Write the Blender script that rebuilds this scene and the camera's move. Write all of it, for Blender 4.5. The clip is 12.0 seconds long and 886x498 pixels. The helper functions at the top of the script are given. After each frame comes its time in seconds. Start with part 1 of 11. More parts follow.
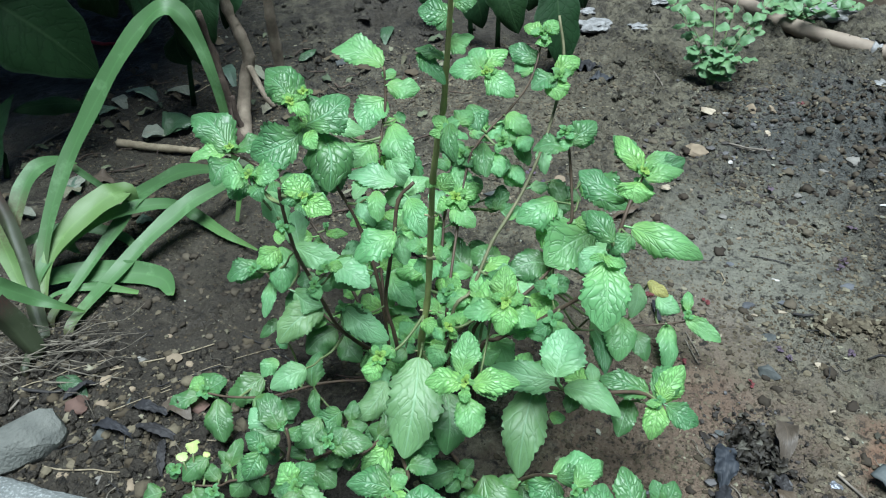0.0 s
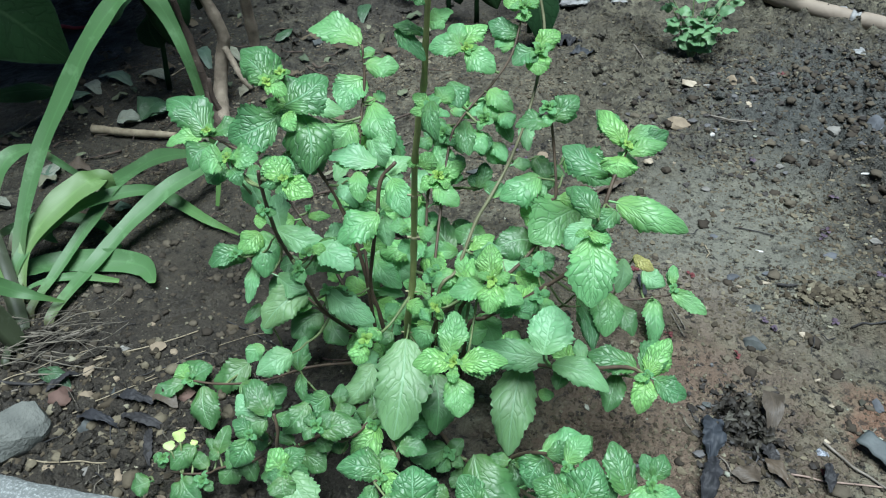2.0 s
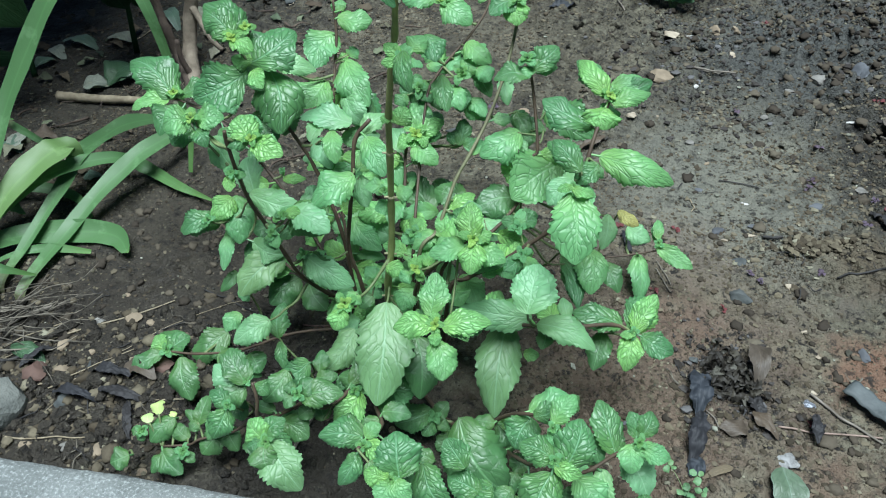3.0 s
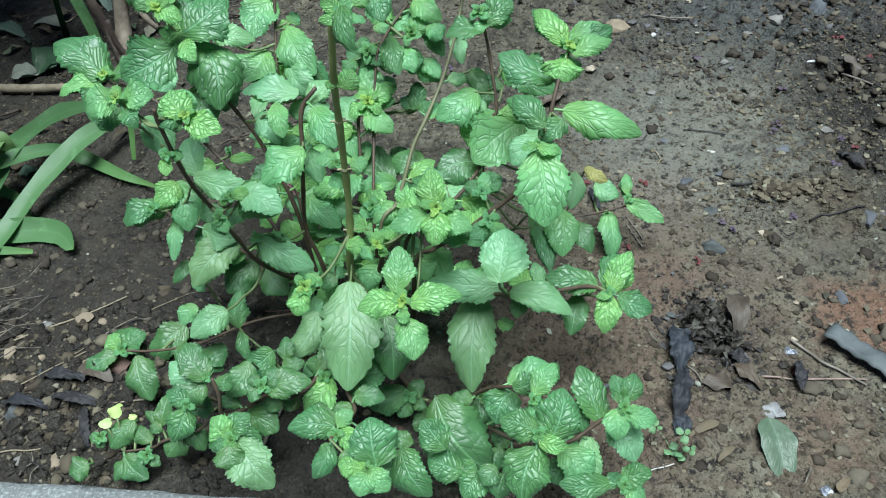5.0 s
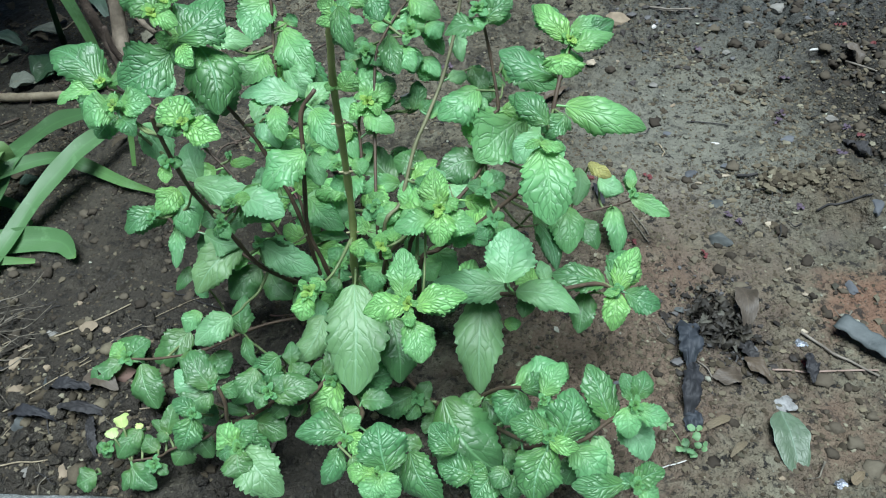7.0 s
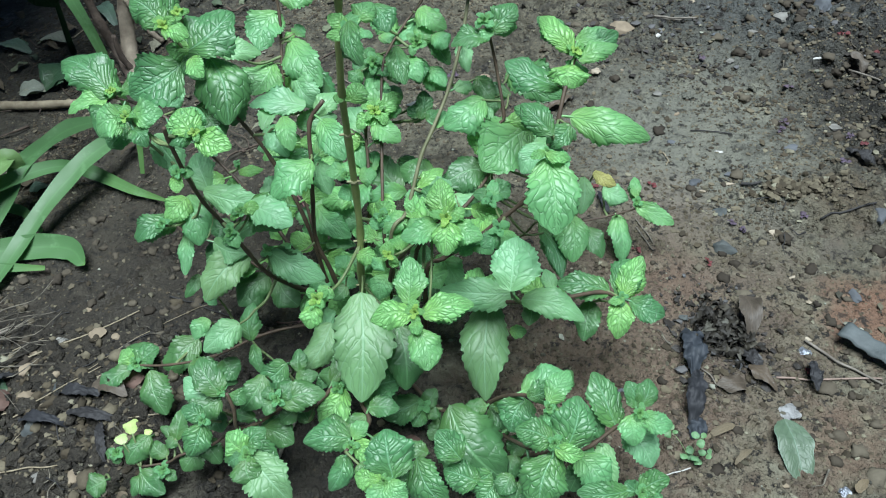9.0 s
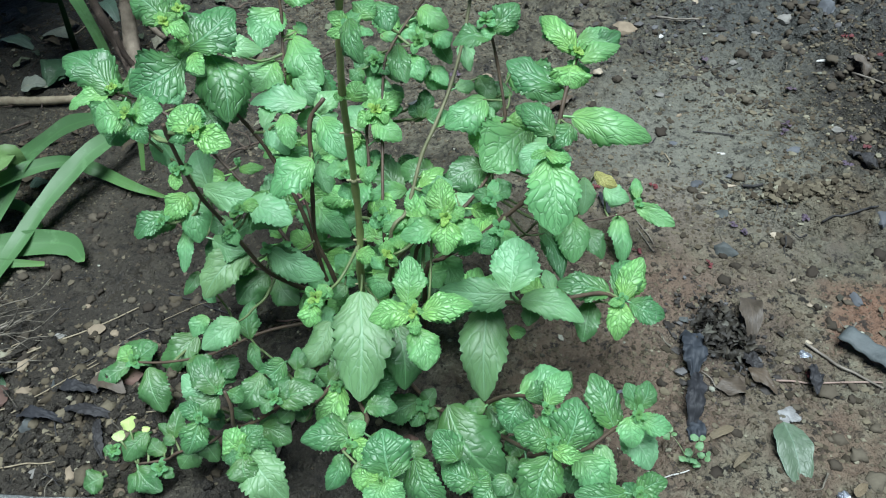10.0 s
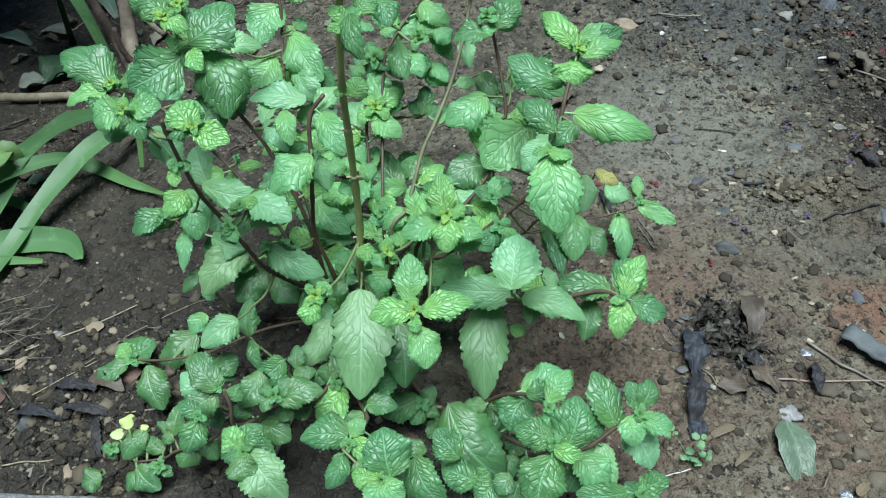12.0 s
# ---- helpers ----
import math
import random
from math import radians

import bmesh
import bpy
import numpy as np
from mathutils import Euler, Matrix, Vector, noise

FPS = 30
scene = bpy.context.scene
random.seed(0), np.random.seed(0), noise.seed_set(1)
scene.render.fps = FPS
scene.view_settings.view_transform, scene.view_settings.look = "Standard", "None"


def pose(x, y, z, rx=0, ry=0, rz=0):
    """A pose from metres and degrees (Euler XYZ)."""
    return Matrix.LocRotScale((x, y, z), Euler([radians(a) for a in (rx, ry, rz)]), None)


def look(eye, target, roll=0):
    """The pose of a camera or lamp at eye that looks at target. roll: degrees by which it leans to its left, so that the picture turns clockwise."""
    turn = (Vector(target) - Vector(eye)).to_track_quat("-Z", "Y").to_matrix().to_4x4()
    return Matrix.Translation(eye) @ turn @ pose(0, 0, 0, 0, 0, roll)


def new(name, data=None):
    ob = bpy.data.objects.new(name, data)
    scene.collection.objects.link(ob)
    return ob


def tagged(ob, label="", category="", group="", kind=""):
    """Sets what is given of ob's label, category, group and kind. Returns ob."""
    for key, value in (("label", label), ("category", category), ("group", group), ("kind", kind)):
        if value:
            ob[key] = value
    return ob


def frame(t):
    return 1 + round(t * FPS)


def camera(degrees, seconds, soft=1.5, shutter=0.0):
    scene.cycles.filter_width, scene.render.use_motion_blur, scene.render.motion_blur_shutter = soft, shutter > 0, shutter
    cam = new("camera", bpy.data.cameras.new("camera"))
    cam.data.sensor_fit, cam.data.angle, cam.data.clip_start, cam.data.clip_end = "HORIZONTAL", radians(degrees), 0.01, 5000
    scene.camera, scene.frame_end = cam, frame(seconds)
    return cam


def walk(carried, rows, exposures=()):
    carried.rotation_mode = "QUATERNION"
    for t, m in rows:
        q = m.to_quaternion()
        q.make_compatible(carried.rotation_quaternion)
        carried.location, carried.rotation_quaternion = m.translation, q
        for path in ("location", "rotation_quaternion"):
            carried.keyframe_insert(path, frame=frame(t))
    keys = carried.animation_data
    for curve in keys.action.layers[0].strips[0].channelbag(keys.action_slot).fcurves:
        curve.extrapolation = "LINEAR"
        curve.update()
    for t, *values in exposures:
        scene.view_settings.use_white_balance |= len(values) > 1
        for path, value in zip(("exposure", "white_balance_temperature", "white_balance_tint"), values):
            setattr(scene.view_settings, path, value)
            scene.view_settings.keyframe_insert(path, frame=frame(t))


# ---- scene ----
cam = camera(62.0, 12.0, soft=1.1)
PATH = [
    (0, (0.08, -0.364, 0.501), (-0.202, 1.15, -0.775), -2.0),
    (0.5, (0.08, -0.364, 0.503), (-0.203, 1.149, -0.774), -2.1),
    (1, (0.079, -0.364, 0.503), (-0.201, 1.143, -0.782), -2.2),
    (1.5, (0.079, -0.363, 0.501), (-0.191, 1.128, -0.805), -2.4),
    (2, (0.079, -0.36, 0.498), (-0.156, 1.124, -0.822), -2.5),
    (2.5, (0.079, -0.356, 0.491), (-0.134, 1.093, -0.872), -2.7),
    (3, (0.081, -0.35, 0.486), (-0.109, 1.071, -0.908), -3.1),
    (5, (0.081, -0.331, 0.467), (-0.02, 1.038, -0.987), -5.0),
    (5.5, (0.082, -0.33, 0.468), (-0.028, 1.036, -0.989), -5.8),
    (6, (0.082, -0.327, 0.466), (-0.021, 1.044, -0.987), -6.3),
    (6.5, (0.081, -0.326, 0.464), (-0.023, 1.039, -0.993), -6.6),
    (7, (0.08, -0.326, 0.465), (-0.03, 1.037, -0.994), -6.7),
    (9, (0.079, -0.328, 0.47), (-0.041, 1.046, -0.978), -6.9),
    (9.5, (0.08, -0.327, 0.469), (-0.049, 1.041, -0.983), -7.0),
    (10, (0.08, -0.327, 0.469), (-0.044, 1.046, -0.98), -6.5),
    (10.5, (0.081, -0.327, 0.469), (-0.05, 1.046, -0.98), -6.5),
    (11, (0.08, -0.327, 0.469), (-0.049, 1.049, -0.977), -6.4),
    (11.5, (0.08, -0.326, 0.468), (-0.047, 1.048, -0.979), -6.4),
    (12, (0.079, -0.325, 0.467), (-0.043, 1.043, -0.987), -6.4),
]
walk(cam, [(t, look(eye, target, roll)) for t, eye, target, roll in PATH], exposures=((0, 0.12, 5560, 4), (1.5, 0.1, 5560, 4), (3, 0.03, 5560, 4), (12, 0.03, 5560, 4)))

# ---- world, sun ----
world = bpy.data.worlds.new("sky")
scene.world = world
world.use_nodes = True
wn = world.node_tree.nodes
sky = wn.new("ShaderNodeTexSky")
sky.sky_type, sky.sun_disc = "NISHITA", False
sky.sun_elevation, sky.sun_rotation = radians(80), radians(160)
world.node_tree.links.new(sky.outputs[0], wn["Background"].inputs[0])
wn["Background"].inputs[1].default_value = 0.032
sun = new("sun", bpy.data.lights.new("sun", "SUN"))
sun.data.energy, sun.data.angle, sun.data.color = 9.9, radians(36), (1.0, 0.98, 0.94)
sun.matrix_world = look((0.15, -0.35, 3.0), (0, 0.1, 0))
scene.view_settings.exposure = 0.0


# ---- material helpers ----
def mat(name):
    m = bpy.data.materials.new(name)
    m.use_nodes = True
    return m, m.node_tree.nodes, m.node_tree.links, m.node_tree.nodes["Principled BSDF"]


def node(nodes, kind, **values):
    n = nodes.new(kind)
    for key, value in values.items():
        if key in n.inputs:
            n.inputs[key].default_value = value
    return n


def maths(nodes, links, op, a, b=None, c=None):
    n = nodes.new("ShaderNodeMath")
    n.operation = op
    for i, v in enumerate((a, b, c)):
        if v is None:
            continue
        if isinstance(v, (int, float)):
            n.inputs[i].default_value = v
        else:
            links.new(v, n.inputs[i])
    return n.outputs[0]


def mix(nodes, links, fac, a, b, blend="MIX"):
    n = nodes.new("ShaderNodeMix")
    n.data_type, n.blend_type = "RGBA", blend
    for i, v in ((0, fac), (6, a), (7, b)):
        if isinstance(v, (int, float)):
            n.inputs[i].default_value = v
        elif isinstance(v, tuple):
            n.inputs[i].default_value = (*v[:3], 1)
        else:
            links.new(v, n.inputs[i])
    return n.outputs[2]


def ramp(nodes, links, fac, stops):
    n = nodes.new("ShaderNodeValToRGB")
    cr = n.color_ramp
    while len(cr.elements) < len(stops):
        cr.elements.new(0.5)
    for e, (p, c) in zip(cr.elements, stops):
        e.position = p
        e.color = (c, c, c, 1) if isinstance(c, (int, float)) else (*c, 1)
    links.new(fac, n.inputs[0])
    return n.outputs[0]


def noise_tex(nodes, links, vec, scale, detail=4, rough=0.55):
    n = node(nodes, "ShaderNodeTexNoise", Scale=scale, Detail=detail, Roughness=rough)
    if vec is not None:
        links.new(vec, n.inputs["Vector"])
    return n.outputs[0]


def bump(nodes, links, height, strength, distance, b, under=None):
    n = node(nodes, "ShaderNodeBump", Strength=strength, Distance=distance)
    links.new(height, n.inputs["Height"])
    if under is not None:
        links.new(under, n.inputs["Normal"])
    links.new(n.outputs[0], b.inputs["Normal"])
    return n.outputs[0]


def leaf_material(name, blade, vein, gloss=0.42, translucent=0.28, veins=5.0, relief=1.0, drawn=0.0, spec=0.5, lime=0.0):
    """Blade with a midrib, side veins that lean to the tip and puffed cells between them; lime: how yellow its foot is."""
    m, n, l, b = mat(name)
    uv = n.new("ShaderNodeUVMap")
    sep = n.new("ShaderNodeSeparateXYZ")
    l.new(uv.outputs[0], sep.inputs[0])
    geo = n.new("ShaderNodeTexCoord").outputs["Object"]
    info = n.new("ShaderNodeObjectInfo")
    a = maths(n, l, "ABSOLUTE", maths(n, l, "MULTIPLY_ADD", sep.outputs[0], 2.0, -1.0))
    wob = maths(n, l, "MULTIPLY_ADD", noise_tex(n, l, geo, 150, 2), 0.6, -0.3)
    ph = maths(n, l, "ADD", maths(n, l, "MULTIPLY_ADD", a, -1.8, maths(n, l, "MULTIPLY", sep.outputs[1], veins)), maths(n, l, "MULTIPLY", wob, 0.6))
    tri = maths(n, l, "PINGPONG", ph, 0.5)
    cells = node(n, "ShaderNodeTexVoronoi", Scale=1.0, Randomness=0.75)
    cells.feature = "DISTANCE_TO_EDGE"
    grid = n.new("ShaderNodeCombineXYZ")
    l.new(maths(n, l, "MULTIPLY_ADD", sep.outputs[0], 5.0, wob), grid.inputs[0])
    l.new(maths(n, l, "ADD", maths(n, l, "MULTIPLY_ADD", a, -1.9, maths(n, l, "MULTIPLY", sep.outputs[1], veins * 1.4)), wob), grid.inputs[1])
    l.new(maths(n, l, "MULTIPLY", info.outputs["Random"], 40.0), grid.inputs[2])
    l.new(grid.outputs[0], cells.inputs["Vector"])
    tri2 = cells.outputs["Distance"]
    rib = ramp(n, l, a, ((0.0, 1.0), (0.025, 0.7), (0.06, 0.0)))
    pucker = ramp(n, l, tri, ((0.0, 0.0), (0.06, 0.5), (0.16, 0.85), (0.4, 1.0)))
    puff = ramp(n, l, tri2, ((0.0, 0.0), (0.05, 0.5), (0.12, 0.85), (0.3, 1.0)))
    h = maths(n, l, "MULTIPLY", maths(n, l, "MULTIPLY_ADD", pucker, 0.6, 0.4), maths(n, l, "MULTIPLY_ADD", puff, 0.75, 0.25))
    h = maths(n, l, "MULTIPLY", h, maths(n, l, "SUBTRACT", 1.0, maths(n, l, "MULTIPLY", rib, 0.8)))
    big = noise_tex(n, l, geo, 45, 3)
    fine = noise_tex(n, l, geo, 420, 3)
    tone = mix(n, l, ramp(n, l, big, ((0.3, 0.0), (0.7, 1.0))), tuple(c * 0.8 for c in blade), tuple(min(1, c * 1.16) for c in blade))
    tone = mix(n, l, maths(n, l, "MULTIPLY", info.outputs["Random"], 0.55), tone, (blade[0] * 1.16, blade[1] * 0.98, blade[2] * 0.72))
    foot = ramp(n, l, sep.outputs[1], ((0.0, 1.0), (0.15, 0.75), (0.5, 0.0)))
    tone = mix(n, l, maths(n, l, "MULTIPLY", foot, lime), tone, (blade[0] * 1.5, blade[1] * 1.12, blade[2] * 0.45))
    # Vein lines and the shade of their grooves, both darkened in the colour.
    vein_shade = maths(n, l, "MAXIMUM", ramp(n, l, tri2, ((0.0, 0.9), (0.03, 0.6), (0.09, 0.0))), ramp(n, l, tri, ((0.0, 1.0), (0.035, 0.7), (0.1, 0.0))))
    tone = mix(n, l, maths(n, l, "MULTIPLY", maths(n, l, "MULTIPLY", vein_shade, ramp(n, l, noise_tex(n, l, geo, 70, 2), ((0.32, 0.5), (0.62, 1.0)))), 0.78 * relief * (1 - drawn)), tone, tuple(c * 0.4 for c in blade))
    side = ramp(n, l, tri, ((0.0, 1.0), (0.03, 0.6), (0.08, 0.0)))
    tone = mix(n, l, maths(n, l, "MULTIPLY", rib, 0.55), tone, vein)
    tone = mix(n, l, maths(n, l, "MULTIPLY", side, 0.55 * drawn), tone, vein)
    rim = ramp(n, l, a, ((0.92, 0.0), (0.99, 0.45)))
    tone = mix(n, l, rim, tone, tuple(min(1, c * 1.35 + 0.02) for c in blade))
    dust = maths(n, l, "MULTIPLY", ramp(n, l, noise_tex(n, l, geo, 900, 1), ((0.79, 0.0), (0.83, 1.0))), ramp(n, l, info.outputs["Random"], ((0.5, 0.0), (0.9, 0.6))))
    tone = mix(n, l, dust, tone, (0.5, 0.55, 0.5))
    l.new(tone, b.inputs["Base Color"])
    l.new(maths(n, l, "MULTIPLY_ADD", fine, 0.16, gloss - 0.06), b.inputs["Roughness"])
    b.inputs["IOR"].default_value = 1.5
    b.inputs["Specular IOR Level"].default_value = spec
    bump(n, l, h, 0.8 * relief, 0.001, b)
    t = n.new("ShaderNodeBsdfTranslucent")
    l.new(mix(n, l, 0.5, tone, (blade[0] * 1.3, blade[1] * 1.25, blade[2] * 0.6)), t.inputs[0])
    mx = n.new("ShaderNodeMixShader")
    mx.inputs[0].default_value = translucent
    l.new(b.outputs[0], mx.inputs[1])
    l.new(t.outputs[0], mx.inputs[2])
    l.new(mx.outputs[0], n["Material Output"].inputs[0])
    return m


def plain(name, dark, light, scale=60.0, rough=0.8, relief=0.5, depth=0.001, metal=0.0):
    """Two tones in coarse and fine patches, with a grain."""
    m, n, l, b = mat(name)
    geo = n.new("ShaderNodeTexCoord").outputs["Object"]
    info = n.new("ShaderNodeObjectInfo")
    v = n.new("ShaderNodeVectorMath")
    l.new(geo, v.inputs[0])
    l.new(info.outputs["Random"], v.inputs[1])
    big = noise_tex(n, l, v.outputs[0], scale, 4)
    fine = noise_tex(n, l, v.outputs[0], scale * 9, 3)
    c = mix(n, l, ramp(n, l, big, ((0.3, 0.0), (0.7, 1.0))), dark, light)
    c = mix(n, l, maths(n, l, "MULTIPLY", fine, 0.4), c, dark)
    l.new(c, b.inputs["Base Color"])
    l.new(maths(n, l, "MULTIPLY_ADD", big, 0.3, rough - 0.15), b.inputs["Roughness"])
    b.inputs["Metallic"].default_value = metal
    b.inputs["Specular IOR Level"].default_value = 0.25
    bump(n, l, maths(n, l, "ADD", big, maths(n, l, "MULTIPLY", fine, 0.6)), relief, depth, b)
    return m


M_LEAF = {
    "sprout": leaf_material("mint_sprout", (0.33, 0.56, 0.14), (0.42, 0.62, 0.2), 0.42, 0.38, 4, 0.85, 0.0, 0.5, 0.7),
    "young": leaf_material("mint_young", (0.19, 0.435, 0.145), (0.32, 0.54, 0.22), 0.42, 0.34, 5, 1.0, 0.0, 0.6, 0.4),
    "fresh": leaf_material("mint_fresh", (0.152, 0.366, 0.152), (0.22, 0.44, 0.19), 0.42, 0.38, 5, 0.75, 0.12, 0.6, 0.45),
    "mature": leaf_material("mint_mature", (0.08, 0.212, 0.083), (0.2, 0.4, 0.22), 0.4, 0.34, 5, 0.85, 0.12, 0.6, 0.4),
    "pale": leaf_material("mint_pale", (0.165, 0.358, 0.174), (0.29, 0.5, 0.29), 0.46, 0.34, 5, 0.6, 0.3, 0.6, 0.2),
    # deep: old-leaf green, with shade on low and back leaves painted in
    "deep": leaf_material("mint_deep_shade", (0.062, 0.158, 0.056), (0.17, 0.35, 0.15), 0.42, 0.3, 5, 0.5, 0.18, 0.6, 0.45),
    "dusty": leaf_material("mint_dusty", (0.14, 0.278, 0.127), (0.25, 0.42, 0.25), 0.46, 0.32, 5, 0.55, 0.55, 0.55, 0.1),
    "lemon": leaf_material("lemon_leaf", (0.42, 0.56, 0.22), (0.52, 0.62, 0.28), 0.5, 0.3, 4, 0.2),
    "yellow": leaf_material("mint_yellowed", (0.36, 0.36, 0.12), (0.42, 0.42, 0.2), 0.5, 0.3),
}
M_STEM = plain("mint_stem_purple", (0.042, 0.03, 0.022), (0.09, 0.066, 0.042), 90, 0.55, 0.3, 0.0006)
M_STEM_GREEN = plain("mint_stem_green", (0.15, 0.185, 0.06), (0.27, 0.31, 0.115), 70, 0.5, 0.3, 0.0006)
M_STEM_OLIVE = plain("mint_stem_olive", (0.085, 0.09, 0.045), (0.165, 0.165, 0.095), 70, 0.55, 0.3, 0.0006)
M_JOINT = plain("pale_joint", (0.24, 0.23, 0.12), (0.4, 0.4, 0.24), 90, 0.6, 0.4, 0.0006)
M_PETIOLE = plain("mint_leafstalk", (0.085, 0.12, 0.05), (0.15, 0.19, 0.08), 70, 0.5, 0.3, 0.0006)


# ---- ground relief ----
def lattice(ix, iy, seed):
    v = np.sin(ix * 127.1 + iy * 311.7 + seed * 74.7) * 43758.5453
    return v - np.floor(v)


def vnoise(x, y, seed):
    ix, iy = np.floor(x), np.floor(y)
    fx, fy = x - ix, y - iy
    fx, fy = fx * fx * (3 - 2 * fx), fy * fy * (3 - 2 * fy)
    a, b = lattice(ix, iy, seed), lattice(ix + 1, iy, seed)
    c, d = lattice(ix, iy + 1, seed), lattice(ix + 1, iy + 1, seed)
    return (a + (b - a) * fx) * (1 - fy) + (c + (d - c) * fx) * fy - 0.5


def lumps(x, y, size, seed):
    """Rounded clods packed side by side, each about that size across; 0 in the gaps, 1 on top."""
    u, v = x / size, y / size
    ix, iy = np.floor(u), np.floor(v)
    best = np.full(np.shape(u), 9.0)
    for dx in (-1, 0, 1):
        for dy in (-1, 0, 1):
            cx, cy = ix + dx, iy + dy
            d = (cx + lattice(cx, cy, seed) - u) ** 2 + (cy + lattice(cx, cy, seed + 1) - v) ** 2
            best = np.minimum(best, d / (0.35 + 0.9 * lattice(cx, cy, seed + 2)))
    return np.sqrt(np.clip(1 - best, 0, 1))


def rough_at(x, y):
    """0 on the smooth trodden soil, 1 on the crumbly soil."""
    r = 0.35 + 0.9 * vnoise(x * 5, y * 5, 11) + 0.5 * np.clip(y - 0.25, 0, 1) + 0.35 * np.clip(0.04 - y, 0, 0.6) * 4
    r = r + np.clip((x - 0.34) * 7, 0, 1.1) + np.clip((y - 0.33) * 3, 0, 0.5) * (x > 0.1)
    return np.clip(r, 0.22, 1.6)


def ground_z(x, y):
    x, y = np.asarray(x, float), np.asarray(y, float)
    r = rough_at(x, y)
    h = 0.010 * vnoise(x * 3, y * 3, 1) + 0.006 * vnoise(x * 11, y * 11, 2)
    h = h + r * (0.013 * vnoise(x * 30 + y * 6, y * 30, 3) + 0.004 * lumps(x, y, 0.017, 4) + 0.0105 * vnoise(x * 63 - y * 20, y * 63, 9) + 0.0022 * lumps(x, y, 0.0062, 7) + 0.0065 * vnoise(x * 128, y * 128 + x * 40, 5) - 0.001)
    heavy = np.clip((x - 0.36) * 7, 0, 1) * np.clip(0.7 + 1.6 * vnoise(x * 9, y * 9, 15), 0, 1.2) + np.clip(1.2 - np.hypot((x - 0.37) / 0.07, (y - 0.14) / 0.05), 0, 1)
    h = h + heavy * (0.017 * lumps(x, y, 0.024, 12) + 0.010 * lumps(x, y, 0.011, 13) - 0.010)
    fade = np.clip(1.5 - np.hypot(x, y - 0.5) / 3, 0, 1)
    return (h - 0.003) * fade


ORIGIN = {}


def part(name, verts, faces, material, parent=None, label="", at=(0, 0, 0), smooth=True, uvs=None, crease=0):
    """Links one mesh, given in world coordinates, under a thing or a part, with its origin at the given place."""
    o = Vector(at)
    me = bpy.data.meshes.new(name)
    me.from_pydata((np.array([tuple(v) for v in verts]) - np.array(o)).tolist(), [], faces)
    if material:
        me.materials.append(material)
    if smooth:
        me.polygons.foreach_set("use_smooth", [True] * len(me.polygons))
    if uvs is not None:
        layer = me.uv_layers.new(name="UVMap")
        idx = np.empty(len(me.loops), dtype=np.int32)
        me.loops.foreach_get("vertex_index", idx)
        layer.data.foreach_set("uv", np.asarray(uvs, dtype=np.float32)[idx].ravel())
    me.update()
    if crease:
        me.set_sharp_from_angle(angle=radians(crease))
    ob = new(name, me)
    if parent:
        ob.parent = parent
        ob.location = o - ORIGIN[parent.name]
    else:
        ob.location = o
    ORIGIN[ob.name] = o
    if label:
        tagged(ob, label)
    return ob


def thing(name, at, label, category, group="", kind=""):
    e = new(name)
    e.empty_display_size = 0.02
    e.location = at
    ORIGIN[e.name] = Vector(at)
    return tagged(e, label, category, group, kind)


# ---- ground ----
M_SOIL, sn, sl, sb = mat("damp_soil")
pos = sn.new("ShaderNodeNewGeometry").outputs["Position"]
s_big = noise_tex(sn, sl, pos, 5, 5, 0.6)
s_patch = noise_tex(sn, sl, pos, 16, 5, 0.6)
s_mid = noise_tex(sn, sl, pos, 38, 5, 0.65)
s_fine = noise_tex(sn, sl, pos, 170, 4, 0.7)
soil = mix(sn, sl, ramp(sn, sl, s_big, ((0.35, 0.0), (0.65, 1.0))), (0.0558, 0.05, 0.03404), (0.1152, 0.108, 0.07452))
soil = mix(sn, sl, ramp(sn, sl, s_patch, ((0.36, 0.0), (0.6, 1.0))), (0.0378, 0.034, 0.023), soil)
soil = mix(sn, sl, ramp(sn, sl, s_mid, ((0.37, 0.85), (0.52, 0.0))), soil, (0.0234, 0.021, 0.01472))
soil = mix(sn, sl, ramp(sn, sl, s_fine, ((0.48, 0.0), (0.74, 0.5))), soil, (0.1575, 0.146, 0.09936))
s_spot = noise_tex(sn, sl, pos, 75, 4, 0.6)
soil = mix(sn, sl, ramp(sn, sl, s_spot, ((0.56, 0.0), (0.68, 0.5))), soil, (0.153, 0.15, 0.1086))
grit = node(sn, "ShaderNodeTexVoronoi", Scale=240.0)
sl.new(pos, grit.inputs["Vector"])


def earth_shade_patch(c, x, y, r, tint, amount):
    """Blends in a ragged-edged patch: other earth in most calls, painted shade in some."""
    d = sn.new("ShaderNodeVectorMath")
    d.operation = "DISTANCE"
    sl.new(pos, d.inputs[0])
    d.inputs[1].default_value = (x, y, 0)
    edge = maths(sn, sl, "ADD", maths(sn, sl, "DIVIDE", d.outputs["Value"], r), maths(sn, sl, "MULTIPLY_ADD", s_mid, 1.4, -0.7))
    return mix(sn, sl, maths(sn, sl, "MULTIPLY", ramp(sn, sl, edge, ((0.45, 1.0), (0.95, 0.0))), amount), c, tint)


soil = earth_shade_patch(soil, 0.375, 0.02, 0.06, (0.135, 0.07, 0.0414), 0.7)
soil = earth_shade_patch(soil, 0.22, 0.06, 0.06, (0.0945, 0.055, 0.0368), 0.6)
soil = earth_shade_patch(soil, 0.245, 0.17, 0.06, (0.081, 0.05, 0.0368), 0.5)
soil = earth_shade_patch(soil, 0.31, -0.08, 0.05, (0.099, 0.06, 0.03864), 0.5)
soil = earth_shade_patch(soil, 0.45, 0.50, 0.24, (0.045, 0.05, 0.049), 0.75)
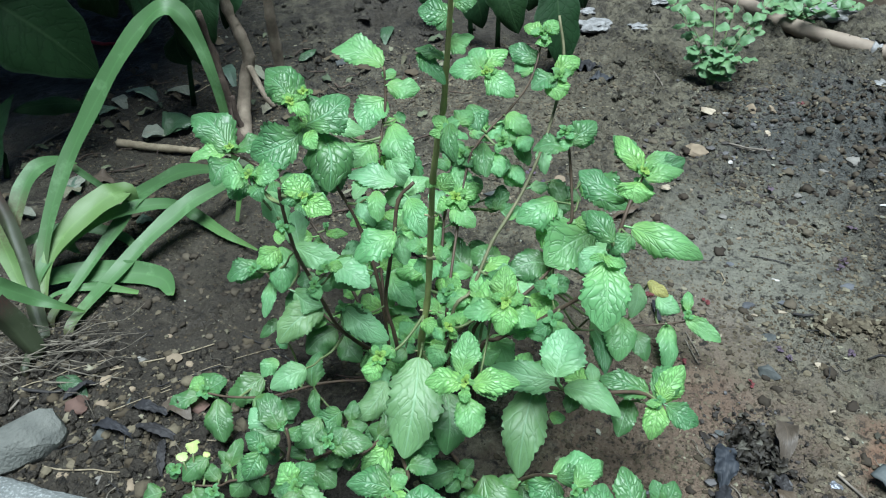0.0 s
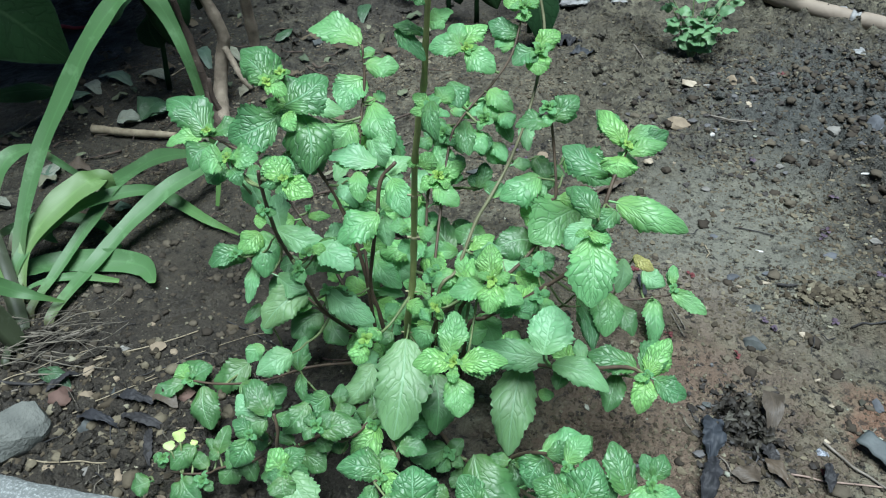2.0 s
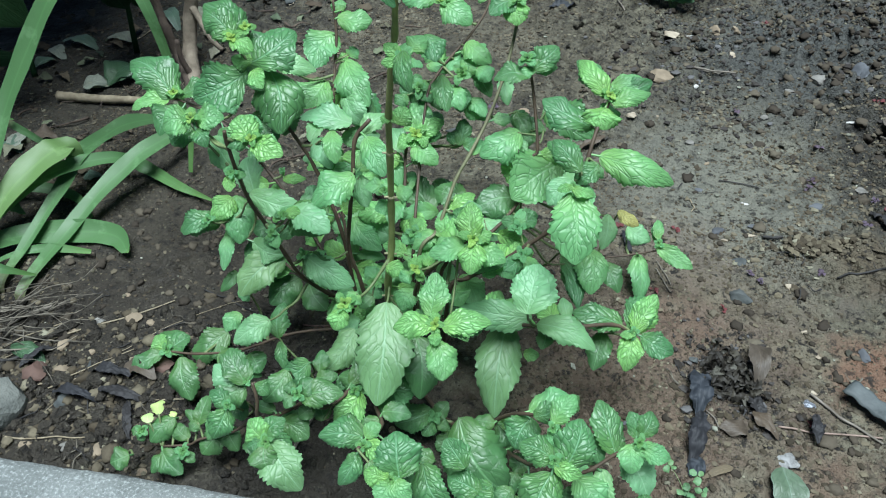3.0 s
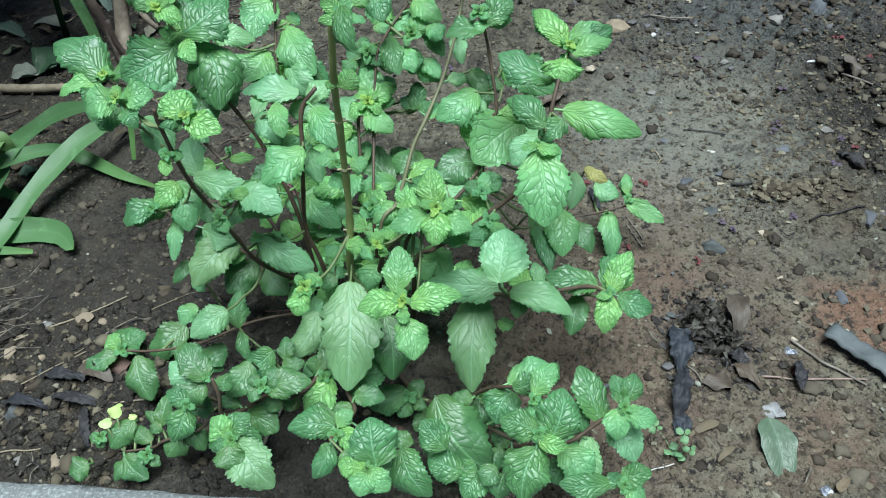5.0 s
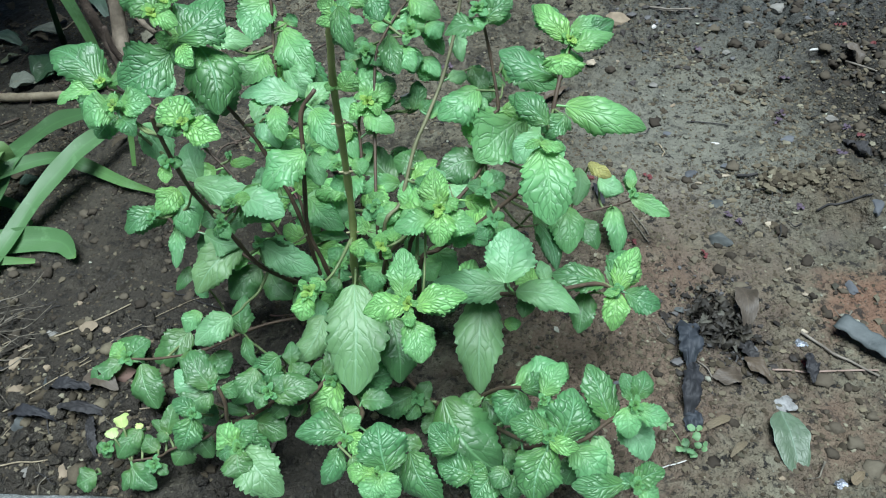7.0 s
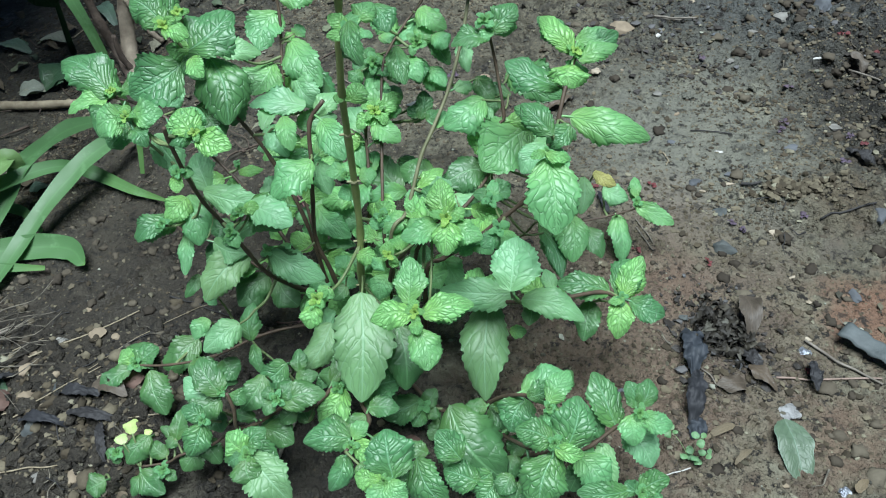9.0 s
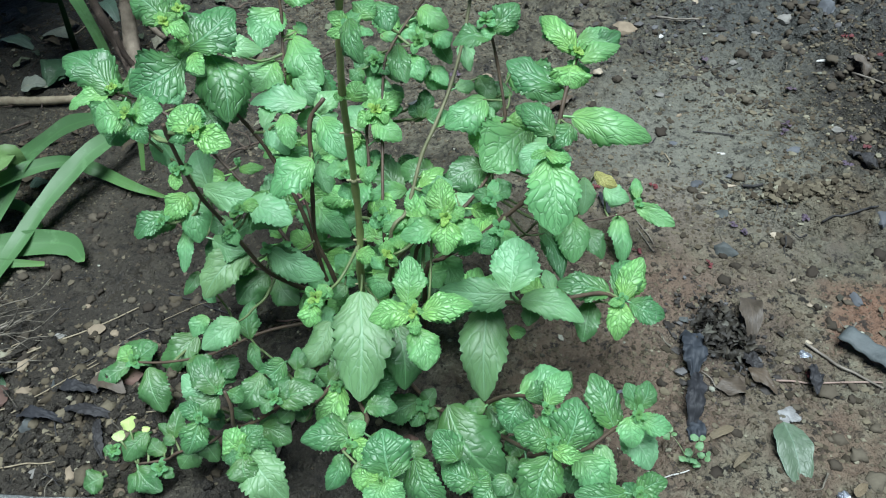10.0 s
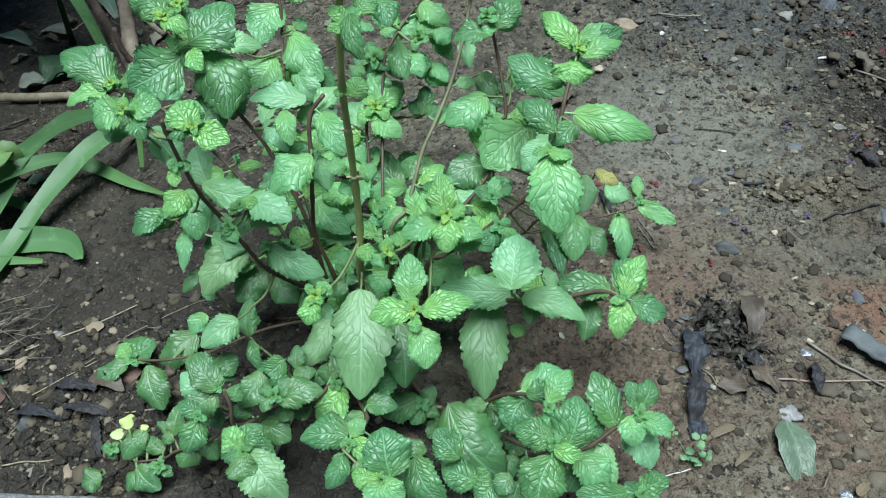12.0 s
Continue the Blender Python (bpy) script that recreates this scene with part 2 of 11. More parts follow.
soil = earth_shade_patch(soil, 0.25, 0.0, 0.06, (0.0225, 0.024, 0.02208), 0.8)
soil = earth_shade_patch(soil, 0.31, 0.26, 0.2, (0.14, 0.142, 0.115), 0.6)
# Shade below the shrub, painted as near-black soil.
soil = earth_shade_patch(soil, -0.55, 0.55, 0.5, (0.0144, 0.014, 0.01012), 0.85)
soil = earth_shade_patch(soil, 0.55, 0.26, 0.23, (0.014, 0.0125, 0.0095), 0.92)
soil = earth_shade_patch(soil, 0.385, 0.14, 0.05, (0.0675, 0.05, 0.0276), 0.6)
soil = earth_shade_patch(soil, 0.3, 0.42, 0.12, (0.045, 0.044, 0.03312), 0.3)
soil = earth_shade_patch(soil, -0.28, 0.12, 0.32, (0.025, 0.0205, 0.0142), 0.85)
# Front left and below the mint: damp mud plus painted shade of leaves.
soil = earth_shade_patch(soil, -0.27, -0.03, 0.24, (0.02, 0.017, 0.012), 0.85)
soil = earth_shade_patch(soil, -0.06, -0.08, 0.17, (0.017, 0.0145, 0.0105), 0.88)
soil = earth_shade_patch(soil, 0.16, -0.04, 0.1, (0.098, 0.069, 0.047), 0.6)
soil = earth_shade_patch(soil, 0.2, 0.02, 0.2, (0.105, 0.076, 0.053), 0.5)
# Back of the bed: dark litter soil, with the shrubs' shade painted in.
soil = earth_shade_patch(soil, -0.12, 0.88, 0.34, (0.022, 0.019, 0.014), 0.85)
soil = earth_shade_patch(soil, -0.33, 0.36, 0.26, (0.036, 0.032, 0.02208), 0.7)
soil = mix(sn, sl, ramp(sn, sl, grit.outputs["Distance"], ((0.0, 0.35), (0.25, 0.0))), soil, (0.171, 0.165, 0.1196))
# Specks in near black: the shade of small pits, put into the colour.
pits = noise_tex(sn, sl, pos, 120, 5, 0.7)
pit_shade = maths(sn, sl, "MULTIPLY", ramp(sn, sl, pits, ((0.39, 1.0), (0.47, 0.0))), ramp(sn, sl, noise_tex(sn, sl, pos, 11, 3), ((0.38, 0.4), (0.54, 1.0))))
soil = mix(sn, sl, pit_shade, soil, (0.009, 0.008, 0.006))
sb.inputs["Specular IOR Level"].default_value = 0.3
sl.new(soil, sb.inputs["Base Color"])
sl.new(ramp(sn, sl, s_patch, ((0.35, 0.5), (0.6, 0.85))), sb.inputs["Roughness"])
s1 = bump(sn, sl, s_fine, 1.0, 0.005, sb)
bump(sn, sl, s_mid, 1.0, 0.012, sb, s1)

def steps(fine_lo, fine_hi, fine, lo, hi, coarse, far):
    mid = np.arange(fine_lo, fine_hi, fine)
    rim = np.concatenate((np.arange(lo, fine_lo, coarse), mid, np.arange(fine_hi, hi, coarse)))
    out = np.cumsum(coarse * 1.22 ** np.arange(1, 45))
    out = out[out < far]
    return np.concatenate((rim[0] - out[::-1], rim, rim[-1] + out))


gx, gy = steps(-0.45, 0.5, 0.0021, -0.75, 0.85, 0.0045, 60), steps(-0.16, 0.46, 0.0021, -0.3, 1.15, 0.004, 60)
X, Y = np.meshgrid(gx, gy)
Z = ground_z(X, Y)
nx, ny = len(gx), len(gy)
gm = bpy.data.meshes.new("ground")
ii = (np.arange(ny - 1)[:, None] * nx + np.arange(nx - 1)[None, :]).ravel()
quads = np.stack((ii, ii + 1, ii + nx + 1, ii + nx), 1)
gm.from_pydata(np.stack((X, Y, Z), -1).reshape(-1, 3).tolist(), [], quads.tolist())
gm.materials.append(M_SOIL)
gm.polygons.foreach_set("use_smooth", [True] * len(gm.polygons))
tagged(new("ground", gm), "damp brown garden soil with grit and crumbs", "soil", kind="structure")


# ---- mint ----
FACE = Vector((0.02, -0.5, 0.86)).normalized()
mint = thing("mint_plant", (-0.012, 0.02, 0.0), "bushy mint plant with crinkled bright green leaves in soil", "mint")


def curve_points(pts, per):
    p = [Vector(a) for a in pts]
    p = [p[0] * 2 - p[1]] + p + [p[-1] * 2 - p[-2]]
    out = []
    for i in range(1, len(p) - 2):
        for k in range(per):
            t = k / per
            out.append(0.5 * (2 * p[i] + (p[i + 1] - p[i - 1]) * t + (2 * p[i - 1] - 5 * p[i] + 4 * p[i + 1] - p[i + 2]) * t * t
                              + (3 * p[i] - p[i - 1] - 3 * p[i + 1] + p[i + 2]) * t ** 3))
    out.append(p[-2])
    return out


def tube(pts, r0, r1, sides=7, knots=0.0, per=4, seed=0):
    """Vertices and faces of a tapered round stalk; knots: how much its joints swell."""
    rnd = random.Random(seed)
    c = curve_points(pts, per)
    n = len(c)
    verts, faces = [], []
    side = Vector((1, 0.2, 0.1))
    for i, p in enumerate(c):
        d = (c[min(i + 1, n - 1)] - c[max(i - 1, 0)]).normalized()
        x = (side - d * side.dot(d)).normalized()
        y = d.cross(x)
        r = r0 + (r1 - r0) * i / (n - 1)
        r *= 1 + (knots if i % per == 0 and 0 < i < n - 1 else 0) + rnd.uniform(-0.06, 0.06)
        for k in range(sides):
            a = 2 * math.pi * k / sides
            verts.append(p + (x * math.cos(a) + y * math.sin(a)) * r)
    for i in range(n - 1):
        for k in range(sides):
            k2 = (k + 1) % sides
            faces.append((i * sides + k, i * sides + k2, (i + 1) * sides + k2, (i + 1) * sides + k))
    faces.append(tuple(range(sides))[::-1])
    faces.append(tuple((n - 1) * sides + k for k in range(sides)))
    return verts, faces


def stem(pts, r0, r1, material):
    v, f = tube(pts, r0, r1, 8, 0.22, 5, len(ORIGIN))
    return part("stem", v, f, material, mint, at=pts[0])


def knot(on, p, r, seed):
    """A pale joint on a stem with the scars of two fallen leaves."""
    p = Vector(p)
    v, f = tube((p - Vector((0, 0, 0.0012)), p, p + Vector((0, 0, 0.0012))), r * 1.12, r * 1.1, 9, 0.2, 3, seed)
    for s in (-1, 1):
        sv, sf = tube((p, p + Vector((s * r * 1.3, -r * 0.5, 0.0006)), p + Vector((s * r * 2.1, -r * 0.8, 0.0012))), r * 0.45, r * 0.3, 6, 0, 2, seed)
        k = len(v)
        v += sv
        f += [tuple(i + k for i in q) for q in sf]
    return part("joint", v, f, M_JOINT, on, "pale joint of the stem", at=p)


def blade(b, t, width, twist, arch, fold, seed, nu=12, nv=44, facing=FACE, serrate=0.15, quilt=0.038, belly=0.48, wave=0.14, point=0.76, veins=5.0):
    """A leaf from its base b to its tip t: rounded base, blunt tip, edge toothed forwards, puffed between the veins."""
    rnd = np.random.RandomState(int(seed * 7919) % 2 ** 31)
    b, t = Vector(b), Vector(t)
    L = (t - b).length
    y = (t - b) / L
    n = facing - y * facing.dot(y)
    if n.length < 0.15:
        n = Vector((0, 0, 1)) - y * y.z
    n.normalize()
    n = Matrix.Rotation(radians(twist), 3, y) @ n
    x = y.cross(n)
    p1, p2, bend, uneven, curl = rnd.uniform(0, 6.3), rnd.uniform(0, 6.3), rnd.uniform(-0.13, 0.13), rnd.uniform(-0.1, 0.1), rnd.uniform(0.0, 0.5)
    droop = rnd.uniform(-0.02, 0.18)
    belly += rnd.uniform(-0.05, 0.04)
    v = np.linspace(0, 1, nv + 1)[:, None]
    u = np.sin(np.linspace(-1, 1, nu + 1) * 1.35)[None, :] / math.sin(1.35)
    a = np.abs(u)
    s = np.clip(np.sin(np.pi * v ** (math.log(0.5) / math.log(belly))), 0, 1)
    w = width / 2 * s ** np.where(v < belly, 0.58, point) + 0.0005
    j = np.arange(nv + 1)[:, None]
    saw = np.array((0.0, 0.5, 0.85, 1.0))[j % 4] if nv > 20 else (j % 2).astype(float)
    tooth = 1 - serrate * (1 - saw) * rnd.uniform(0.6, 1.15, (nv + 1, 2)) * ((j > 1) & (j < nv))
    tooth = np.where(u > 0, tooth[:, :1], tooth[:, 1:])
    lobe = 1 + 0.05 * np.sin(v * 13 + p2 + np.where(u > 0, 2.3, 0)) + 0.035 * np.sin(v * 23 + p1 - np.where(u > 0, 1.1, 0))
    ww = w * lobe * (1 + uneven * np.sign(u)) * np.where(a > 0.97, tooth, 1)
    ph = v * veins - a * 1.9
    cell = np.abs(np.sin(np.pi * (a * 2.2 + 0.5 * np.floor(ph) + 0.4 * np.sin(p1 + 3 * np.floor(ph)))))
    pil = np.abs(np.sin(np.pi * ph)) ** 0.5 * np.minimum(1, a * 4) * (0.25 + 0.75 * cell)
    h = arch * L * np.sin(np.pi * v ** 1.2) + fold * ww * a - curl * ww * a * a * a - droop * L * v ** 3
    h = h + quilt * width * pil * s + wave * width * np.sin(v * 9 + p1 + np.where(u > 0, 1.9, 0)) * a * a * s
    side = u * ww + bend * width * np.sin(np.pi * v)
    along = v * L + 0 * u
    co = np.array(b)[None, None] + along[..., None] * np.array(y) + side[..., None] * np.array(x) + h[..., None] * np.array(n)
    uvs = np.stack((0.5 + u / 2 + 0 * v, v + 0 * u), -1).reshape(-1, 2).tolist()
    q = (np.arange(nv)[:, None] * (nu + 1) + np.arange(nu)[None, :]).ravel()
    faces = [tuple(f) for f in np.stack((q, q + 1, q + nu + 2, q + nu + 1), 1).tolist()]
    return co.reshape(-1, 3).tolist(), faces, uvs


def side_stem(on, joint, end):
    """A thin branch from a joint of the stem to the foot of a shoot tip."""
    a, e = Vector(joint), Vector(end)
    mid = a * 0.4 + e * 0.6 - FACE * (e - a).length * 0.3
    mid.z = max(mid.z, 0.012)
    v, f = tube((a, mid, e), 0.0012, 0.0008, 6, 0.1, 5, len(ORIGIN))
    return part("side_stem", v, f, M_PETIOLE, on, "thin green side stem", at=a)


def leaf(on, b, t, width, tone, twist, arch, fold, joint, torn=None):
    """A leaf with its stalk, which springs from the joint on its stem."""
    t = Vector(b) + (Vector(t) - Vector(b)) * 1.05
    v, f, uv = blade(b, t, width * 1.09, twist, arch, fold, len(ORIGIN))
    if torn:
        hu, hv, hr = torn
        f = [q for q in f if math.hypot(sum(uv[i][0] for i in q) / 4 - hu, (sum(uv[i][1] for i in q) / 4 - hv) * 1.4) > hr]
    whole = len(f)
    b, joint = Vector(b), Vector(joint)
    if (b - joint).length > 0.002:
        mid = (b + joint) / 2 - Vector((0, 0, 0.3)) * max(0, (b - joint).length - 0.01)
        sv, sf = tube((joint, mid, b + (Vector(t) - b) * 0.06), 0.0009, 0.0007, 5, 0, 3)
        k = len(v)
        v += sv
        f += [tuple(i + k for i in q) for q in sf]
        uv += [(0.5, 0.05)] * len(sv)
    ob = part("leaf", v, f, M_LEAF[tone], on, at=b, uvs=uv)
    if (b - joint).length > 0.008:
        ob.data.materials.append(M_PETIOLE)
        for q in ob.data.polygons[whole:]:
            q.material_index = 1
    return ob


def tip(on, c, size, tone):
    """The crown of small unfolding leaves at the end of a shoot."""
    rnd = random.Random(len(ORIGIN))
    c = Vector(c)
    up = FACE
    x = Vector((1, 0, 0)) - up * up.x
    x.normalize()
    y = up.cross(x)
    verts, faces, uvs = [], [], []
    turn = rnd.uniform(0, 6.3)
    outer = 0
    for ring, (reach, lift, wide) in enumerate(((0.80, 0.0, 0.62), (0.64, 0.2, 0.66), (0.42, 0.5, 0.7), (0.28, 0.8, 0.7), (0.18, 1.1, 0.65))):
        for q in range(2):
            a = turn + ring * math.pi / 2 + math.pi * q + rnd.uniform(-0.2, 0.2)
            d = x * math.cos(a) + y * math.sin(a)
            r = size * 1.2 * reach * rnd.uniform(0.8, 1.12)
            b0 = c + d * size * 0.04 - up * size * 0.1
            t0 = c + d * r + up * (lift * r + size * 0.05 - 0.12 * r * (ring < 1))
            v, f, uv = blade(b0, t0, r * wide * rnd.uniform(0.88, 1.1), rnd.uniform(-22, 22), rnd.uniform(0.08, 0.2), rnd.uniform(0.15, 0.4), rnd.random(), 10, 24, up, 0.09, 0.075, 0.48, 0.12, 0.6, 4.0)
            k = len(verts)
            verts += v
            faces += [tuple(i + k for i in g) for g in f]
            uvs += uv
        if ring < 2:
            outer = len(faces)
    ob = part("shoot_tip", verts, faces, M_LEAF[tone], on, "crown of small bright unfolding leaves", at=c, uvs=uvs)
    ob.data.materials.append(M_LEAF["young" if tone == "sprout" else "fresh"])
    for g in ob.data.polygons[:outer]:
        g.material_index = 1
    return ob


# ---- kerb ----
M_CONCRETE, kn, kl, kb = mat("weathered_concrete")
kpos = kn.new("ShaderNodeNewGeometry").outputs["Position"]
k_big = noise_tex(kn, kl, kpos, 18, 5, 0.6)
k_fine = noise_tex(kn, kl, kpos, 420, 3, 0.7)
conc = mix(kn, kl, ramp(kn, kl, k_big, ((0.35, 0.0), (0.65, 1.0))), (0.095, 0.105, 0.1), (0.15, 0.162, 0.155))
conc = mix(kn, kl, ramp(kn, kl, k_fine, ((0.52, 0.0), (0.68, 1.0))), conc, (0.26, 0.28, 0.27))
conc = mix(kn, kl, ramp(kn, kl, k_fine, ((0.3, 0.8), (0.44, 0.0))), conc, (0.06, 0.065, 0.06))
kl.new(conc, kb.inputs["Base Color"])
kb.inputs["Roughness"].default_value = 0.9
bump(kn, kl, k_fine, 0.8, 0.002, kb)


def kerb():
    """A cast concrete edging with a chipped, rounded rim, along the front of the bed."""
    a = Vector((-0.312, -0.094, 0))
    along = Vector((0.197, -0.0165, 0)).normalized()
    back = Vector((along.y, -along.x, 0))
    prof = ((0.0, -0.09), (-0.001, -0.012), (0.001, 0.0), (0.004, 0.006), (0.010, 0.009))
    prof += tuple((0.010 + 0.008 * k, 0.0095) for k in range(1, 19)) + ((0.16, -0.09),)
    us = np.arange(-1.2, 0.75, 0.006)
    verts, faces = [], []
    for u in us:
        for d, z in prof:
            p = a + along * float(u)
            chip = 0.003 * float(vnoise(np.array(u * 60), np.array(d * 20), 21)) + 0.002 * float(vnoise(np.array(u * 170), np.array(d * 60), 22))
            w = 1.0 if d < 0.012 and z > -0.02 else 0.25
            p = p + back * (d + chip * w)
            verts.append((p.x, p.y, z + chip * w * 0.7))
    k = len(prof)
    for i in range(len(us) - 1):
        for j in range(k):
            j2 = (j + 1) % k
            faces.append((i * k + j, (i + 1) * k + j, (i + 1) * k + j2, i * k + j2))
    ob = part("kerb", verts, faces, M_CONCRETE)
    return tagged(ob, "rough grey concrete kerb beside the soil", "kerb", kind="structure")


kerb()

# ---- materials of loose things ----
TONES = {
    "CREAM": plain("pebble_cream", (0.15, 0.12, 0.085), (0.37, 0.33, 0.25), 90, 0.8, 0.4),
    "WHITE": plain("pebble_white", (0.22, 0.21, 0.19), (0.5, 0.5, 0.47), 90, 0.7, 0.4),
    "TAN": plain("pebble_tan", (0.12, 0.096, 0.066), (0.22, 0.18, 0.125), 80, 0.85, 0.5),
    "BROWN": M_SOIL,
    "GREY": plain("pebble_grey", (0.085, 0.08, 0.07), (0.2, 0.195, 0.175), 80, 0.8, 0.5),
    "SLATE": plain("pebble_slate", (0.045, 0.048, 0.052), (0.10, 0.107, 0.115), 80, 0.7, 0.4),
    "DARK": plain("pebble_dark", (0.03, 0.034, 0.034), (0.08, 0.087, 0.082), 80, 0.8, 0.5),
    "RED": plain("pebble_red", (0.06, 0.038, 0.03), (0.11, 0.07, 0.055), 80, 0.8, 0.4),
}
STRAW = plain("dry_straw", (0.13, 0.108, 0.07), (0.26, 0.225, 0.155), 120, 0.7, 0.3)
GREYSTRAW = plain("grey_straw", (0.085, 0.075, 0.06), (0.2, 0.18, 0.15), 120, 0.8, 0.4)
DARKTWIG = plain("dark_twig", (0.012, 0.012, 0.012), (0.04, 0.038, 0.036), 120, 0.7, 0.4)
PINKTWIG = plain("pinkish_twig", (0.13, 0.095, 0.075), (0.25, 0.19, 0.155), 120, 0.7, 0.3)
PURPLETWIG = plain("purple_twig", (0.10, 0.05, 0.05), (0.2, 0.12, 0.11), 120, 0.6, 0.3)
WHITE = TONES["WHITE"]
REDSTICK = plain("red_stick", (0.18, 0.015, 0.02), (0.26, 0.03, 0.035), 90, 0.5, 0.2)
BARK = plain("pale_bark", (0.085, 0.069, 0.049), (0.235, 0.2, 0.15), 60, 0.85, 0.8, 0.003)
BARK_DARK = plain("dark_bark", (0.04, 0.03, 0.024), (0.1, 0.078, 0.058), 60, 0.85, 0.8, 0.003)
FALLEN = leaf_material("fallen_green", (0.06, 0.1, 0.068), (0.1, 0.16, 0.11), 0.5, 0.05, 7, 0.4)
CHAR = leaf_material("black_leaf", (0.018, 0.019, 0.022), (0.024, 0.025, 0.027), 0.6, 0.0, 5, 0.22, 0.0, 0.2)
BROWNLEAF = leaf_material("brown_leaf", (0.06, 0.049, 0.036), (0.1, 0.08, 0.058), 0.6, 0.1, 5, 0.4)
SLATELEAF = leaf_material("slate_leaf", (0.024, 0.028, 0.034), (0.036, 0.041, 0.048), 0.6, 0.0, 5, 0.25, 0.0, 0.22)
STRAWLEAF = leaf_material("straw_leaf", (0.12, 0.098, 0.06), (0.18, 0.145, 0.095), 0.7, 0.1, 6, 0.6)
GREYLEAF = leaf_material("grey_leaf", (0.16, 0.18, 0.14), (0.24, 0.25, 0.2), 0.6, 0.1, 6, 0.6)
DARKGREEN = leaf_material("dark_green_leaf", (0.035, 0.075, 0.035), (0.06, 0.11, 0.055), 0.4, 0.1, 7, 0.5)
BROAD = leaf_material("broad_leaf", (0.011, 0.031, 0.012), (0.028, 0.055, 0.022), 0.6, 0.04, 8, 0.6, 0.0, 0.08)
PETAL = leaf_material("purple_petal", (0.075, 0.055, 0.085), (0.11, 0.08, 0.12), 0.6, 0.2, 4, 0.5)
RED_PETAL = leaf_material("red_petal", (0.10, 0.022, 0.026), (0.13, 0.035, 0.035), 0.6, 0.2, 4, 0.5)
LITTER = plain("white_film", (0.11, 0.11, 0.105), (0.27, 0.275, 0.27), 120, 0.35, 0.5, 0.002)
FOIL = plain("silver_film", (0.12, 0.13, 0.15), (0.3, 0.32, 0.35), 150, 0.3, 0.5, 0.002, 0.7)


def strap_material(name, low, high, tip_c):
    """A strap leaf: red at the foot, green along its length, with fine long ribs."""
    m, n, l, b = mat(name)
    uv = n.new("ShaderNodeUVMap")
    sep = n.new("ShaderNodeSeparateXYZ")
    l.new(uv.outputs[0], sep.inputs[0])
    geo = n.new("ShaderNodeTexCoord").outputs["Object"]
    c = ramp(n, l, sep.outputs[1], ((0.0, low), (0.06, low), (0.2, high), (0.75, high), (1.0, tip_c)))
    foot = ramp(n, l, sep.outputs[1], ((0.0, 1.0), (0.08, 0.6), (0.2, 0.0)))
    specks = ramp(n, l, noise_tex(n, l, geo, 420, 3), ((0.44, 0.0), (0.6, 0.6)))
    ribs = maths(n, l, "SINE", maths(n, l, "MULTIPLY", sep.outputs[0], 95.0))
    mid = ramp(n, l, maths(n, l, "ABSOLUTE", maths(n, l, "SUBTRACT", sep.outputs[0], 0.5)), ((0.0, 1.0), (0.07, 0.0)))
    mott = noise_tex(n, l, geo, 60, 4)
    c = mix(n, l, maths(n, l, "MULTIPLY", mott, 0.45), c, tuple(x * 0.65 for x in high))
    c = mix(n, l, maths(n, l, "MULTIPLY", specks, foot), c, (0.06, 0.022, 0.018))
    pale = ramp(n, l, noise_tex(n, l, geo, 38, 4, 0.7), ((0.56, 0.0), (0.66, 0.35)))
    c = mix(n, l, pale, c, tuple(min(1, x * 1.5 + 0.05) for x in high))
    c = mix(n, l, maths(n, l, "MULTIPLY_ADD", ribs, 0.04, 0.05), c, tuple(min(1, x * 1.3) for x in high))
    c = mix(n, l, maths(n, l, "MULTIPLY", mid, 0.25), c, tuple(min(1, x * 1.6) for x in high))
    l.new(c, b.inputs["Base Color"])
    l.new(maths(n, l, "MULTIPLY_ADD", mott, 0.25, 0.4), b.inputs["Roughness"])
    bump(n, l, maths(n, l, "ADD", maths(n, l, "MULTIPLY", ribs, 0.05), mott), 0.3, 0.0012, b)
    t = n.new("ShaderNodeBsdfTranslucent")
    l.new(c, t.inputs[0])
    mx = n.new("ShaderNodeMixShader")
    mx.inputs[0].default_value = 0.28
    l.new(b.outputs[0], mx.inputs[1])
    l.new(t.outputs[0], mx.inputs[2])
    l.new(mx.outputs[0], n["Material Output"].inputs[0])
    return m


STRAP = strap_material("strap_green", (0.12, 0.1, 0.06), (0.07, 0.155, 0.052), (0.1, 0.2, 0.045))
STRAP_PALE = strap_material("strap_pale", (0.11, 0.135, 0.06), (0.115, 0.2, 0.062), (0.135, 0.225, 0.065))
STRAP_STALK = strap_material("strap_stalk", (0.035, 0.023, 0.018), (0.038, 0.05, 0.024), (0.045, 0.065, 0.028))

ICO_V, ICO_F = [], []
_bm = bmesh.new()
bmesh.ops.create_icosphere(_bm, subdivisions=1, radius=1.0)
ICO_V = np.array([v.co[:] for v in _bm.verts])
ICO_F = [[v.index for v in f.verts] for f in _bm.faces]
_bm.free()
_bm = bmesh.new()
bmesh.ops.create_icosphere(_bm, subdivisions=3, radius=1.0)
ICO3_V = np.array([v.co[:] for v in _bm.verts])
ICO3_F = [[v.index for v in f.verts] for f in _bm.faces]
_bm.free()


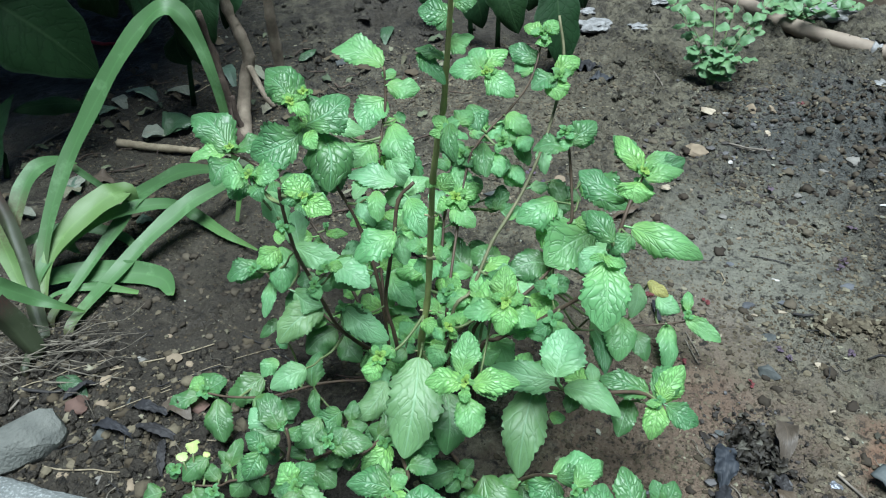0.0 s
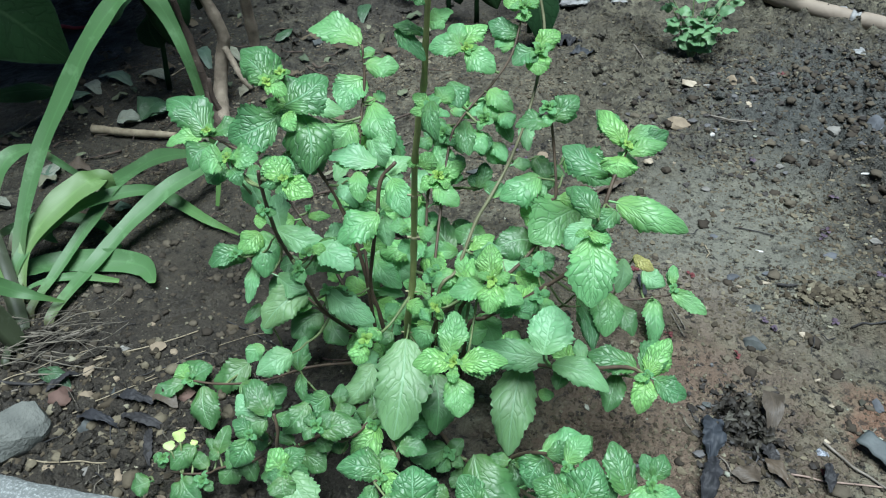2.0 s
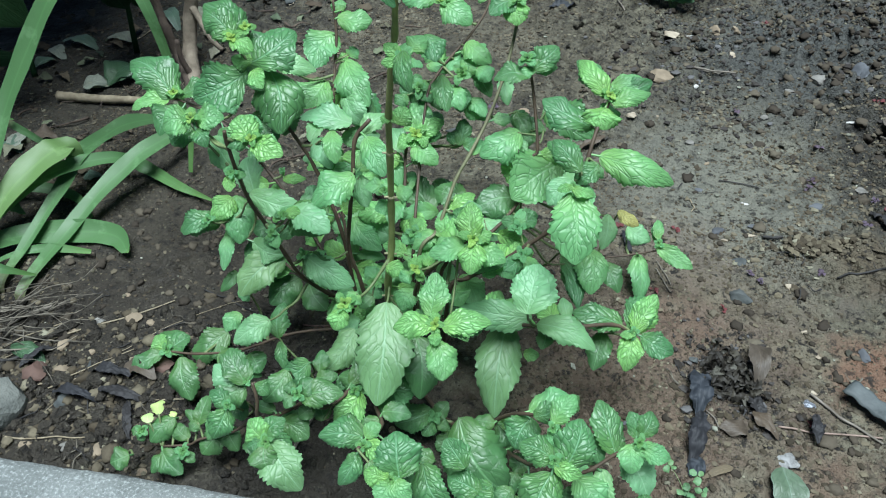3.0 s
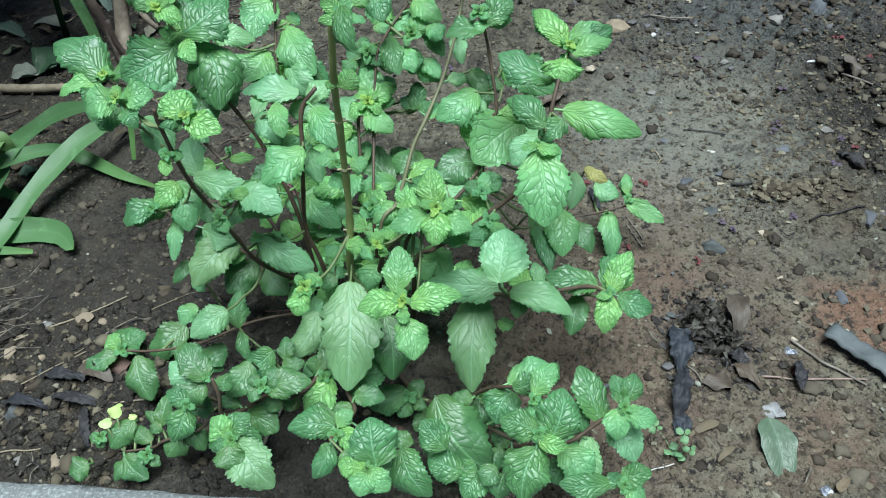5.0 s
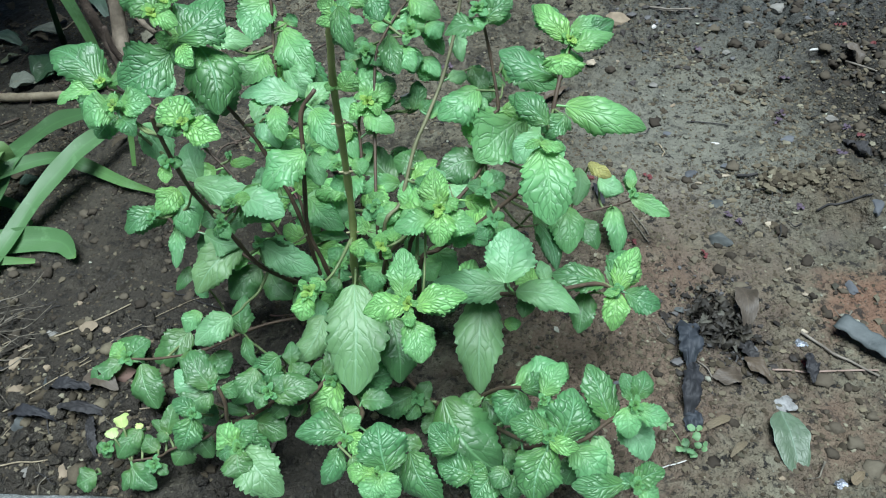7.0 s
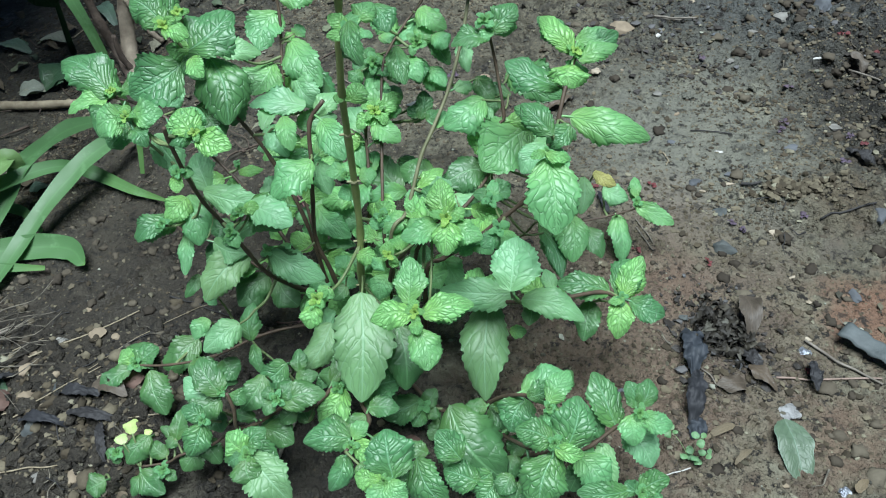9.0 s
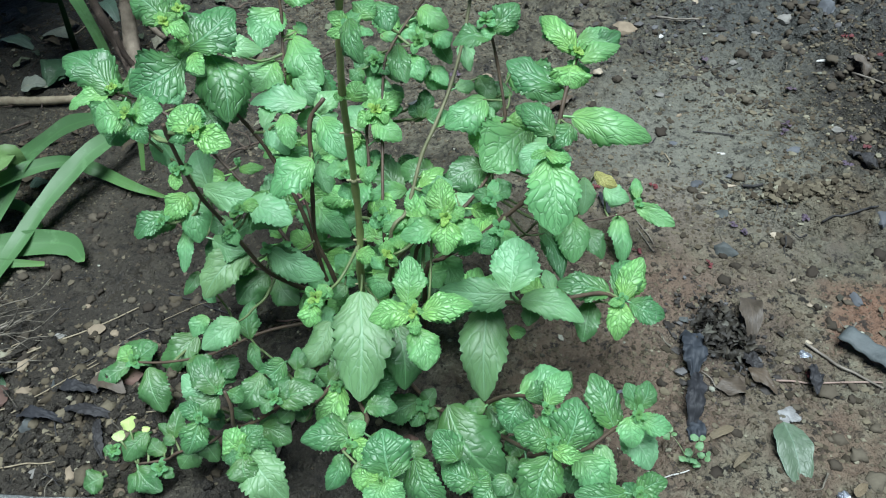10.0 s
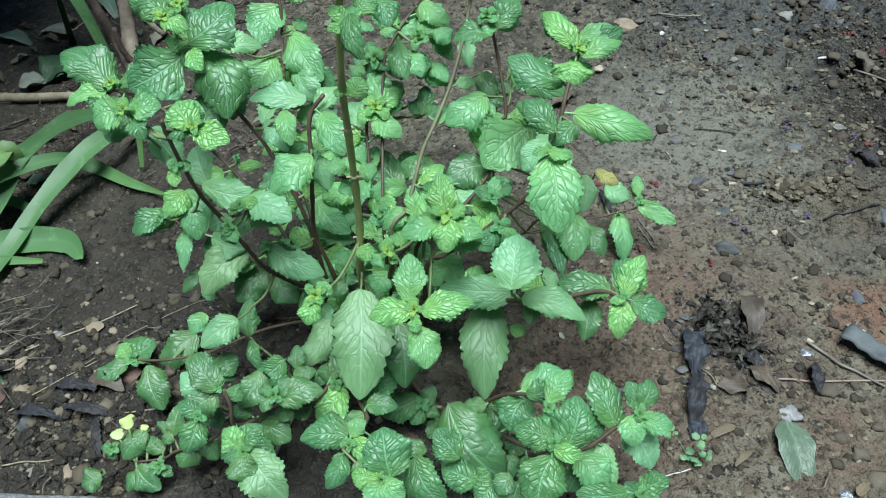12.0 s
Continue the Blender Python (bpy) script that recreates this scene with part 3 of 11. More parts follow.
def lump(seed, facets=12, dent=0.34, skin=0.07, square=1.0):
    """A stone's shape: a ball with flats knocked off and a rough skin."""
    rnd = np.random.RandomState(seed)
    v = np.sign(ICO3_V) * np.abs(ICO3_V) ** square
    for _ in range(facets):
        d = rnd.normal(size=3)
        d /= np.linalg.norm(d)
        cut = rnd.uniform(1 - dent * 1.6, 0.95)
        over = np.clip(v @ d - cut, 0, None)
        v -= np.outer(over * 0.92, d)
    v = v * (1 + skin * vnoise(v[:, :1] * 3 + seed, v[:, 1:2] * 3 + v[:, 2:] * 2, seed) + skin * vnoise(v[:, :1] * 8 + seed, v[:, 1:2] * 8 + v[:, 2:] * 5, seed + 1))
    return v


STONE_LABEL = {"CREAM": "small cream pebble lying on the soil", "WHITE": "small white chip of stone on the soil", "TAN": "small tan stone lying on the soil",
               "BROWN": "brown clod of earth lying on the soil", "GREY": "small grey stone lying on the soil", "SLATE": "small bluish grey stone on the soil",
               "DARK": "small dark grey stone on the soil", "RED": "small reddish brown stone on the soil"}


def pebble(x, y, w, d, tone):
    k = len(ORIGIN)
    rnd = random.Random(k)
    z = float(ground_z(x, y))
    h = min(w, d) * 0.6
    v = lump(k, skin=0.45 if tone == "BROWN" else 0.2, dent=0.45) * np.array((w / 2 * 1.08, d / 2 * 1.08, h / 2))
    a = rnd.uniform(-0.3, 0.3)
    c, s = math.cos(a), math.sin(a)
    v = np.stack((v[:, 0] * c - v[:, 1] * s + x, v[:, 0] * s + v[:, 1] * c + y, v[:, 2] + z + h * 0.12), 1)
    ob = part("pebble" if tone != "BROWN" else "clod", v.tolist(), ICO3_F, TONES[tone], at=(x, y, z), crease=42)
    return tagged(ob, STONE_LABEL[tone], "pebble" if tone != "BROWN" else "clod", "loose stones on the soil" if tone != "BROWN" else "clods on the soil")


def rock(x, y, w):
    v = lump(77, 6, 0.2, 0.07, 0.5)
    v[:, 1] *= 1 - 0.18 * v[:, 0]
    v = v * np.array((w * 0.60, w * 0.40, w * 0.34))
    a = 0.95
    c, s = math.cos(a), math.sin(a)
    z = float(ground_z(x, y))
    v = np.stack((v[:, 0] * c - v[:, 1] * s + x, (v[:, 0] * s + v[:, 1] * c) + y, v[:, 2] + z + w * 0.16), 1)
    m = plain("grey_rock", (0.062, 0.067, 0.06), (0.13, 0.136, 0.12), 45, 0.8, 0.9, 0.003)
    tagged(part("rock", v.tolist(), ICO3_F, m, at=(x, y, z), crease=20), "angular grey rock lying at the kerb", "rock")


TWIG_LABEL = {"dry_straw": "dry tan straw lying on the soil", "grey_straw": "dry grey stalk lying on the soil", "dark_twig": "dark rotten twig lying on the soil",
              "pinkish_twig": "thin pinkish twig lying on the soil", "red_stick": "short red plastic stick on the soil", "purple_twig": "thin purple runner lying on the soil", "pebble_white": "thin pale root lying on the soil"}


def twig(pts, r, material):
    rnd = random.Random(len(ORIGIN))
    r = r * 0.72 if r < 0.003 else r
    p = []
    span = math.hypot(pts[-1][0] - pts[0][0], pts[-1][1] - pts[0][1]) 
    span = span * (0.008 if span > 30 * r else 0.003)
    fine = [(a[0] + (b[0] - a[0]) * k / 3, a[1] + (b[1] - a[1]) * k / 3) for a, b in zip(pts[:-1], pts[1:]) for k in range(3)] + [pts[-1]]
    for x, y in fine:
        x, y = x + rnd.uniform(-span, span), y + rnd.uniform(-span, span)
        p.append((x, y, float(ground_z(x, y)) + r * 0.9 + 0.001))
    if r > 0.0011:
        n = len(p) - 1
        line = [p[0][2] + (p[-1][2] - p[0][2]) * i / n for i in range(n + 1)]
        up = sorted(p[i][2] - line[i] for i in range(n + 1))[-2]
        p = [(a[0], a[1], z + up) for a, z in zip(p, line)]
    v, f = tube(p, r, r * 0.75, 7, 0.12, 5, len(ORIGIN))
    ob = part("straw" if "straw" in material.name else "twig", v, f, material, at=p[0])
    return tagged(ob, TWIG_LABEL[material.name], "straw" if "straw" in material.name else "twig", "straws and twigs on the soil")


def slat(x, y, length, width, turn):
    """A thin rotten strip of wood, warped, with worn edges."""
    m = plain("slate_wood", (0.035, 0.042, 0.042), (0.085, 0.096, 0.095), 70, 0.6, 0.6, 0.001)
    nu, nv = 24, 6
    verts, faces = [], []
    c, sn_ = math.cos(radians(turn)), math.sin(radians(turn))
    for side in (1, -1):
        for i in range(nu + 1):
            for j in range(nv + 1):
                u, w = (i / nu - 0.5) * length, (j / nv - 0.5) * width * (1 + 0.1 * math.sin(i * 1.3))
                px, py = x + u * c - w * sn_, y + u * sn_ + w * c
                rim = 0.3 if j in (0, nv) or i in (0, nu) else 1
                verts.append((px, py, 0.0085 + 0.0022 * w / width + side * 0.0013 * rim + 0.0008 * math.sin(i * 0.5)))
    k = (nu + 1) * (nv + 1)
    for i in range(nu):
        for j in range(nv):
            q = i * (nv + 1) + j
            faces.append((q, q + nv + 1, q + nv + 2, q + 1))
            faces.append((k + q, k + q + 1, k + q + nv + 2, k + q + nv + 1))
    edge = [j for j in range(nv + 1)] + [i * (nv + 1) + nv for i in range(1, nu + 1)] + [nu * (nv + 1) + j for j in range(nv - 1, -1, -1)] + [i * (nv + 1) for i in range(nu - 1, 0, -1)]
    for a, b in zip(edge, edge[1:] + edge[:1]):
        faces.append((a, b, k + b, k + a))
    return tagged(part("wood_strip", verts, faces, m, at=(x, y, 0.006)), "dark slate-grey rotten strip of wood on soil", "wood")


def fallen_leaf(b, t, width, material, arch, label):
    k = len(ORIGIN)
    rnd = random.Random(k)
    zb = float(ground_z(*b)) + 0.004
    zt = float(ground_z(*t)) + 0.004
    dead = material in (CHAR, SLATELEAF)
    v, f, uv = blade((*b, zb), (*t, zt), width, rnd.uniform(-8, 8), arch, rnd.uniform(0.05, 0.45), k, 16 if dead else 10, 30 if dead else 20, Vector((0, 0, 1)), 0.16 if dead else 0.02, 0.015 + arch * 0.06, 0.45, 0.26 if dead or material is BROWNLEAF else 0.06, 0.78)
    # creases and torn, rolled edges
    c = np.array(v)
    crease = (0.42 if dead else 0.1) * width
    q = c[:, :2] / width
    c[:, 2] += crease * (np.abs(vnoise(q[:, 0] * 2.6, q[:, 1] * 2.6, k)) + 0.55 * vnoise(q[:, 0] * 6, q[:, 1] * 6, k + 1))
    c[:, 0] += crease * 0.5 * vnoise(q[:, 0] * 3, q[:, 1] * 3, k + 2)
    c[:, 1] += crease * 0.5 * vnoise(q[:, 0] * 3, q[:, 1] * 3, k + 3)
    v = c.tolist()
    ob = part("fallen_leaf", v, f, material, at=(*b, zb), uvs=uv)
    return tagged(ob, label, "leaf", "dead leaves on the soil")


def petal(x, y, size, material):
    """A fallen flower: a few crumpled petals."""
    k = len(ORIGIN)
    rnd = random.Random(k)
    z = float(ground_z(x, y)) + 0.002
    verts, faces, uvs = [], [], []
    for _ in range(4):
        a = rnd.uniform(0, 6.3)
        c = Vector((x + rnd.uniform(-0.4, 0.4) * size, y + rnd.uniform(-0.4, 0.4) * size, z))
        v, f, uv = blade(c, c + Vector((math.cos(a), math.sin(a), rnd.uniform(0, 0.4))) * size * 0.6, size * 0.4, rnd.uniform(-40, 40), 0.2, 0.4, rnd.random(), 4, 6, Vector((0, 0, 1)), 0, 0.05)
        n = len(verts)
        verts += v
        faces += [tuple(i + n for i in q) for q in f]
        uvs += uv
    ob = part("petal", verts, faces, material, at=(x, y, z), uvs=uvs)
    return tagged(ob, "wilted purple petals fallen on the soil" if material is PETAL else "wilted red petals fallen on the soil", "petal", "fallen petals")


def litter(x, y, size, material, label):
    """A crumpled scrap of film."""
    k = len(ORIGIN)
    rnd = np.random.RandomState(k)
    z = float(ground_z(x, y))
    v = ICO3_V * (1 + 0.9 * vnoise(ICO3_V[:, :1] * 2.2 + k, ICO3_V[:, 1:2] * 2.2 + ICO3_V[:, 2:], k) + 0.3 * vnoise(ICO3_V[:, :1] * 6 + k, ICO3_V[:, 1:2] * 6, k))
    v = v * np.array((size * 0.5, size * 0.42, size * 0.13))
    v = v + np.array((x, y, z + size * 0.09))
    ob = part("scrap", v.tolist(), ICO3_F, material, at=(x, y, z), smooth=False)
    return tagged(ob, label, "litter", "litter on the soil")


# ---- strap-leaved lily ----
lily = thing("lily_plant", (-0.385, 0.065, 0.0), "lily clump with long arching green strap leaves", "lily")


def strap(pts, material):
    """One long leaf: a shallow channel along its line, with width given at each point."""
    if pts[0][2] < 0.02:
        (x0, y0, z0, w0), (x1, y1, z1, w1) = pts[0], pts[1]
        pts = [(x0 - (x1 - x0) * 0.15, y0 - (y1 - y0) * 0.15, -0.014, w0 * 0.8)] + pts
    if pts[-1][3] > 0.005 and pts[-1][2] > 0:
        e, d = Vector(pts[-1][:3]), (Vector(pts[-1][:3]) - Vector(pts[-2][:3])).normalized()
        pts = pts + [(*(e + d * 0.005), pts[-1][3] * 0.6), (*(e + d * 0.008), 0.001)]
    c = curve_points([p[:3] for p in pts], 6)
    ws = np.interp(np.linspace(0, 1, len(c)), np.linspace(0, 1, len(pts)), [p[3] for p in pts])
    n = len(c)
    across = (-1, -0.6, -0.2, 0, 0.2, 0.6, 1)
    verts, faces, uvs = [], [], []
    for i, p in enumerate(c):
        d = (c[min(i + 1, n - 1)] - c[max(i - 1, 0)]).normalized()
        nrm = FACE - d * FACE.dot(d)
        if nrm.length < 0.2:
            nrm = Vector((0, -1, 0)) - d * -d.y
        nrm.normalize()
        x = d.cross(nrm)
        for u in across:
            lift = (0.22 if material is not STRAP_STALK else -0.8) * ws[i] * 0.5 * u * u
            verts.append(p + x * (u * ws[i] * 0.54) + nrm * (lift + 0.03 * ws[i] * math.sin(i * 0.7 + u * 2)))
            uvs.append((0.5 + u / 2, i / (n - 1)))
    k = len(across)
    for i in range(n - 1):
        for j in range(k - 1):
            q = i * k + j
            faces.append((q, q + 1, q + k + 1, q + k))
    return part("stalk" if material is STRAP_STALK else "leaf", verts, faces, material, lily, "pale folded leaf" if material is STRAP_PALE else "", at=pts[0][:3], uvs=uvs)


# ---- shrub and broad-leaved plant at the back ----
shrub = thing("shrub", (-0.33, 0.42, 0.0), "woody shrub with pale stems and dark broad leaves", "shrub")
arum = thing("broad_leaf_plant", (0.09, 0.98, 0.0), "low plant with dark glossy broad leaves", "plant")


def limb(pts, r0, r1, material):
    v, f = tube(pts, r0, r1, 10, 0.18, 6, len(ORIGIN))
    return part("branch", v, f, material, shrub, at=pts[0])


def broad_leaf(on, b, t, width, high=True):
    """A large leaf with a stalk to the foot of its plant."""
    k = len(ORIGIN)
    rnd = random.Random(k)
    v, f, uv = blade(b, t, width, rnd.uniform(-15, 15), 0.07, 0.12, k, 12, 26, Vector((0, -0.45, 0.89)), 0.0, 0.012, 0.42, 0.06, 0.8)
    bb = Vector(b)
    if on is shrub and high:
        foot = Vector((-0.36, 0.50, 0.46))
    else:
        foot = Vector((bb.x + rnd.uniform(-0.01, 0.01), bb.y + 0.015, 0.0))
    mid = bb * 0.6 + foot * 0.4 + Vector((0, 0.02, 0.02))
    sv, sf = tube((foot, mid, bb), 0.004, 0.002, 6, 0, 5)
    n = len(v)
    v += sv
    f += [tuple(i + n for i in q) for q in sf]
    uv += [(0.3, 0.5)] * len(sv)
    return part("leaf", v, f, BROAD, on, at=b, uvs=uv)


def shade_crown():
    """Added unseen leaves above the stems, placed to keep the ground behind in shade."""
    rnd = random.Random(12)
    for i in range(340):
        b = Vector((rnd.uniform(-1.2, -0.48), rnd.uniform(0.2, 1.05), rnd.uniform(0.58, 0.85)))
        a = rnd.uniform(0, 6.3)
        t = b + Vector((math.cos(a), math.sin(a), rnd.uniform(-0.35, 0.0))) * rnd.uniform(0.13, 0.2)
        broad_leaf(shrub, b, t, rnd.uniform(0.08, 0.12))


shade_crown()
# Unseen branches that carry the added leaves.
for pts in (((-0.36, 0.46, 0.30), (-0.37, 0.50, 0.46), (-0.5, 0.6, 0.62), (-0.7, 0.7, 0.75)), ((-0.37, 0.50, 0.46), (-0.42, 0.65, 0.62), (-0.45, 0.85, 0.78))):
    limb(pts, 0.009, 0.005, BARK)

# ---- weeds ----
WEED = leaf_material("weed_leaf", (0.11, 0.225, 0.105), (0.18, 0.3, 0.16), 0.5, 0.25, 5, 0.3)
WEED_STEM = plain("weed_stem", (0.12, 0.17, 0.08), (0.2, 0.26, 0.12), 100, 0.6, 0.3)


def weed(x, y, label, stalks, pairs, size, seed):
    """A small weed: thin stalks from one foot, each with pairs of oval leaves."""
    rnd = random.Random(seed)
    z = float(ground_z(x, y)) - 0.002
    w = thing("weed", (x, y, z), label, "weed")
    for dx, dy, h in stalks:
        a, m, e = Vector((x, y, z)), Vector((x + dx * 0.4, y + dy * 0.4, z + h * 0.6)), Vector((x + dx, y + dy, z + h))
        v, f = tube((a, m, e), size * 0.06, size * 0.035, 6, 0.1, 6)
        s = part("stem", v, f, WEED_STEM, w, at=a)
        line = curve_points((a, m, e), 12)
        for q in range(pairs):
            p = line[int((0.3 + 0.7 * q / max(1, pairs - 1)) * (len(line) - 1))]
            turn = rnd.uniform(0, 6.3)
            for side in range(2 if q < pairs - 1 else 3):
                ang = turn + side * math.pi * (1 if q < pairs - 1 else 0.67)
                L = size * rnd.uniform(0.75, 1.2)
                d = Vector((math.cos(ang), math.sin(ang), rnd.uniform(-0.2, 0.45))).normalized()
                v, f, uv = blade(p + d * L * 0.12, p + d * L * 1.1, L * rnd.uniform(0.6, 0.8), rnd.uniform(-35, 35), rnd.uniform(0.02, 0.12), 0.15, rnd.random(), 4, 10, Vector((0, -0.3, 0.95)), 0, 0.02)
                part("leaf", v, f, WEED, s, at=p, uvs=uv)
    return w


weed(0.286, 0.632, "leafy green weed with small oval leaves in soil",
     ((-0.06, 0.03, 0.11), (-0.02, 0.07, 0.16), (0.04, 0.09, 0.15), (0.06, 0.03, 0.10), (0.01, 0.0, 0.05), (0.1, 0.11, 0.12), (-0.09, 0.09, 0.12), (-0.03, 0.0, 0.055), (0.03, -0.01, 0.05)), 6, 0.0185, 3)
weed(0.44, 0.86, "leafy green weed beside the pipe",
     ((-0.05, -0.05, 0.06), (0.01, -0.07, 0.07), (0.06, -0.06, 0.06), (0.10, 0.0, 0.06), (-0.02, 0.03, 0.10), (-0.08, 0.02, 0.07)), 5, 0.021, 4)
weed(0.206, -0.092, "tiny pale seedling with round leaves in soil", ((-0.012, 0.012, 0.022), (0.004, 0.004, 0.026), (0.008, -0.003, 0.018)), 2, 0.0050, 5)

# ---- pipe and board at the back ----
M_PIPE = plain("buff_pipe", (0.15, 0.125, 0.095), (0.25, 0.21, 0.165), 25, 0.7, 0.4, 0.002)
pv, pf = tube(((0.20, 1.10, 0.012), (0.348, 0.95, 0.011), (0.433, 0.835, 0.012), (0.503, 0.775, 0.012), (0.572, 0.735, 0.012), (0.80, 0.62, 0.012)), 0.0125, 0.0125, 18, 0.0, 10)
pipe = tagged(part("pipe", pv, pf, M_PIPE, at=(0.5, 0.77, 0.012)), "buff plastic garden pipe lying on the soil", "pipe")
tv, tf = tube(((0.531, 0.7575, 0.012), (0.5365, 0.7545, 0.012), (0.542, 0.7515, 0.012)), 0.0145, 0.0143, 14, 0.0, 3, 6)
part("tape", tv, tf, LITTER, pipe, "scrap of white tape", at=(0.537, 0.7545, 0.012))
M_BOARD = plain("buff_block", (0.12, 0.095, 0.07), (0.22, 0.18, 0.135), 20, 0.85, 0.6, 0.003)
bb = bmesh.new()
bmesh.ops.create_cube(bb, size=1.0)
bmesh.ops.scale(bb, vec=(0.30, 0.11, 0.055), verts=bb.verts)
bmesh.ops.bevel(bb, geom=list(bb.edges), offset=0.004, segments=2, affect="EDGES")
bm_me = bpy.data.meshes.new("block")
bb.to_mesh(bm_me)
bb.free()
bm_me.materials.append(M_BOARD)
block = new("block", bm_me)
block.matrix_world = pose(0.675, 0.985, 0.028, 0, 0, 6)
tagged(block, "buff stone block lying on the soil", "block")

# ---- loose things on the soil ----

pebble(0.2750, 0.5655, 0.0247, 0.0337, 'CREAM')
pebble(0.2968, 0.5572, 0.0181, 0.0101, 'WHITE')
pebble(0.2497, 0.4674, 0.0362, 0.0260, 'TAN')
pebble(0.3349, 0.5755, 0.0252, 0.0230, 'TAN')
pebble(0.3600, 0.5691, 0.0143, 0.0196, 'TAN')
pebble(0.3441, 0.5115, 0.0096, 0.0130, 'CREAM')
pebble(0.2683, 0.3303, 0.0108, 0.0122, 'GREY')
pebble(0.3003, 0.3265, 0.0141, 0.0131, 'BROWN')
pebble(0.3070, 0.2279, 0.0111, 0.0051, 'WHITE')
pebble(0.3050, 0.1833, 0.0151, 0.0054, 'CREAM')
pebble(0.2888, 0.1493, 0.0145, 0.0129, 'DARK')
pebble(0.2795, 0.1030, 0.0194, 0.0204, 'DARK')
pebble(0.4260, 0.3887, 0.0156, 0.0084, 'WHITE')
pebble(0.4428, 0.3566, 0.0173, 0.0064, 'WHITE')
pebble(0.4342, 0.4488, 0.0224, 0.0242, 'GREY')
pebble(0.4677, 0.4415, 0.0240, 0.0346, 'SLATE')
pebble(0.4786, 0.4155, 0.0192, 0.0159, 'GREY')
pebble(0.3174, 0.0044, 0.0062, 0.0060, 'CREAM')
pebble(0.3291, 0.0396, 0.0064, 0.0069, 'CREAM')
pebble(0.3260, 0.0681, 0.0061, 0.0059, 'CREAM')
pebble(0.3430, 0.0792, 0.0052, 0.0055, 'TAN')
pebble(0.2632, -0.1107, 0.0050, 0.0045, 'TAN')
pebble(0.2666, 0.2511, 0.0094, 0.0073, 'SLATE')
pebble(0.2716, 0.3916, 0.0135, 0.0105, 'DARK')
pebble(0.2885, 0.4343, 0.0063, 0.0075, 'WHITE')
pebble(0.2388, 0.3733, 0.0059, 0.0068, 'CREAM')
pebble(0.2080, 0.3639, 0.0117, 0.0117, 'CREAM')
pebble(0.4192, 0.2486, 0.0163, 0.0175, 'GREY')
pebble(0.4062, 0.1112, 0.0143, 0.0227, 'SLATE')
pebble(0.3229, 0.1144, 0.0074, 0.0100, 'CREAM')
pebble(0.3094, 0.1963, 0.0113, 0.0069, 'SLATE')
pebble(0.2744, 0.1876, 0.0144, 0.0108, 'SLATE')
pebble(0.3713, 0.2232, 0.0179, 0.0119, 'SLATE')
pebble(0.3280, 0.0631, 0.0111, 0.0177, 'BROWN')
pebble(0.3645, 0.0431, 0.0101, 0.0142, 'SLATE')
pebble(0.2815, 0.2959, 0.0074, 0.0078, 'TAN')
pebble(0.3689, 0.3256, 0.0157, 0.0152, 'BROWN')
pebble(0.2788, 0.1755, 0.0055, 0.0060, 'CREAM')
pebble(0.3378, 0.2438, 0.0108, 0.0090, 'BROWN')
pebble(0.2292, 0.0290, 0.0084, 0.0084, 'DARK')
pebble(0.1691, -0.0347, 0.0103, 0.0121, 'SLATE')
pebble(0.2717, -0.0397, 0.0089, 0.0069, 'BROWN')
pebble(0.4025, 0.1463, 0.0125, 0.0097, 'BROWN')
pebble(0.3587, 0.3861, 0.0096, 0.0081, 'GREY')
pebble(0.3948, 0.4283, 0.0116, 0.0116, 'GREY')
pebble(0.3538, 0.4279, 0.0114, 0.0114, 'SLATE')
pebble(-0.3121, -0.0119, 0.0279, 0.0251, 'RED')
pebble(-0.2789, -0.0350, 0.0193, 0.0187, 'DARK')
pebble(-0.3038, 0.0156, 0.0124, 0.0121, 'TAN')
pebble(-0.2945, -0.0069, 0.0199, 0.0169, 'TAN')
pebble(-0.2628, -0.0531, 0.0230, 0.0181, 'BROWN')
pebble(-0.3019, -0.0452, 0.0216, 0.0190, 'BROWN')
pebble(-0.2533, 0.0465, 0.0179, 0.0132, 'TAN')
pebble(-0.2684, -0.0020, 0.0141, 0.0115, 'DARK')
pebble(-0.2560, -0.0830, 0.0122, 0.0128, 'GREY')
pebble(-0.2509, -0.0613, 0.0155, 0.0130, 'BROWN')
pebble(-0.2733, 0.0075, 0.0077, 0.0091, 'TAN')
pebble(-0.2842, 0.0436, 0.0125, 0.0136, 'GREY')
pebble(-0.2699, 0.0746, 0.0069, 0.0055, 'TAN')
pebble(-0.3247, 0.0194, 0.0345, 0.0165, 'BROWN')
pebble(-0.2901, -0.0582, 0.0181, 0.0136, 'BROWN')
pebble(-0.2292, -0.0812, 0.0150, 0.0113, 'TAN')
pebble(-0.1983, -0.0842, 0.0117, 0.0088, 'BROWN')
pebble(-0.2647, 0.0312, 0.0100, 0.0092, 'BROWN')
pebble(-0.3042, 0.0325, 0.0091, 0.0068, 'TAN')
pebble(-0.2368, 0.0419, 0.0110, 0.0091, 'TAN')
pebble(-0.3010, -0.0652, 0.0139, 0.0124, 'BROWN')
pebble(-0.2897, -0.0797, 0.0105, 0.0085, 'TAN')
pebble(-0.2200, 0.0048, 0.0159, 0.0147, 'BROWN')
pebble(-0.2045, -0.0066, 0.0208, 0.0179, 'RED')
pebble(-0.2633, -0.0287, 0.0128, 0.0099, 'BROWN')
pebble(-0.1393, -0.0975, 0.0130, 0.0095, 'BROWN')
pebble(-0.1906, -0.0957, 0.0108, 0.0080, 'TAN')
pebble(-0.1455, -0.0889, 0.0088, 0.0067, 'BROWN')
pebble(-0.1144, -0.0728, 0.0174, 0.0162, 'BROWN')
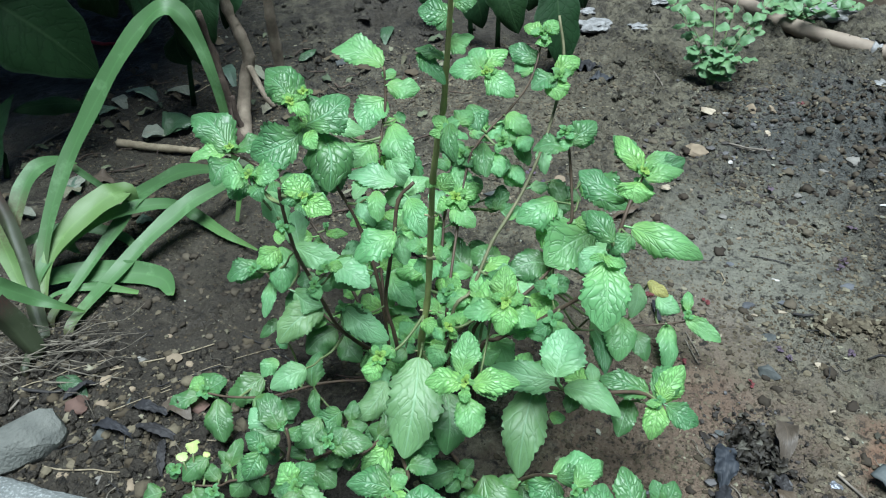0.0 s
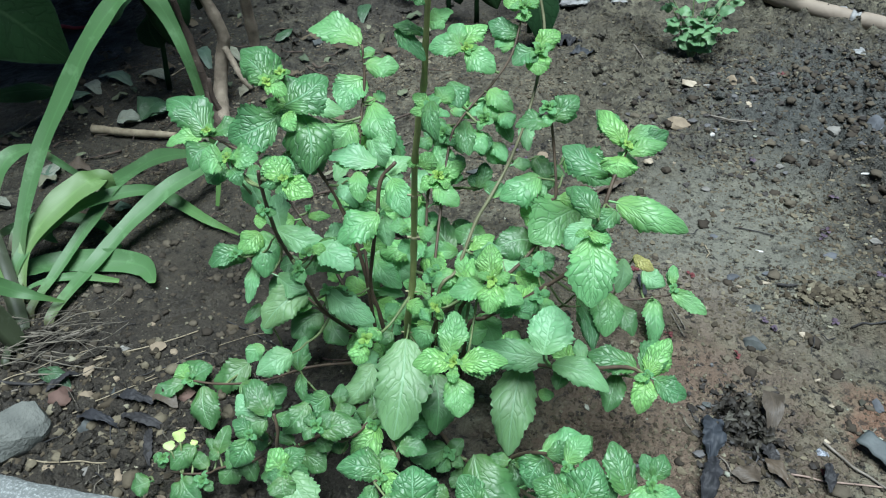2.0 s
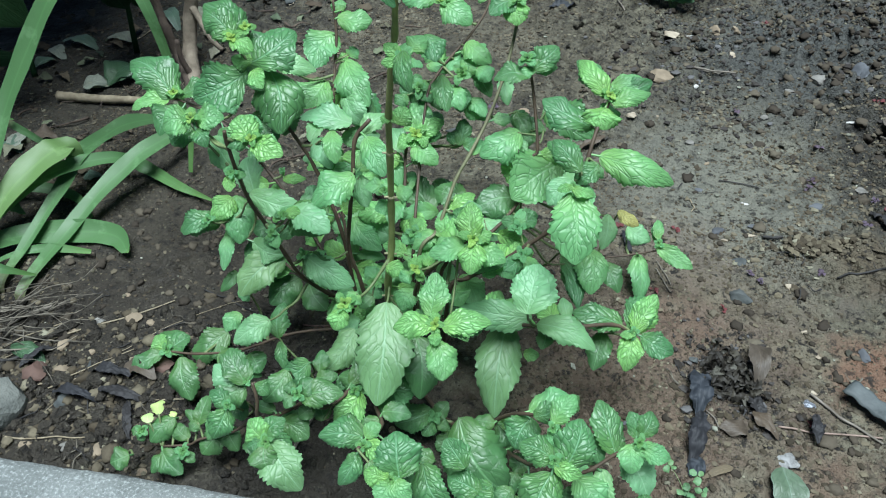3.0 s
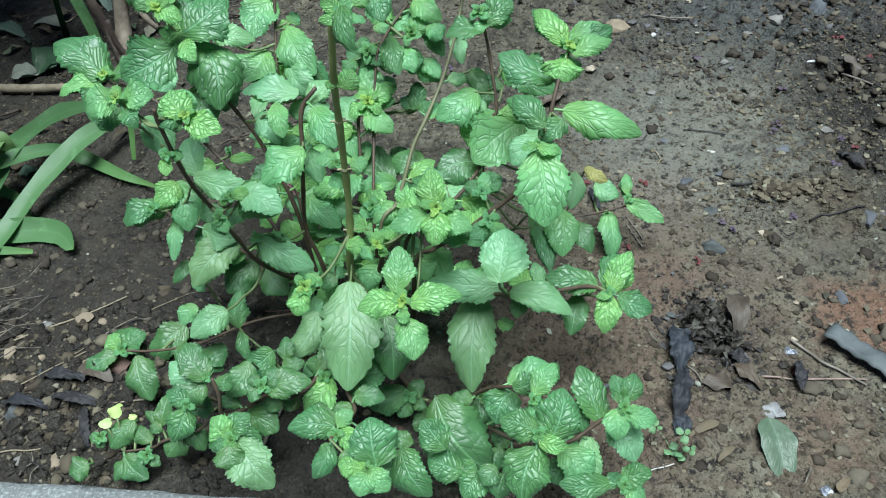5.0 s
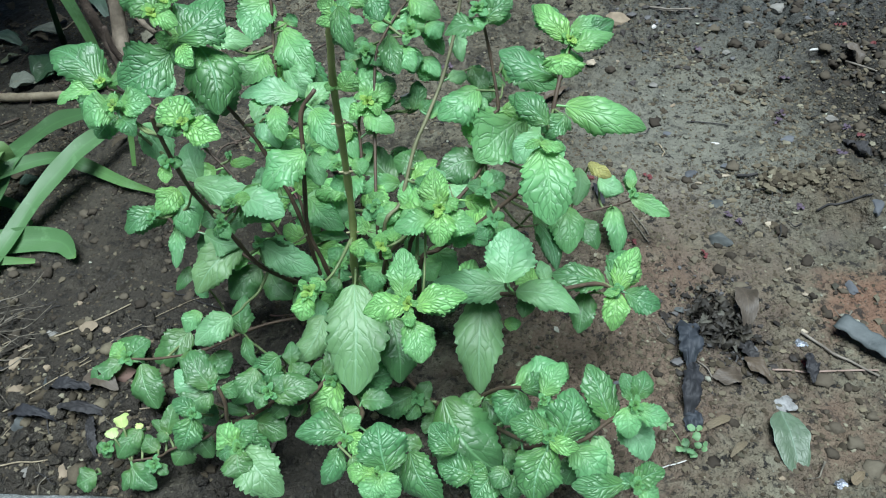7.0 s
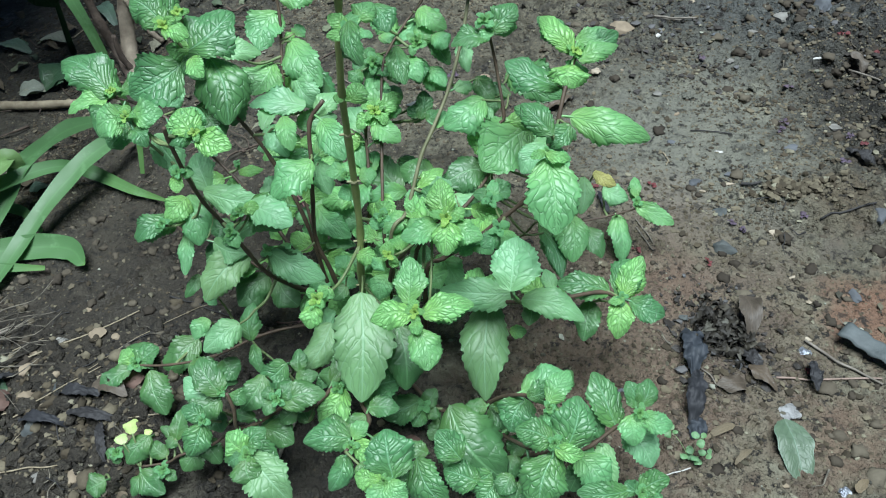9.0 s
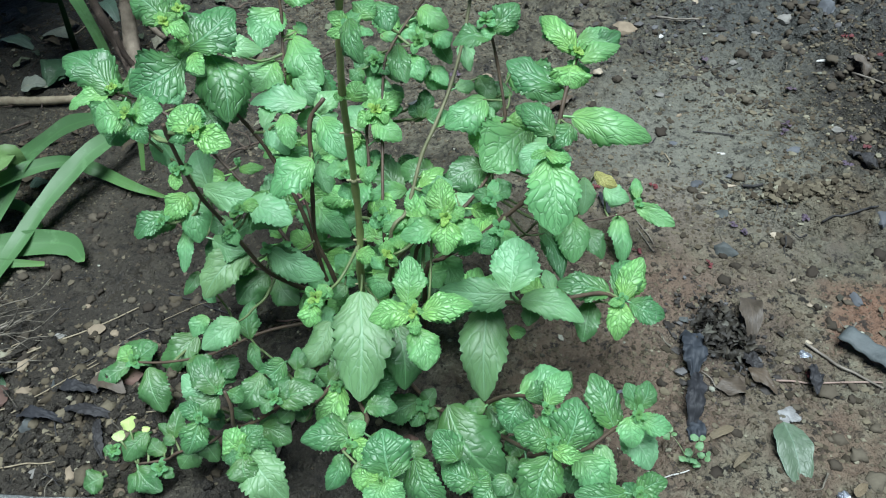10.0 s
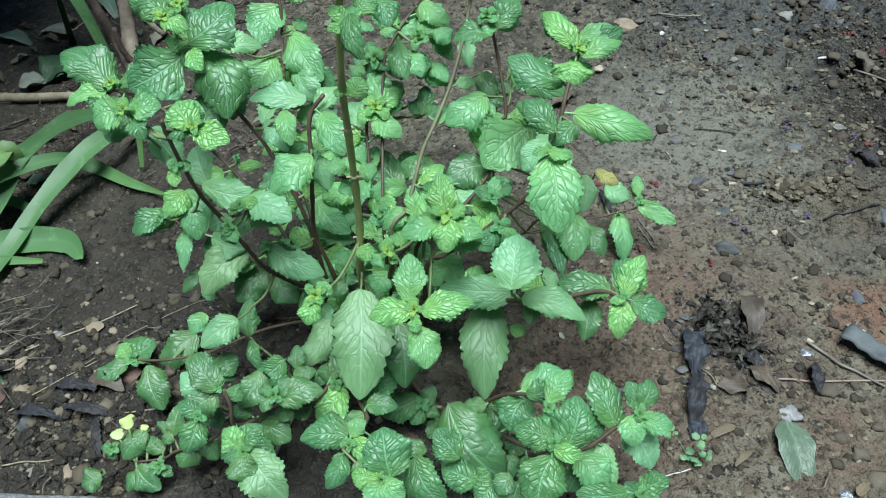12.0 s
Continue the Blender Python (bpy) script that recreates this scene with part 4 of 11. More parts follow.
pebble(-0.2719, -0.0528, 0.0218, 0.0196, 'BROWN')
pebble(-0.2793, -0.0663, 0.0168, 0.0149, 'BROWN')
pebble(0.0114, -0.0122, 0.0201, 0.0163, 'RED')
pebble(0.0196, -0.0671, 0.0165, 0.0106, 'RED')
pebble(-0.2609, 0.6478, 0.0199, 0.0228, 'DARK')
pebble(-0.2559, 0.6425, 0.0090, 0.0101, 'CREAM')
pebble(-0.2660, 0.8099, 0.0304, 0.0176, 'BROWN')
pebble(-0.1403, 0.7535, 0.0248, 0.0163, 'BROWN')
pebble(0.0848, 0.3764, 0.0164, 0.0193, 'TAN')
pebble(-0.0782, 0.4148, 0.0202, 0.0282, 'BROWN')
pebble(0.0099, 0.3321, 0.0224, 0.0150, 'DARK')
twig([(-0.6908, 0.6777), (-0.6663, 0.6736), (-0.6476, 0.6799)], 0.0032, REDSTICK)
twig([(-0.3799, -0.0081), (-0.3413, 0.0191), (-0.2996, 0.0472)], 0.0009, STRAW)
twig([(-0.3577, -0.0082), (-0.3281, 0.0156), (-0.3042, 0.0325)], 0.0009, STRAW)
twig([(-0.3621, 0.0300), (-0.3461, 0.0465), (-0.3207, 0.0587)], 0.0018, GREYSTRAW)
twig([(-0.3070, -0.0758), (-0.2756, -0.0745), (-0.2411, -0.0731)], 0.0010, STRAW)
twig([(-0.2967, -0.0293), (-0.2649, -0.0108), (-0.2294, 0.0048)], 0.0008, STRAW)
twig([(-0.3260, -0.0101), (-0.3362, 0.0078), (-0.3454, 0.0268)], 0.0011, GREYSTRAW)
twig([(-0.2062, -0.0389), (-0.1862, -0.0371), (-0.1665, -0.0349)], 0.0010, STRAW)
twig([(-0.3675, -0.0315), (-0.3671, -0.0191), (-0.3551, -0.0123)], 0.0017, GREYSTRAW)
twig([(-0.2681, -0.0107), (-0.2595, -0.0310), (-0.2502, -0.0524)], 0.0011, DARKTWIG)
twig([(-0.3748, -0.0074), (-0.3426, -0.0061), (-0.3150, 0.0121)], 0.0023, DARKTWIG)
twig([(-0.2901, -0.0582), (-0.2868, -0.0465), (-0.2846, -0.0387)], 0.0005, STRAW)
twig([(-0.2525, 0.0066), (-0.2259, 0.0298), (-0.1930, 0.0549), (-0.1558, 0.0727)], 0.0005, STRAW)
twig([(-0.2605, 0.0119), (-0.2296, 0.0260), (-0.1955, 0.0476)], 0.0008, DARKTWIG)
twig([(-0.3237, 0.0157), (-0.2885, 0.0365), (-0.2204, 0.0683)], 0.0011, STRAW)
twig([(-0.3050, -0.0272), (-0.2750, -0.0108), (-0.2364, 0.0112)], 0.0008, STRAW)
twig([(0.2818, -0.0293), (0.3174, -0.0315), (0.3536, -0.0348)], 0.0012, PINKTWIG)
twig([(0.3131, 0.0036), (0.3298, -0.0186), (0.3524, -0.0399)], 0.0016, GREYSTRAW)
slat(0.3575, -0.0165, 0.058, 0.014, -50)
twig([(0.1789, -0.0950), (0.1883, -0.1002), (0.2056, -0.0968)], 0.0008, WHITE)
twig([(0.4659, 0.3367), (0.4717, 0.3185), (0.4787, 0.2988)], 0.0017, GREYSTRAW)
twig([(0.2892, 0.2668), (0.3065, 0.2586), (0.3255, 0.2522)], 0.0009, DARKTWIG)
twig([(0.3626, 0.1201), (0.3840, 0.1211), (0.4060, 0.1241)], 0.0014, DARKTWIG)
twig([(0.2548, 0.2330), (0.2578, 0.2217), (0.2536, 0.2137)], 0.0009, STRAW)
twig([(0.2118, 0.1412), (0.2183, 0.1225), (0.2211, 0.1120)], 0.0008, GREYSTRAW)
twig([(0.2099, 0.1300), (0.2146, 0.1159), (0.2192, 0.1022)], 0.0010, GREYSTRAW)
twig([(0.3138, 0.1786), (0.3213, 0.1748), (0.3298, 0.1749)], 0.0022, DARKTWIG)
twig([(0.2094, 0.6606), (0.2162, 0.6382), (0.2206, 0.6214)], 0.0017, GREYSTRAW)
twig([(0.2903, 0.4816), (0.3136, 0.4777), (0.3441, 0.4786)], 0.0019, GREYSTRAW)
twig([(0.2922, 0.4875), (0.3175, 0.4811), (0.3410, 0.4830)], 0.0011, GREYSTRAW)
twig([(0.2029, 0.0390), (0.2000, 0.0307), (0.1964, 0.0226)], 0.0007, STRAW)
twig([(0.2312, -0.0184), (0.2349, -0.0284), (0.2366, -0.0380)], 0.0009, GREYSTRAW)
twig([(0.2153, 0.0243), (0.2158, 0.0160), (0.2183, 0.0079)], 0.0007, DARKTWIG)
twig([(-0.5911, 0.3630), (-0.5762, 0.4123), (-0.5631, 0.4555)], 0.0017, GREYSTRAW)
twig([(-0.4870, 0.3851), (-0.4387, 0.3839), (-0.3749, 0.3847)], 0.0060, STRAW)
twig([(-0.4573, 0.5289), (-0.4450, 0.5407), (-0.4338, 0.5597)], 0.0013, STRAW)
twig([(-0.1092, 0.0517), (-0.0888, 0.0435), (-0.0653, 0.0438)], 0.0010, PURPLETWIG)
twig([(-0.1128, 0.0322), (-0.0928, 0.0391), (-0.0724, 0.0442)], 0.0007, PURPLETWIG)
twig([(-0.1050, 0.2076), (-0.0878, 0.1783), (-0.0740, 0.1383)], 0.0012, PURPLETWIG)
twig([(-0.0676, 0.1352), (-0.0554, 0.1174), (-0.0456, 0.0965)], 0.0008, GREYSTRAW)
twig([(-0.0681, 0.1638), (-0.0547, 0.1409), (-0.0379, 0.1123)], 0.0008, GREYSTRAW)
twig([(-0.0995, 0.3760), (-0.0736, 0.3892), (-0.0581, 0.3810)], 0.0011, GREYSTRAW)
twig([(-0.1984, 0.0829), (-0.1720, 0.0719), (-0.1391, 0.0554)], 0.0011, DARKTWIG)
twig([(-0.0780, -0.0764), (-0.0730, -0.0611), (-0.0648, -0.0453)], 0.0021, GREYSTRAW)
fallen_leaf((0.2803, 0.0474), (0.2732, 0.0027), 0.0155, BROWNLEAF, 0.30, 'brown curled dead leaf on soil')
fallen_leaf((0.2758, -0.0648), (0.2750, -0.1149), 0.0228, FALLEN, 0.04, 'dull green fallen leaf with a grey bloom on soil')
fallen_leaf((0.2300, 0.0174), (0.2238, -0.0270), 0.0205, SLATELEAF, 0.22, 'dark slate-grey crumpled rotten leaf on soil')
fallen_leaf((0.2253, -0.0230), (0.2121, -0.0694), 0.0128, CHAR, 0.20, 'blackened curled dead leaf on soil')
fallen_leaf((0.2661, 0.0010), (0.2733, -0.0230), 0.0120, CHAR, 0.15, 'blackened curled dead leaf on soil')
fallen_leaf((0.2600, -0.0320), (0.2358, -0.0379), 0.0143, BROWNLEAF, 0.20, 'brown curled dead leaf on soil')
fallen_leaf((0.2196, -0.0601), (0.2113, -0.0763), 0.0120, SLATELEAF, 0.10, 'dark grey scrap of rotten leaf on soil')
fallen_leaf((0.2419, -0.0663), (0.2196, -0.0766), 0.0056, STRAWLEAF, 0.10, 'tan scrap of dry leaf on soil')
fallen_leaf((0.4166, 0.2121), (0.4352, 0.1862), 0.0109, CHAR, 0.10, 'blackened curled dead leaf on soil')
fallen_leaf((0.2659, -0.0177), (0.2794, -0.0400), 0.0109, BROWNLEAF, 0.20, 'brown curled dead leaf on soil')
fallen_leaf((0.3102, -0.0176), (0.3063, -0.0413), 0.0093, CHAR, 0.20, 'blackened curled dead leaf on soil')
fallen_leaf((0.2469, -0.0869), (0.2327, -0.0986), 0.0038, STRAWLEAF, 0.15, 'tan scrap of dry leaf on soil')
fallen_leaf((0.3053, -0.1175), (0.3153, -0.1094), 0.0052, STRAWLEAF, 0.05, 'tan scrap of dry leaf on soil')
fallen_leaf((-0.2494, -0.0308), (-0.1994, -0.0429), 0.0079, CHAR, 0.10, 'blackened curled dead leaf on soil')
fallen_leaf((-0.2206, -0.0398), (-0.2076, -0.0719), 0.0067, CHAR, 0.10, 'blackened curled dead leaf on soil')
fallen_leaf((-0.2897, -0.0324), (-0.2444, -0.0404), 0.0081, CHAR, 0.20, 'blackened curled dead leaf on soil')
fallen_leaf((-0.2253, -0.0173), (-0.2673, -0.0112), 0.0089, CHAR, 0.20, 'blackened curled dead leaf on soil')
fallen_leaf((-0.2355, -0.0067), (-0.2036, -0.0202), 0.0159, BROWNLEAF, 0.15, 'brown curled dead leaf on soil')
fallen_leaf((-0.3273, -0.0134), (-0.3099, 0.0128), 0.0079, CHAR, 0.15, 'blackened curled dead leaf on soil')
fallen_leaf((-0.4711, 0.4246), (-0.4371, 0.4168), 0.0233, GREYLEAF, 0.10, 'faded fallen leaf on soil')
fallen_leaf((-0.4164, 0.4568), (-0.4386, 0.4166), 0.0332, DARKGREEN, 0.10, 'dark green fallen leaf on soil')
fallen_leaf((-0.4556, 0.5291), (-0.4903, 0.5392), 0.0142, FALLEN, 0.10, 'dull green fallen leaf on soil')
fallen_leaf((-0.5008, 0.5240), (-0.5394, 0.5250), 0.0162, DARKGREEN, 0.10, 'dark green fallen leaf on soil')
fallen_leaf((-0.4894, 0.2732), (-0.4951, 0.3150), 0.0197, GREYLEAF, 0.15, 'faded fallen leaf on soil')
fallen_leaf((-0.5361, 0.2366), (-0.5108, 0.2288), 0.0107, GREYLEAF, 0.10, 'faded fallen leaf on soil')
fallen_leaf((-0.3253, 0.6508), (-0.3077, 0.6831), 0.0184, DARKGREEN, 0.10, 'dark green fallen leaf on soil')
fallen_leaf((-0.2126, 0.7915), (-0.2072, 0.7250), 0.0218, DARKGREEN, 0.10, 'dark green fallen leaf on soil')
fallen_leaf((-0.5489, 0.5285), (-0.4913, 0.5106), 0.0237, FALLEN, 0.15, 'dull green fallen leaf on soil')
fallen_leaf((-0.4874, 0.5353), (-0.4392, 0.5199), 0.0215, GREYLEAF, 0.15, 'faded fallen leaf on soil')
fallen_leaf((-0.4677, 0.4123), (-0.4398, 0.4215), 0.0294, GREYLEAF, 0.15, 'faded fallen leaf on soil')
fallen_leaf((-0.4383, 0.4217), (-0.4150, 0.4654), 0.0471, DARKGREEN, 0.15, 'dark green fallen leaf on soil')
fallen_leaf((-0.5535, 0.5037), (-0.5260, 0.4800), 0.0191, GREYLEAF, 0.15, 'faded fallen leaf on soil')
fallen_leaf((-0.5500, 0.4499), (-0.5309, 0.4729), 0.0204, FALLEN, 0.15, 'dull green fallen leaf on soil')
fallen_leaf((-0.4351, 0.6150), (-0.3949, 0.5597), 0.0203, FALLEN, 0.15, 'dull green fallen leaf on soil')
fallen_leaf((-0.3943, 0.6155), (-0.3551, 0.5822), 0.0157, GREYLEAF, 0.15, 'faded fallen leaf on soil')
fallen_leaf((-0.5312, 0.2318), (-0.5047, 0.2264), 0.0153, GREYLEAF, 0.15, 'faded fallen leaf on soil')
fallen_leaf((-0.5035, 0.2932), (-0.4778, 0.2749), 0.0214, FALLEN, 0.15, 'dull green fallen leaf on soil')
fallen_leaf((-0.4821, 0.3081), (-0.4501, 0.3047), 0.0234, BROWNLEAF, 0.15, 'brown curled dead leaf on soil')
fallen_leaf((-0.3861, 0.2350), (-0.3696, 0.2435), 0.0167, FALLEN, 0.15, 'dull green fallen leaf on soil')
fallen_leaf((-0.6004, 0.3485), (-0.5799, 0.3442), 0.0171, BROWNLEAF, 0.15, 'brown curled dead leaf on soil')
fallen_leaf((-0.3468, 0.0096), (-0.3108, -0.0048), 0.0151, DARKGREEN, 0.10, 'dark green fallen leaf on soil')
fallen_leaf((0.4679, 0.3470), (0.4743, 0.3253), 0.0125, BROWNLEAF, 0.15, 'brown curled dead leaf on soil')
fallen_leaf((0.1878, 0.1460), (0.1831, 0.1762), 0.0052, CHAR, 0.10, 'blackened curled dead leaf on soil')
fallen_leaf((0.1566, 0.6458), (0.1163, 0.6237), 0.0156, SLATELEAF, 0.10, 'dark grey scrap of rotten leaf on soil')
fallen_leaf((0.0993, 0.6615), (0.1323, 0.6800), 0.0262, CHAR, 0.10, 'blackened curled dead leaf on soil')
fallen_leaf((0.1764, 0.3288), (0.1450, 0.3089), 0.0106, BROWNLEAF, 0.10, 'brown curled dead leaf on soil')
petal(0.3972, 0.3152, 0.0079, PETAL)
petal(0.3786, 0.2637, 0.0075, PETAL)
petal(0.2942, 0.1289, 0.0063, PETAL)
petal(0.2998, 0.1195, 0.0063, PETAL)
petal(0.4011, 0.1800, 0.0070, PETAL)
petal(0.3508, 0.1272, 0.0065, PETAL)
petal(0.3291, 0.3899, 0.0082, PETAL)
petal(0.2633, 0.0861, 0.0060, RED_PETAL)
petal(0.2855, 0.0378, 0.0058, RED_PETAL)
petal(0.4731, 0.3825, 0.0086, RED_PETAL)
petal(0.4950, 0.3500, 0.0085, RED_PETAL)
petal(0.2060, 0.1019, 0.0060, RED_PETAL)
petal(0.1821, 0.1841, 0.0064, RED_PETAL)
petal(0.1856, 0.1722, 0.0064, PETAL)
petal(0.3078, -0.0248, 0.0055, RED_PETAL)
petal(0.4323, 0.2131, 0.0073, RED_PETAL)
petal(0.2325, 0.1859, 0.0065, RED_PETAL)
petal(0.4283, 0.2303, 0.0074, PETAL)
petal(0.3694, 0.2512, 0.0073, PETAL)
petal(0.4043, 0.5975, 0.0104, RED_PETAL)
petal(0.0522, 0.3821, 0.0083, PETAL)
petal(0.0670, 0.3600, 0.0081, PETAL)
petal(0.1472, 0.3360, 0.0075, RED_PETAL)
litter(0.2826, -0.0575, 0.0133, LITTER, 'crumpled scrap of white plastic film on soil')
litter(0.1212, 0.8200, 0.0552, LITTER, 'crumpled scrap of white plastic film on soil')
litter(0.1085, 0.8704, 0.0306, LITTER, 'crumpled scrap of white plastic film on soil')
litter(0.3098, -0.0065, 0.0085, FOIL, 'crumpled scrap of silvery foil on soil')
litter(0.2992, -0.1150, 0.0073, FOIL, 'crumpled scrap of silvery foil on soil')
litter(0.1936, 0.8181, 0.0296, LITTER, 'crumpled scrap of white plastic film on soil')
litter(0.2330, 0.9270, 0.0320, LITTER, 'crumpled scrap of white plastic film on soil')
litter(0.5223, 0.7755, 0.0263, LITTER, 'crumpled scrap of white plastic film on soil')
litter(0.4907, 0.8611, 0.0637, LITTER, 'crumpled scrap of white plastic film on soil')
litter(0.5131, 0.6420, 0.0222, LITTER, 'crumpled scrap of white plastic film on soil')
rock(-0.3300, -0.0611, 0.0504)
strap([(-0.4024, 0.0750, 0.0030, 0.0102), (-0.4178, 0.1079, 0.0161, 0.0116), (-0.4204, 0.1502, 0.0547, 0.0142), (-0.4097, 0.1960, 0.1003, 0.0181), (-0.3867, 0.2281, 0.1421, 0.0205), (-0.3579, 0.2533, 0.1854, 0.0214), (-0.3313, 0.2732, 0.2166, 0.0211), (-0.3083, 0.2817, 0.2322, 0.0196), (-0.2941, 0.2866, 0.2240, 0.0184), (-0.2811, 0.2830, 0.1993, 0.0125), (-0.2698, 0.2742, 0.1689, 0.0098), (-0.2643, 0.2702, 0.1331, 0.0085), (-0.2611, 0.2643, 0.0892, 0.0072), (-0.2632, 0.2619, 0.0395, 0.0066), (-0.2671, 0.2451, 0.0030, 0.0040)], STRAP)
strap([(-0.3662, 0.0706, 0.0030, 0.0098), (-0.3587, 0.1366, 0.0052, 0.0153), (-0.3395, 0.1817, 0.0195, 0.0167), (-0.3217, 0.2171, 0.0283, 0.0195), (-0.3067, 0.2447, 0.0325, 0.0198), (-0.2825, 0.2856, 0.0309, 0.0148)], STRAP)
strap([(-0.3904, 0.0751, 0.0030, 0.0082), (-0.3906, 0.1153, 0.0050, 0.0102), (-0.3811, 0.1628, 0.0189, 0.0130), (-0.3725, 0.1958, 0.0304, 0.0158), (-0.3672, 0.2235, 0.0407, 0.0187), (-0.3579, 0.2689, 0.0344, 0.0193), (-0.3462, 0.2999, 0.0278, 0.0212), (-0.3303, 0.3272, 0.0136, 0.0115)], STRAP)
strap([(-0.4205, 0.0980, 0.0094, 0.0090), (-0.4180, 0.1178, 0.0262, 0.0116), (-0.4088, 0.1444, 0.0355, 0.0155), (-0.3877, 0.1786, 0.0435, 0.0169), (-0.3615, 0.2109, 0.0383, 0.0145), (-0.3369, 0.2350, 0.0275, 0.0133), (-0.3195, 0.2497, 0.0041, 0.0136), (-0.2708, 0.2210, 0.0030, 0.0090), (-0.2262, 0.1994, 0.0030, 0.0021)], STRAP)
strap([(-0.4068, 0.0931, 0.0081, 0.0064), (-0.4146, 0.1239, 0.0288, 0.0116), (-0.4076, 0.1469, 0.0425, 0.0219), (-0.3920, 0.1769, 0.0553, 0.0285), (-0.3757, 0.2022, 0.0603, 0.0300), (-0.3710, 0.2171, 0.0554, 0.0198), (-0.3661, 0.2225, 0.0385, 0.0053)], STRAP_PALE)
strap([(-0.4173, 0.1000, 0.0081, 0.0077), (-0.4138, 0.1170, 0.0123, 0.0181), (-0.3940, 0.1414, 0.0030, 0.0211), (-0.3401, 0.1477, 0.0030, 0.0228), (-0.3074, 0.1423, 0.0030, 0.0202), (-0.2913, 0.1265, 0.0030, 0.0108)], STRAP)
strap([(-0.4049, 0.0943, 0.0072, 0.0038), (-0.3915, 0.1156, 0.0030, 0.0064), (-0.3644, 0.1226, 0.0030, 0.0092), (-0.3227, 0.1198, 0.0030, 0.0040)], STRAP)
strap([(-0.4543, 0.1353, 0.0484, 0.0145), (-0.4530, 0.1709, 0.0791, 0.0186), (-0.4457, 0.1958, 0.0921, 0.0200), (-0.4378, 0.2163, 0.0892, 0.0135), (-0.4327, 0.2285, 0.0789, 0.0055)], STRAP)
strap([(-0.4181, 0.0529, 0.0691, 0.0120), (-0.4073, 0.0553, 0.0592, 0.0155), (-0.3910, 0.0673, 0.0359, 0.0133), (-0.3751, 0.0720, 0.0247, 0.0073), (-0.3601, 0.0843, 0.0057, 0.0018)], STRAP)
strap([(-0.4720, 0.1556, 0.0950, 0.0105), (-0.4537, 0.1368, 0.0688, 0.0143), (-0.4368, 0.1157, 0.0444, 0.0155), (-0.4192, 0.0897, 0.0174, 0.0165), (-0.3913, 0.0536, 0.0030, 0.0149)], STRAP_STALK)
strap([(-0.3992, 0.0280, 0.0602, 0.0233), (-0.3897, 0.0298, 0.0350, 0.0236), (-0.3781, 0.0275, 0.0058, 0.0179)], STRAP_STALK)
strap([(-0.4407, 0.2331, 0.0739, 0.0069), (-0.4268, 0.2345, 0.0594, 0.0069), (-0.4065, 0.2359, 0.0391, 0.0055), (-0.3950, 0.2378, 0.0296, 0.0028)], STRAP)
strap([(-0.4600, 0.1288, 0.0673, 0.0117), (-0.4466, 0.1140, 0.0447, 0.0155), (-0.4347, 0.1013, 0.0275, 0.0116), (-0.4196, 0.0874, 0.0157, 0.0064)], STRAP_PALE)
strap([(-0.4367, 0.1311, 0.0240, 0.0066), (-0.4331, 0.1502, 0.0313, 0.0172), (-0.4237, 0.1628, 0.0259, 0.0200), (-0.4143, 0.1623, 0.0157, 0.0067)], STRAP)
strap([(-0.4656, 0.1378, 0.0267, 0.0067), (-0.4526, 0.1661, 0.0241, 0.0109), (-0.4332, 0.1959, 0.0182, 0.0124), (-0.3813, 0.2018, 0.0030, 0.0097), (-0.3441, 0.1680, 0.0030, 0.0041)], STRAP)
strap([(-0.3809, 0.0123, 0.0030, 0.0073), (-0.3937, 0.0456, 0.0032, 0.0098), (-0.4067, 0.0719, 0.0055, 0.0113)], STRAP_STALK)
limb([(-0.3256, 0.4222, -0.0040), (-0.3416, 0.4686, 0.0199), (-0.3390, 0.4894, 0.0554), (-0.3321, 0.4940, 0.0819), (-0.3373, 0.4934, 0.1117), (-0.3467, 0.4922, 0.1471), (-0.3467, 0.4848, 0.1889)], 0.0096, 0.0066, BARK)
limb([(-0.3309, 0.4887, 0.0701), (-0.3178, 0.4752, 0.0555), (-0.3045, 0.4613, 0.0412), (-0.2935, 0.4590, 0.0281)], 0.0044, 0.0031, BARK)
limb([(-0.3019, 0.5181, 0.0086), (-0.3008, 0.5157, 0.0486), (-0.2996, 0.5130, 0.0907), (-0.2982, 0.5082, 0.1314), (-0.2954, 0.5065, 0.1828)], 0.0080, 0.0063, BARK)
limb([(-0.3260, 0.4150, -0.0040), (-0.3530, 0.4601, 0.0153), (-0.3620, 0.4646, 0.0543), (-0.3668, 0.4690, 0.0919), (-0.3698, 0.4596, 0.1555)], 0.0072, 0.0039, BARK_DARK)
limb([(-0.3278, 0.4364, -0.0040), (-0.3386, 0.4355, 0.0257), (-0.3385, 0.4386, 0.0528)], 0.0040, 0.0027, BARK_DARK)
broad_leaf(shrub, (-0.5609, 0.3269, 0.2321), (-0.4567, 0.3591, 0.1144), 0.1052)
broad_leaf(shrub, (-0.3946, 0.4679, 0.2135), (-0.4455, 0.4263, 0.1273), 0.0690)
broad_leaf(shrub, (-0.3747, 0.4949, 0.1914), (-0.3837, 0.4460, 0.0895), 0.0657)
broad_leaf(shrub, (-0.5899, 0.2817, 0.0145), (-0.5958, 0.3667, 0.0818), 0.0274, False)
broad_leaf(shrub, (-0.5429, 0.4177, 0.0419), (-0.5945, 0.3557, 0.0611), 0.0287, False)
broad_leaf(shrub, (-0.5458, 0.4876, 0.1960), (-0.5090, 0.5101, 0.1224), 0.0674)
broad_leaf(shrub, (-0.3327, 0.5162, 0.1923), (-0.3605, 0.4963, 0.1171), 0.0391)
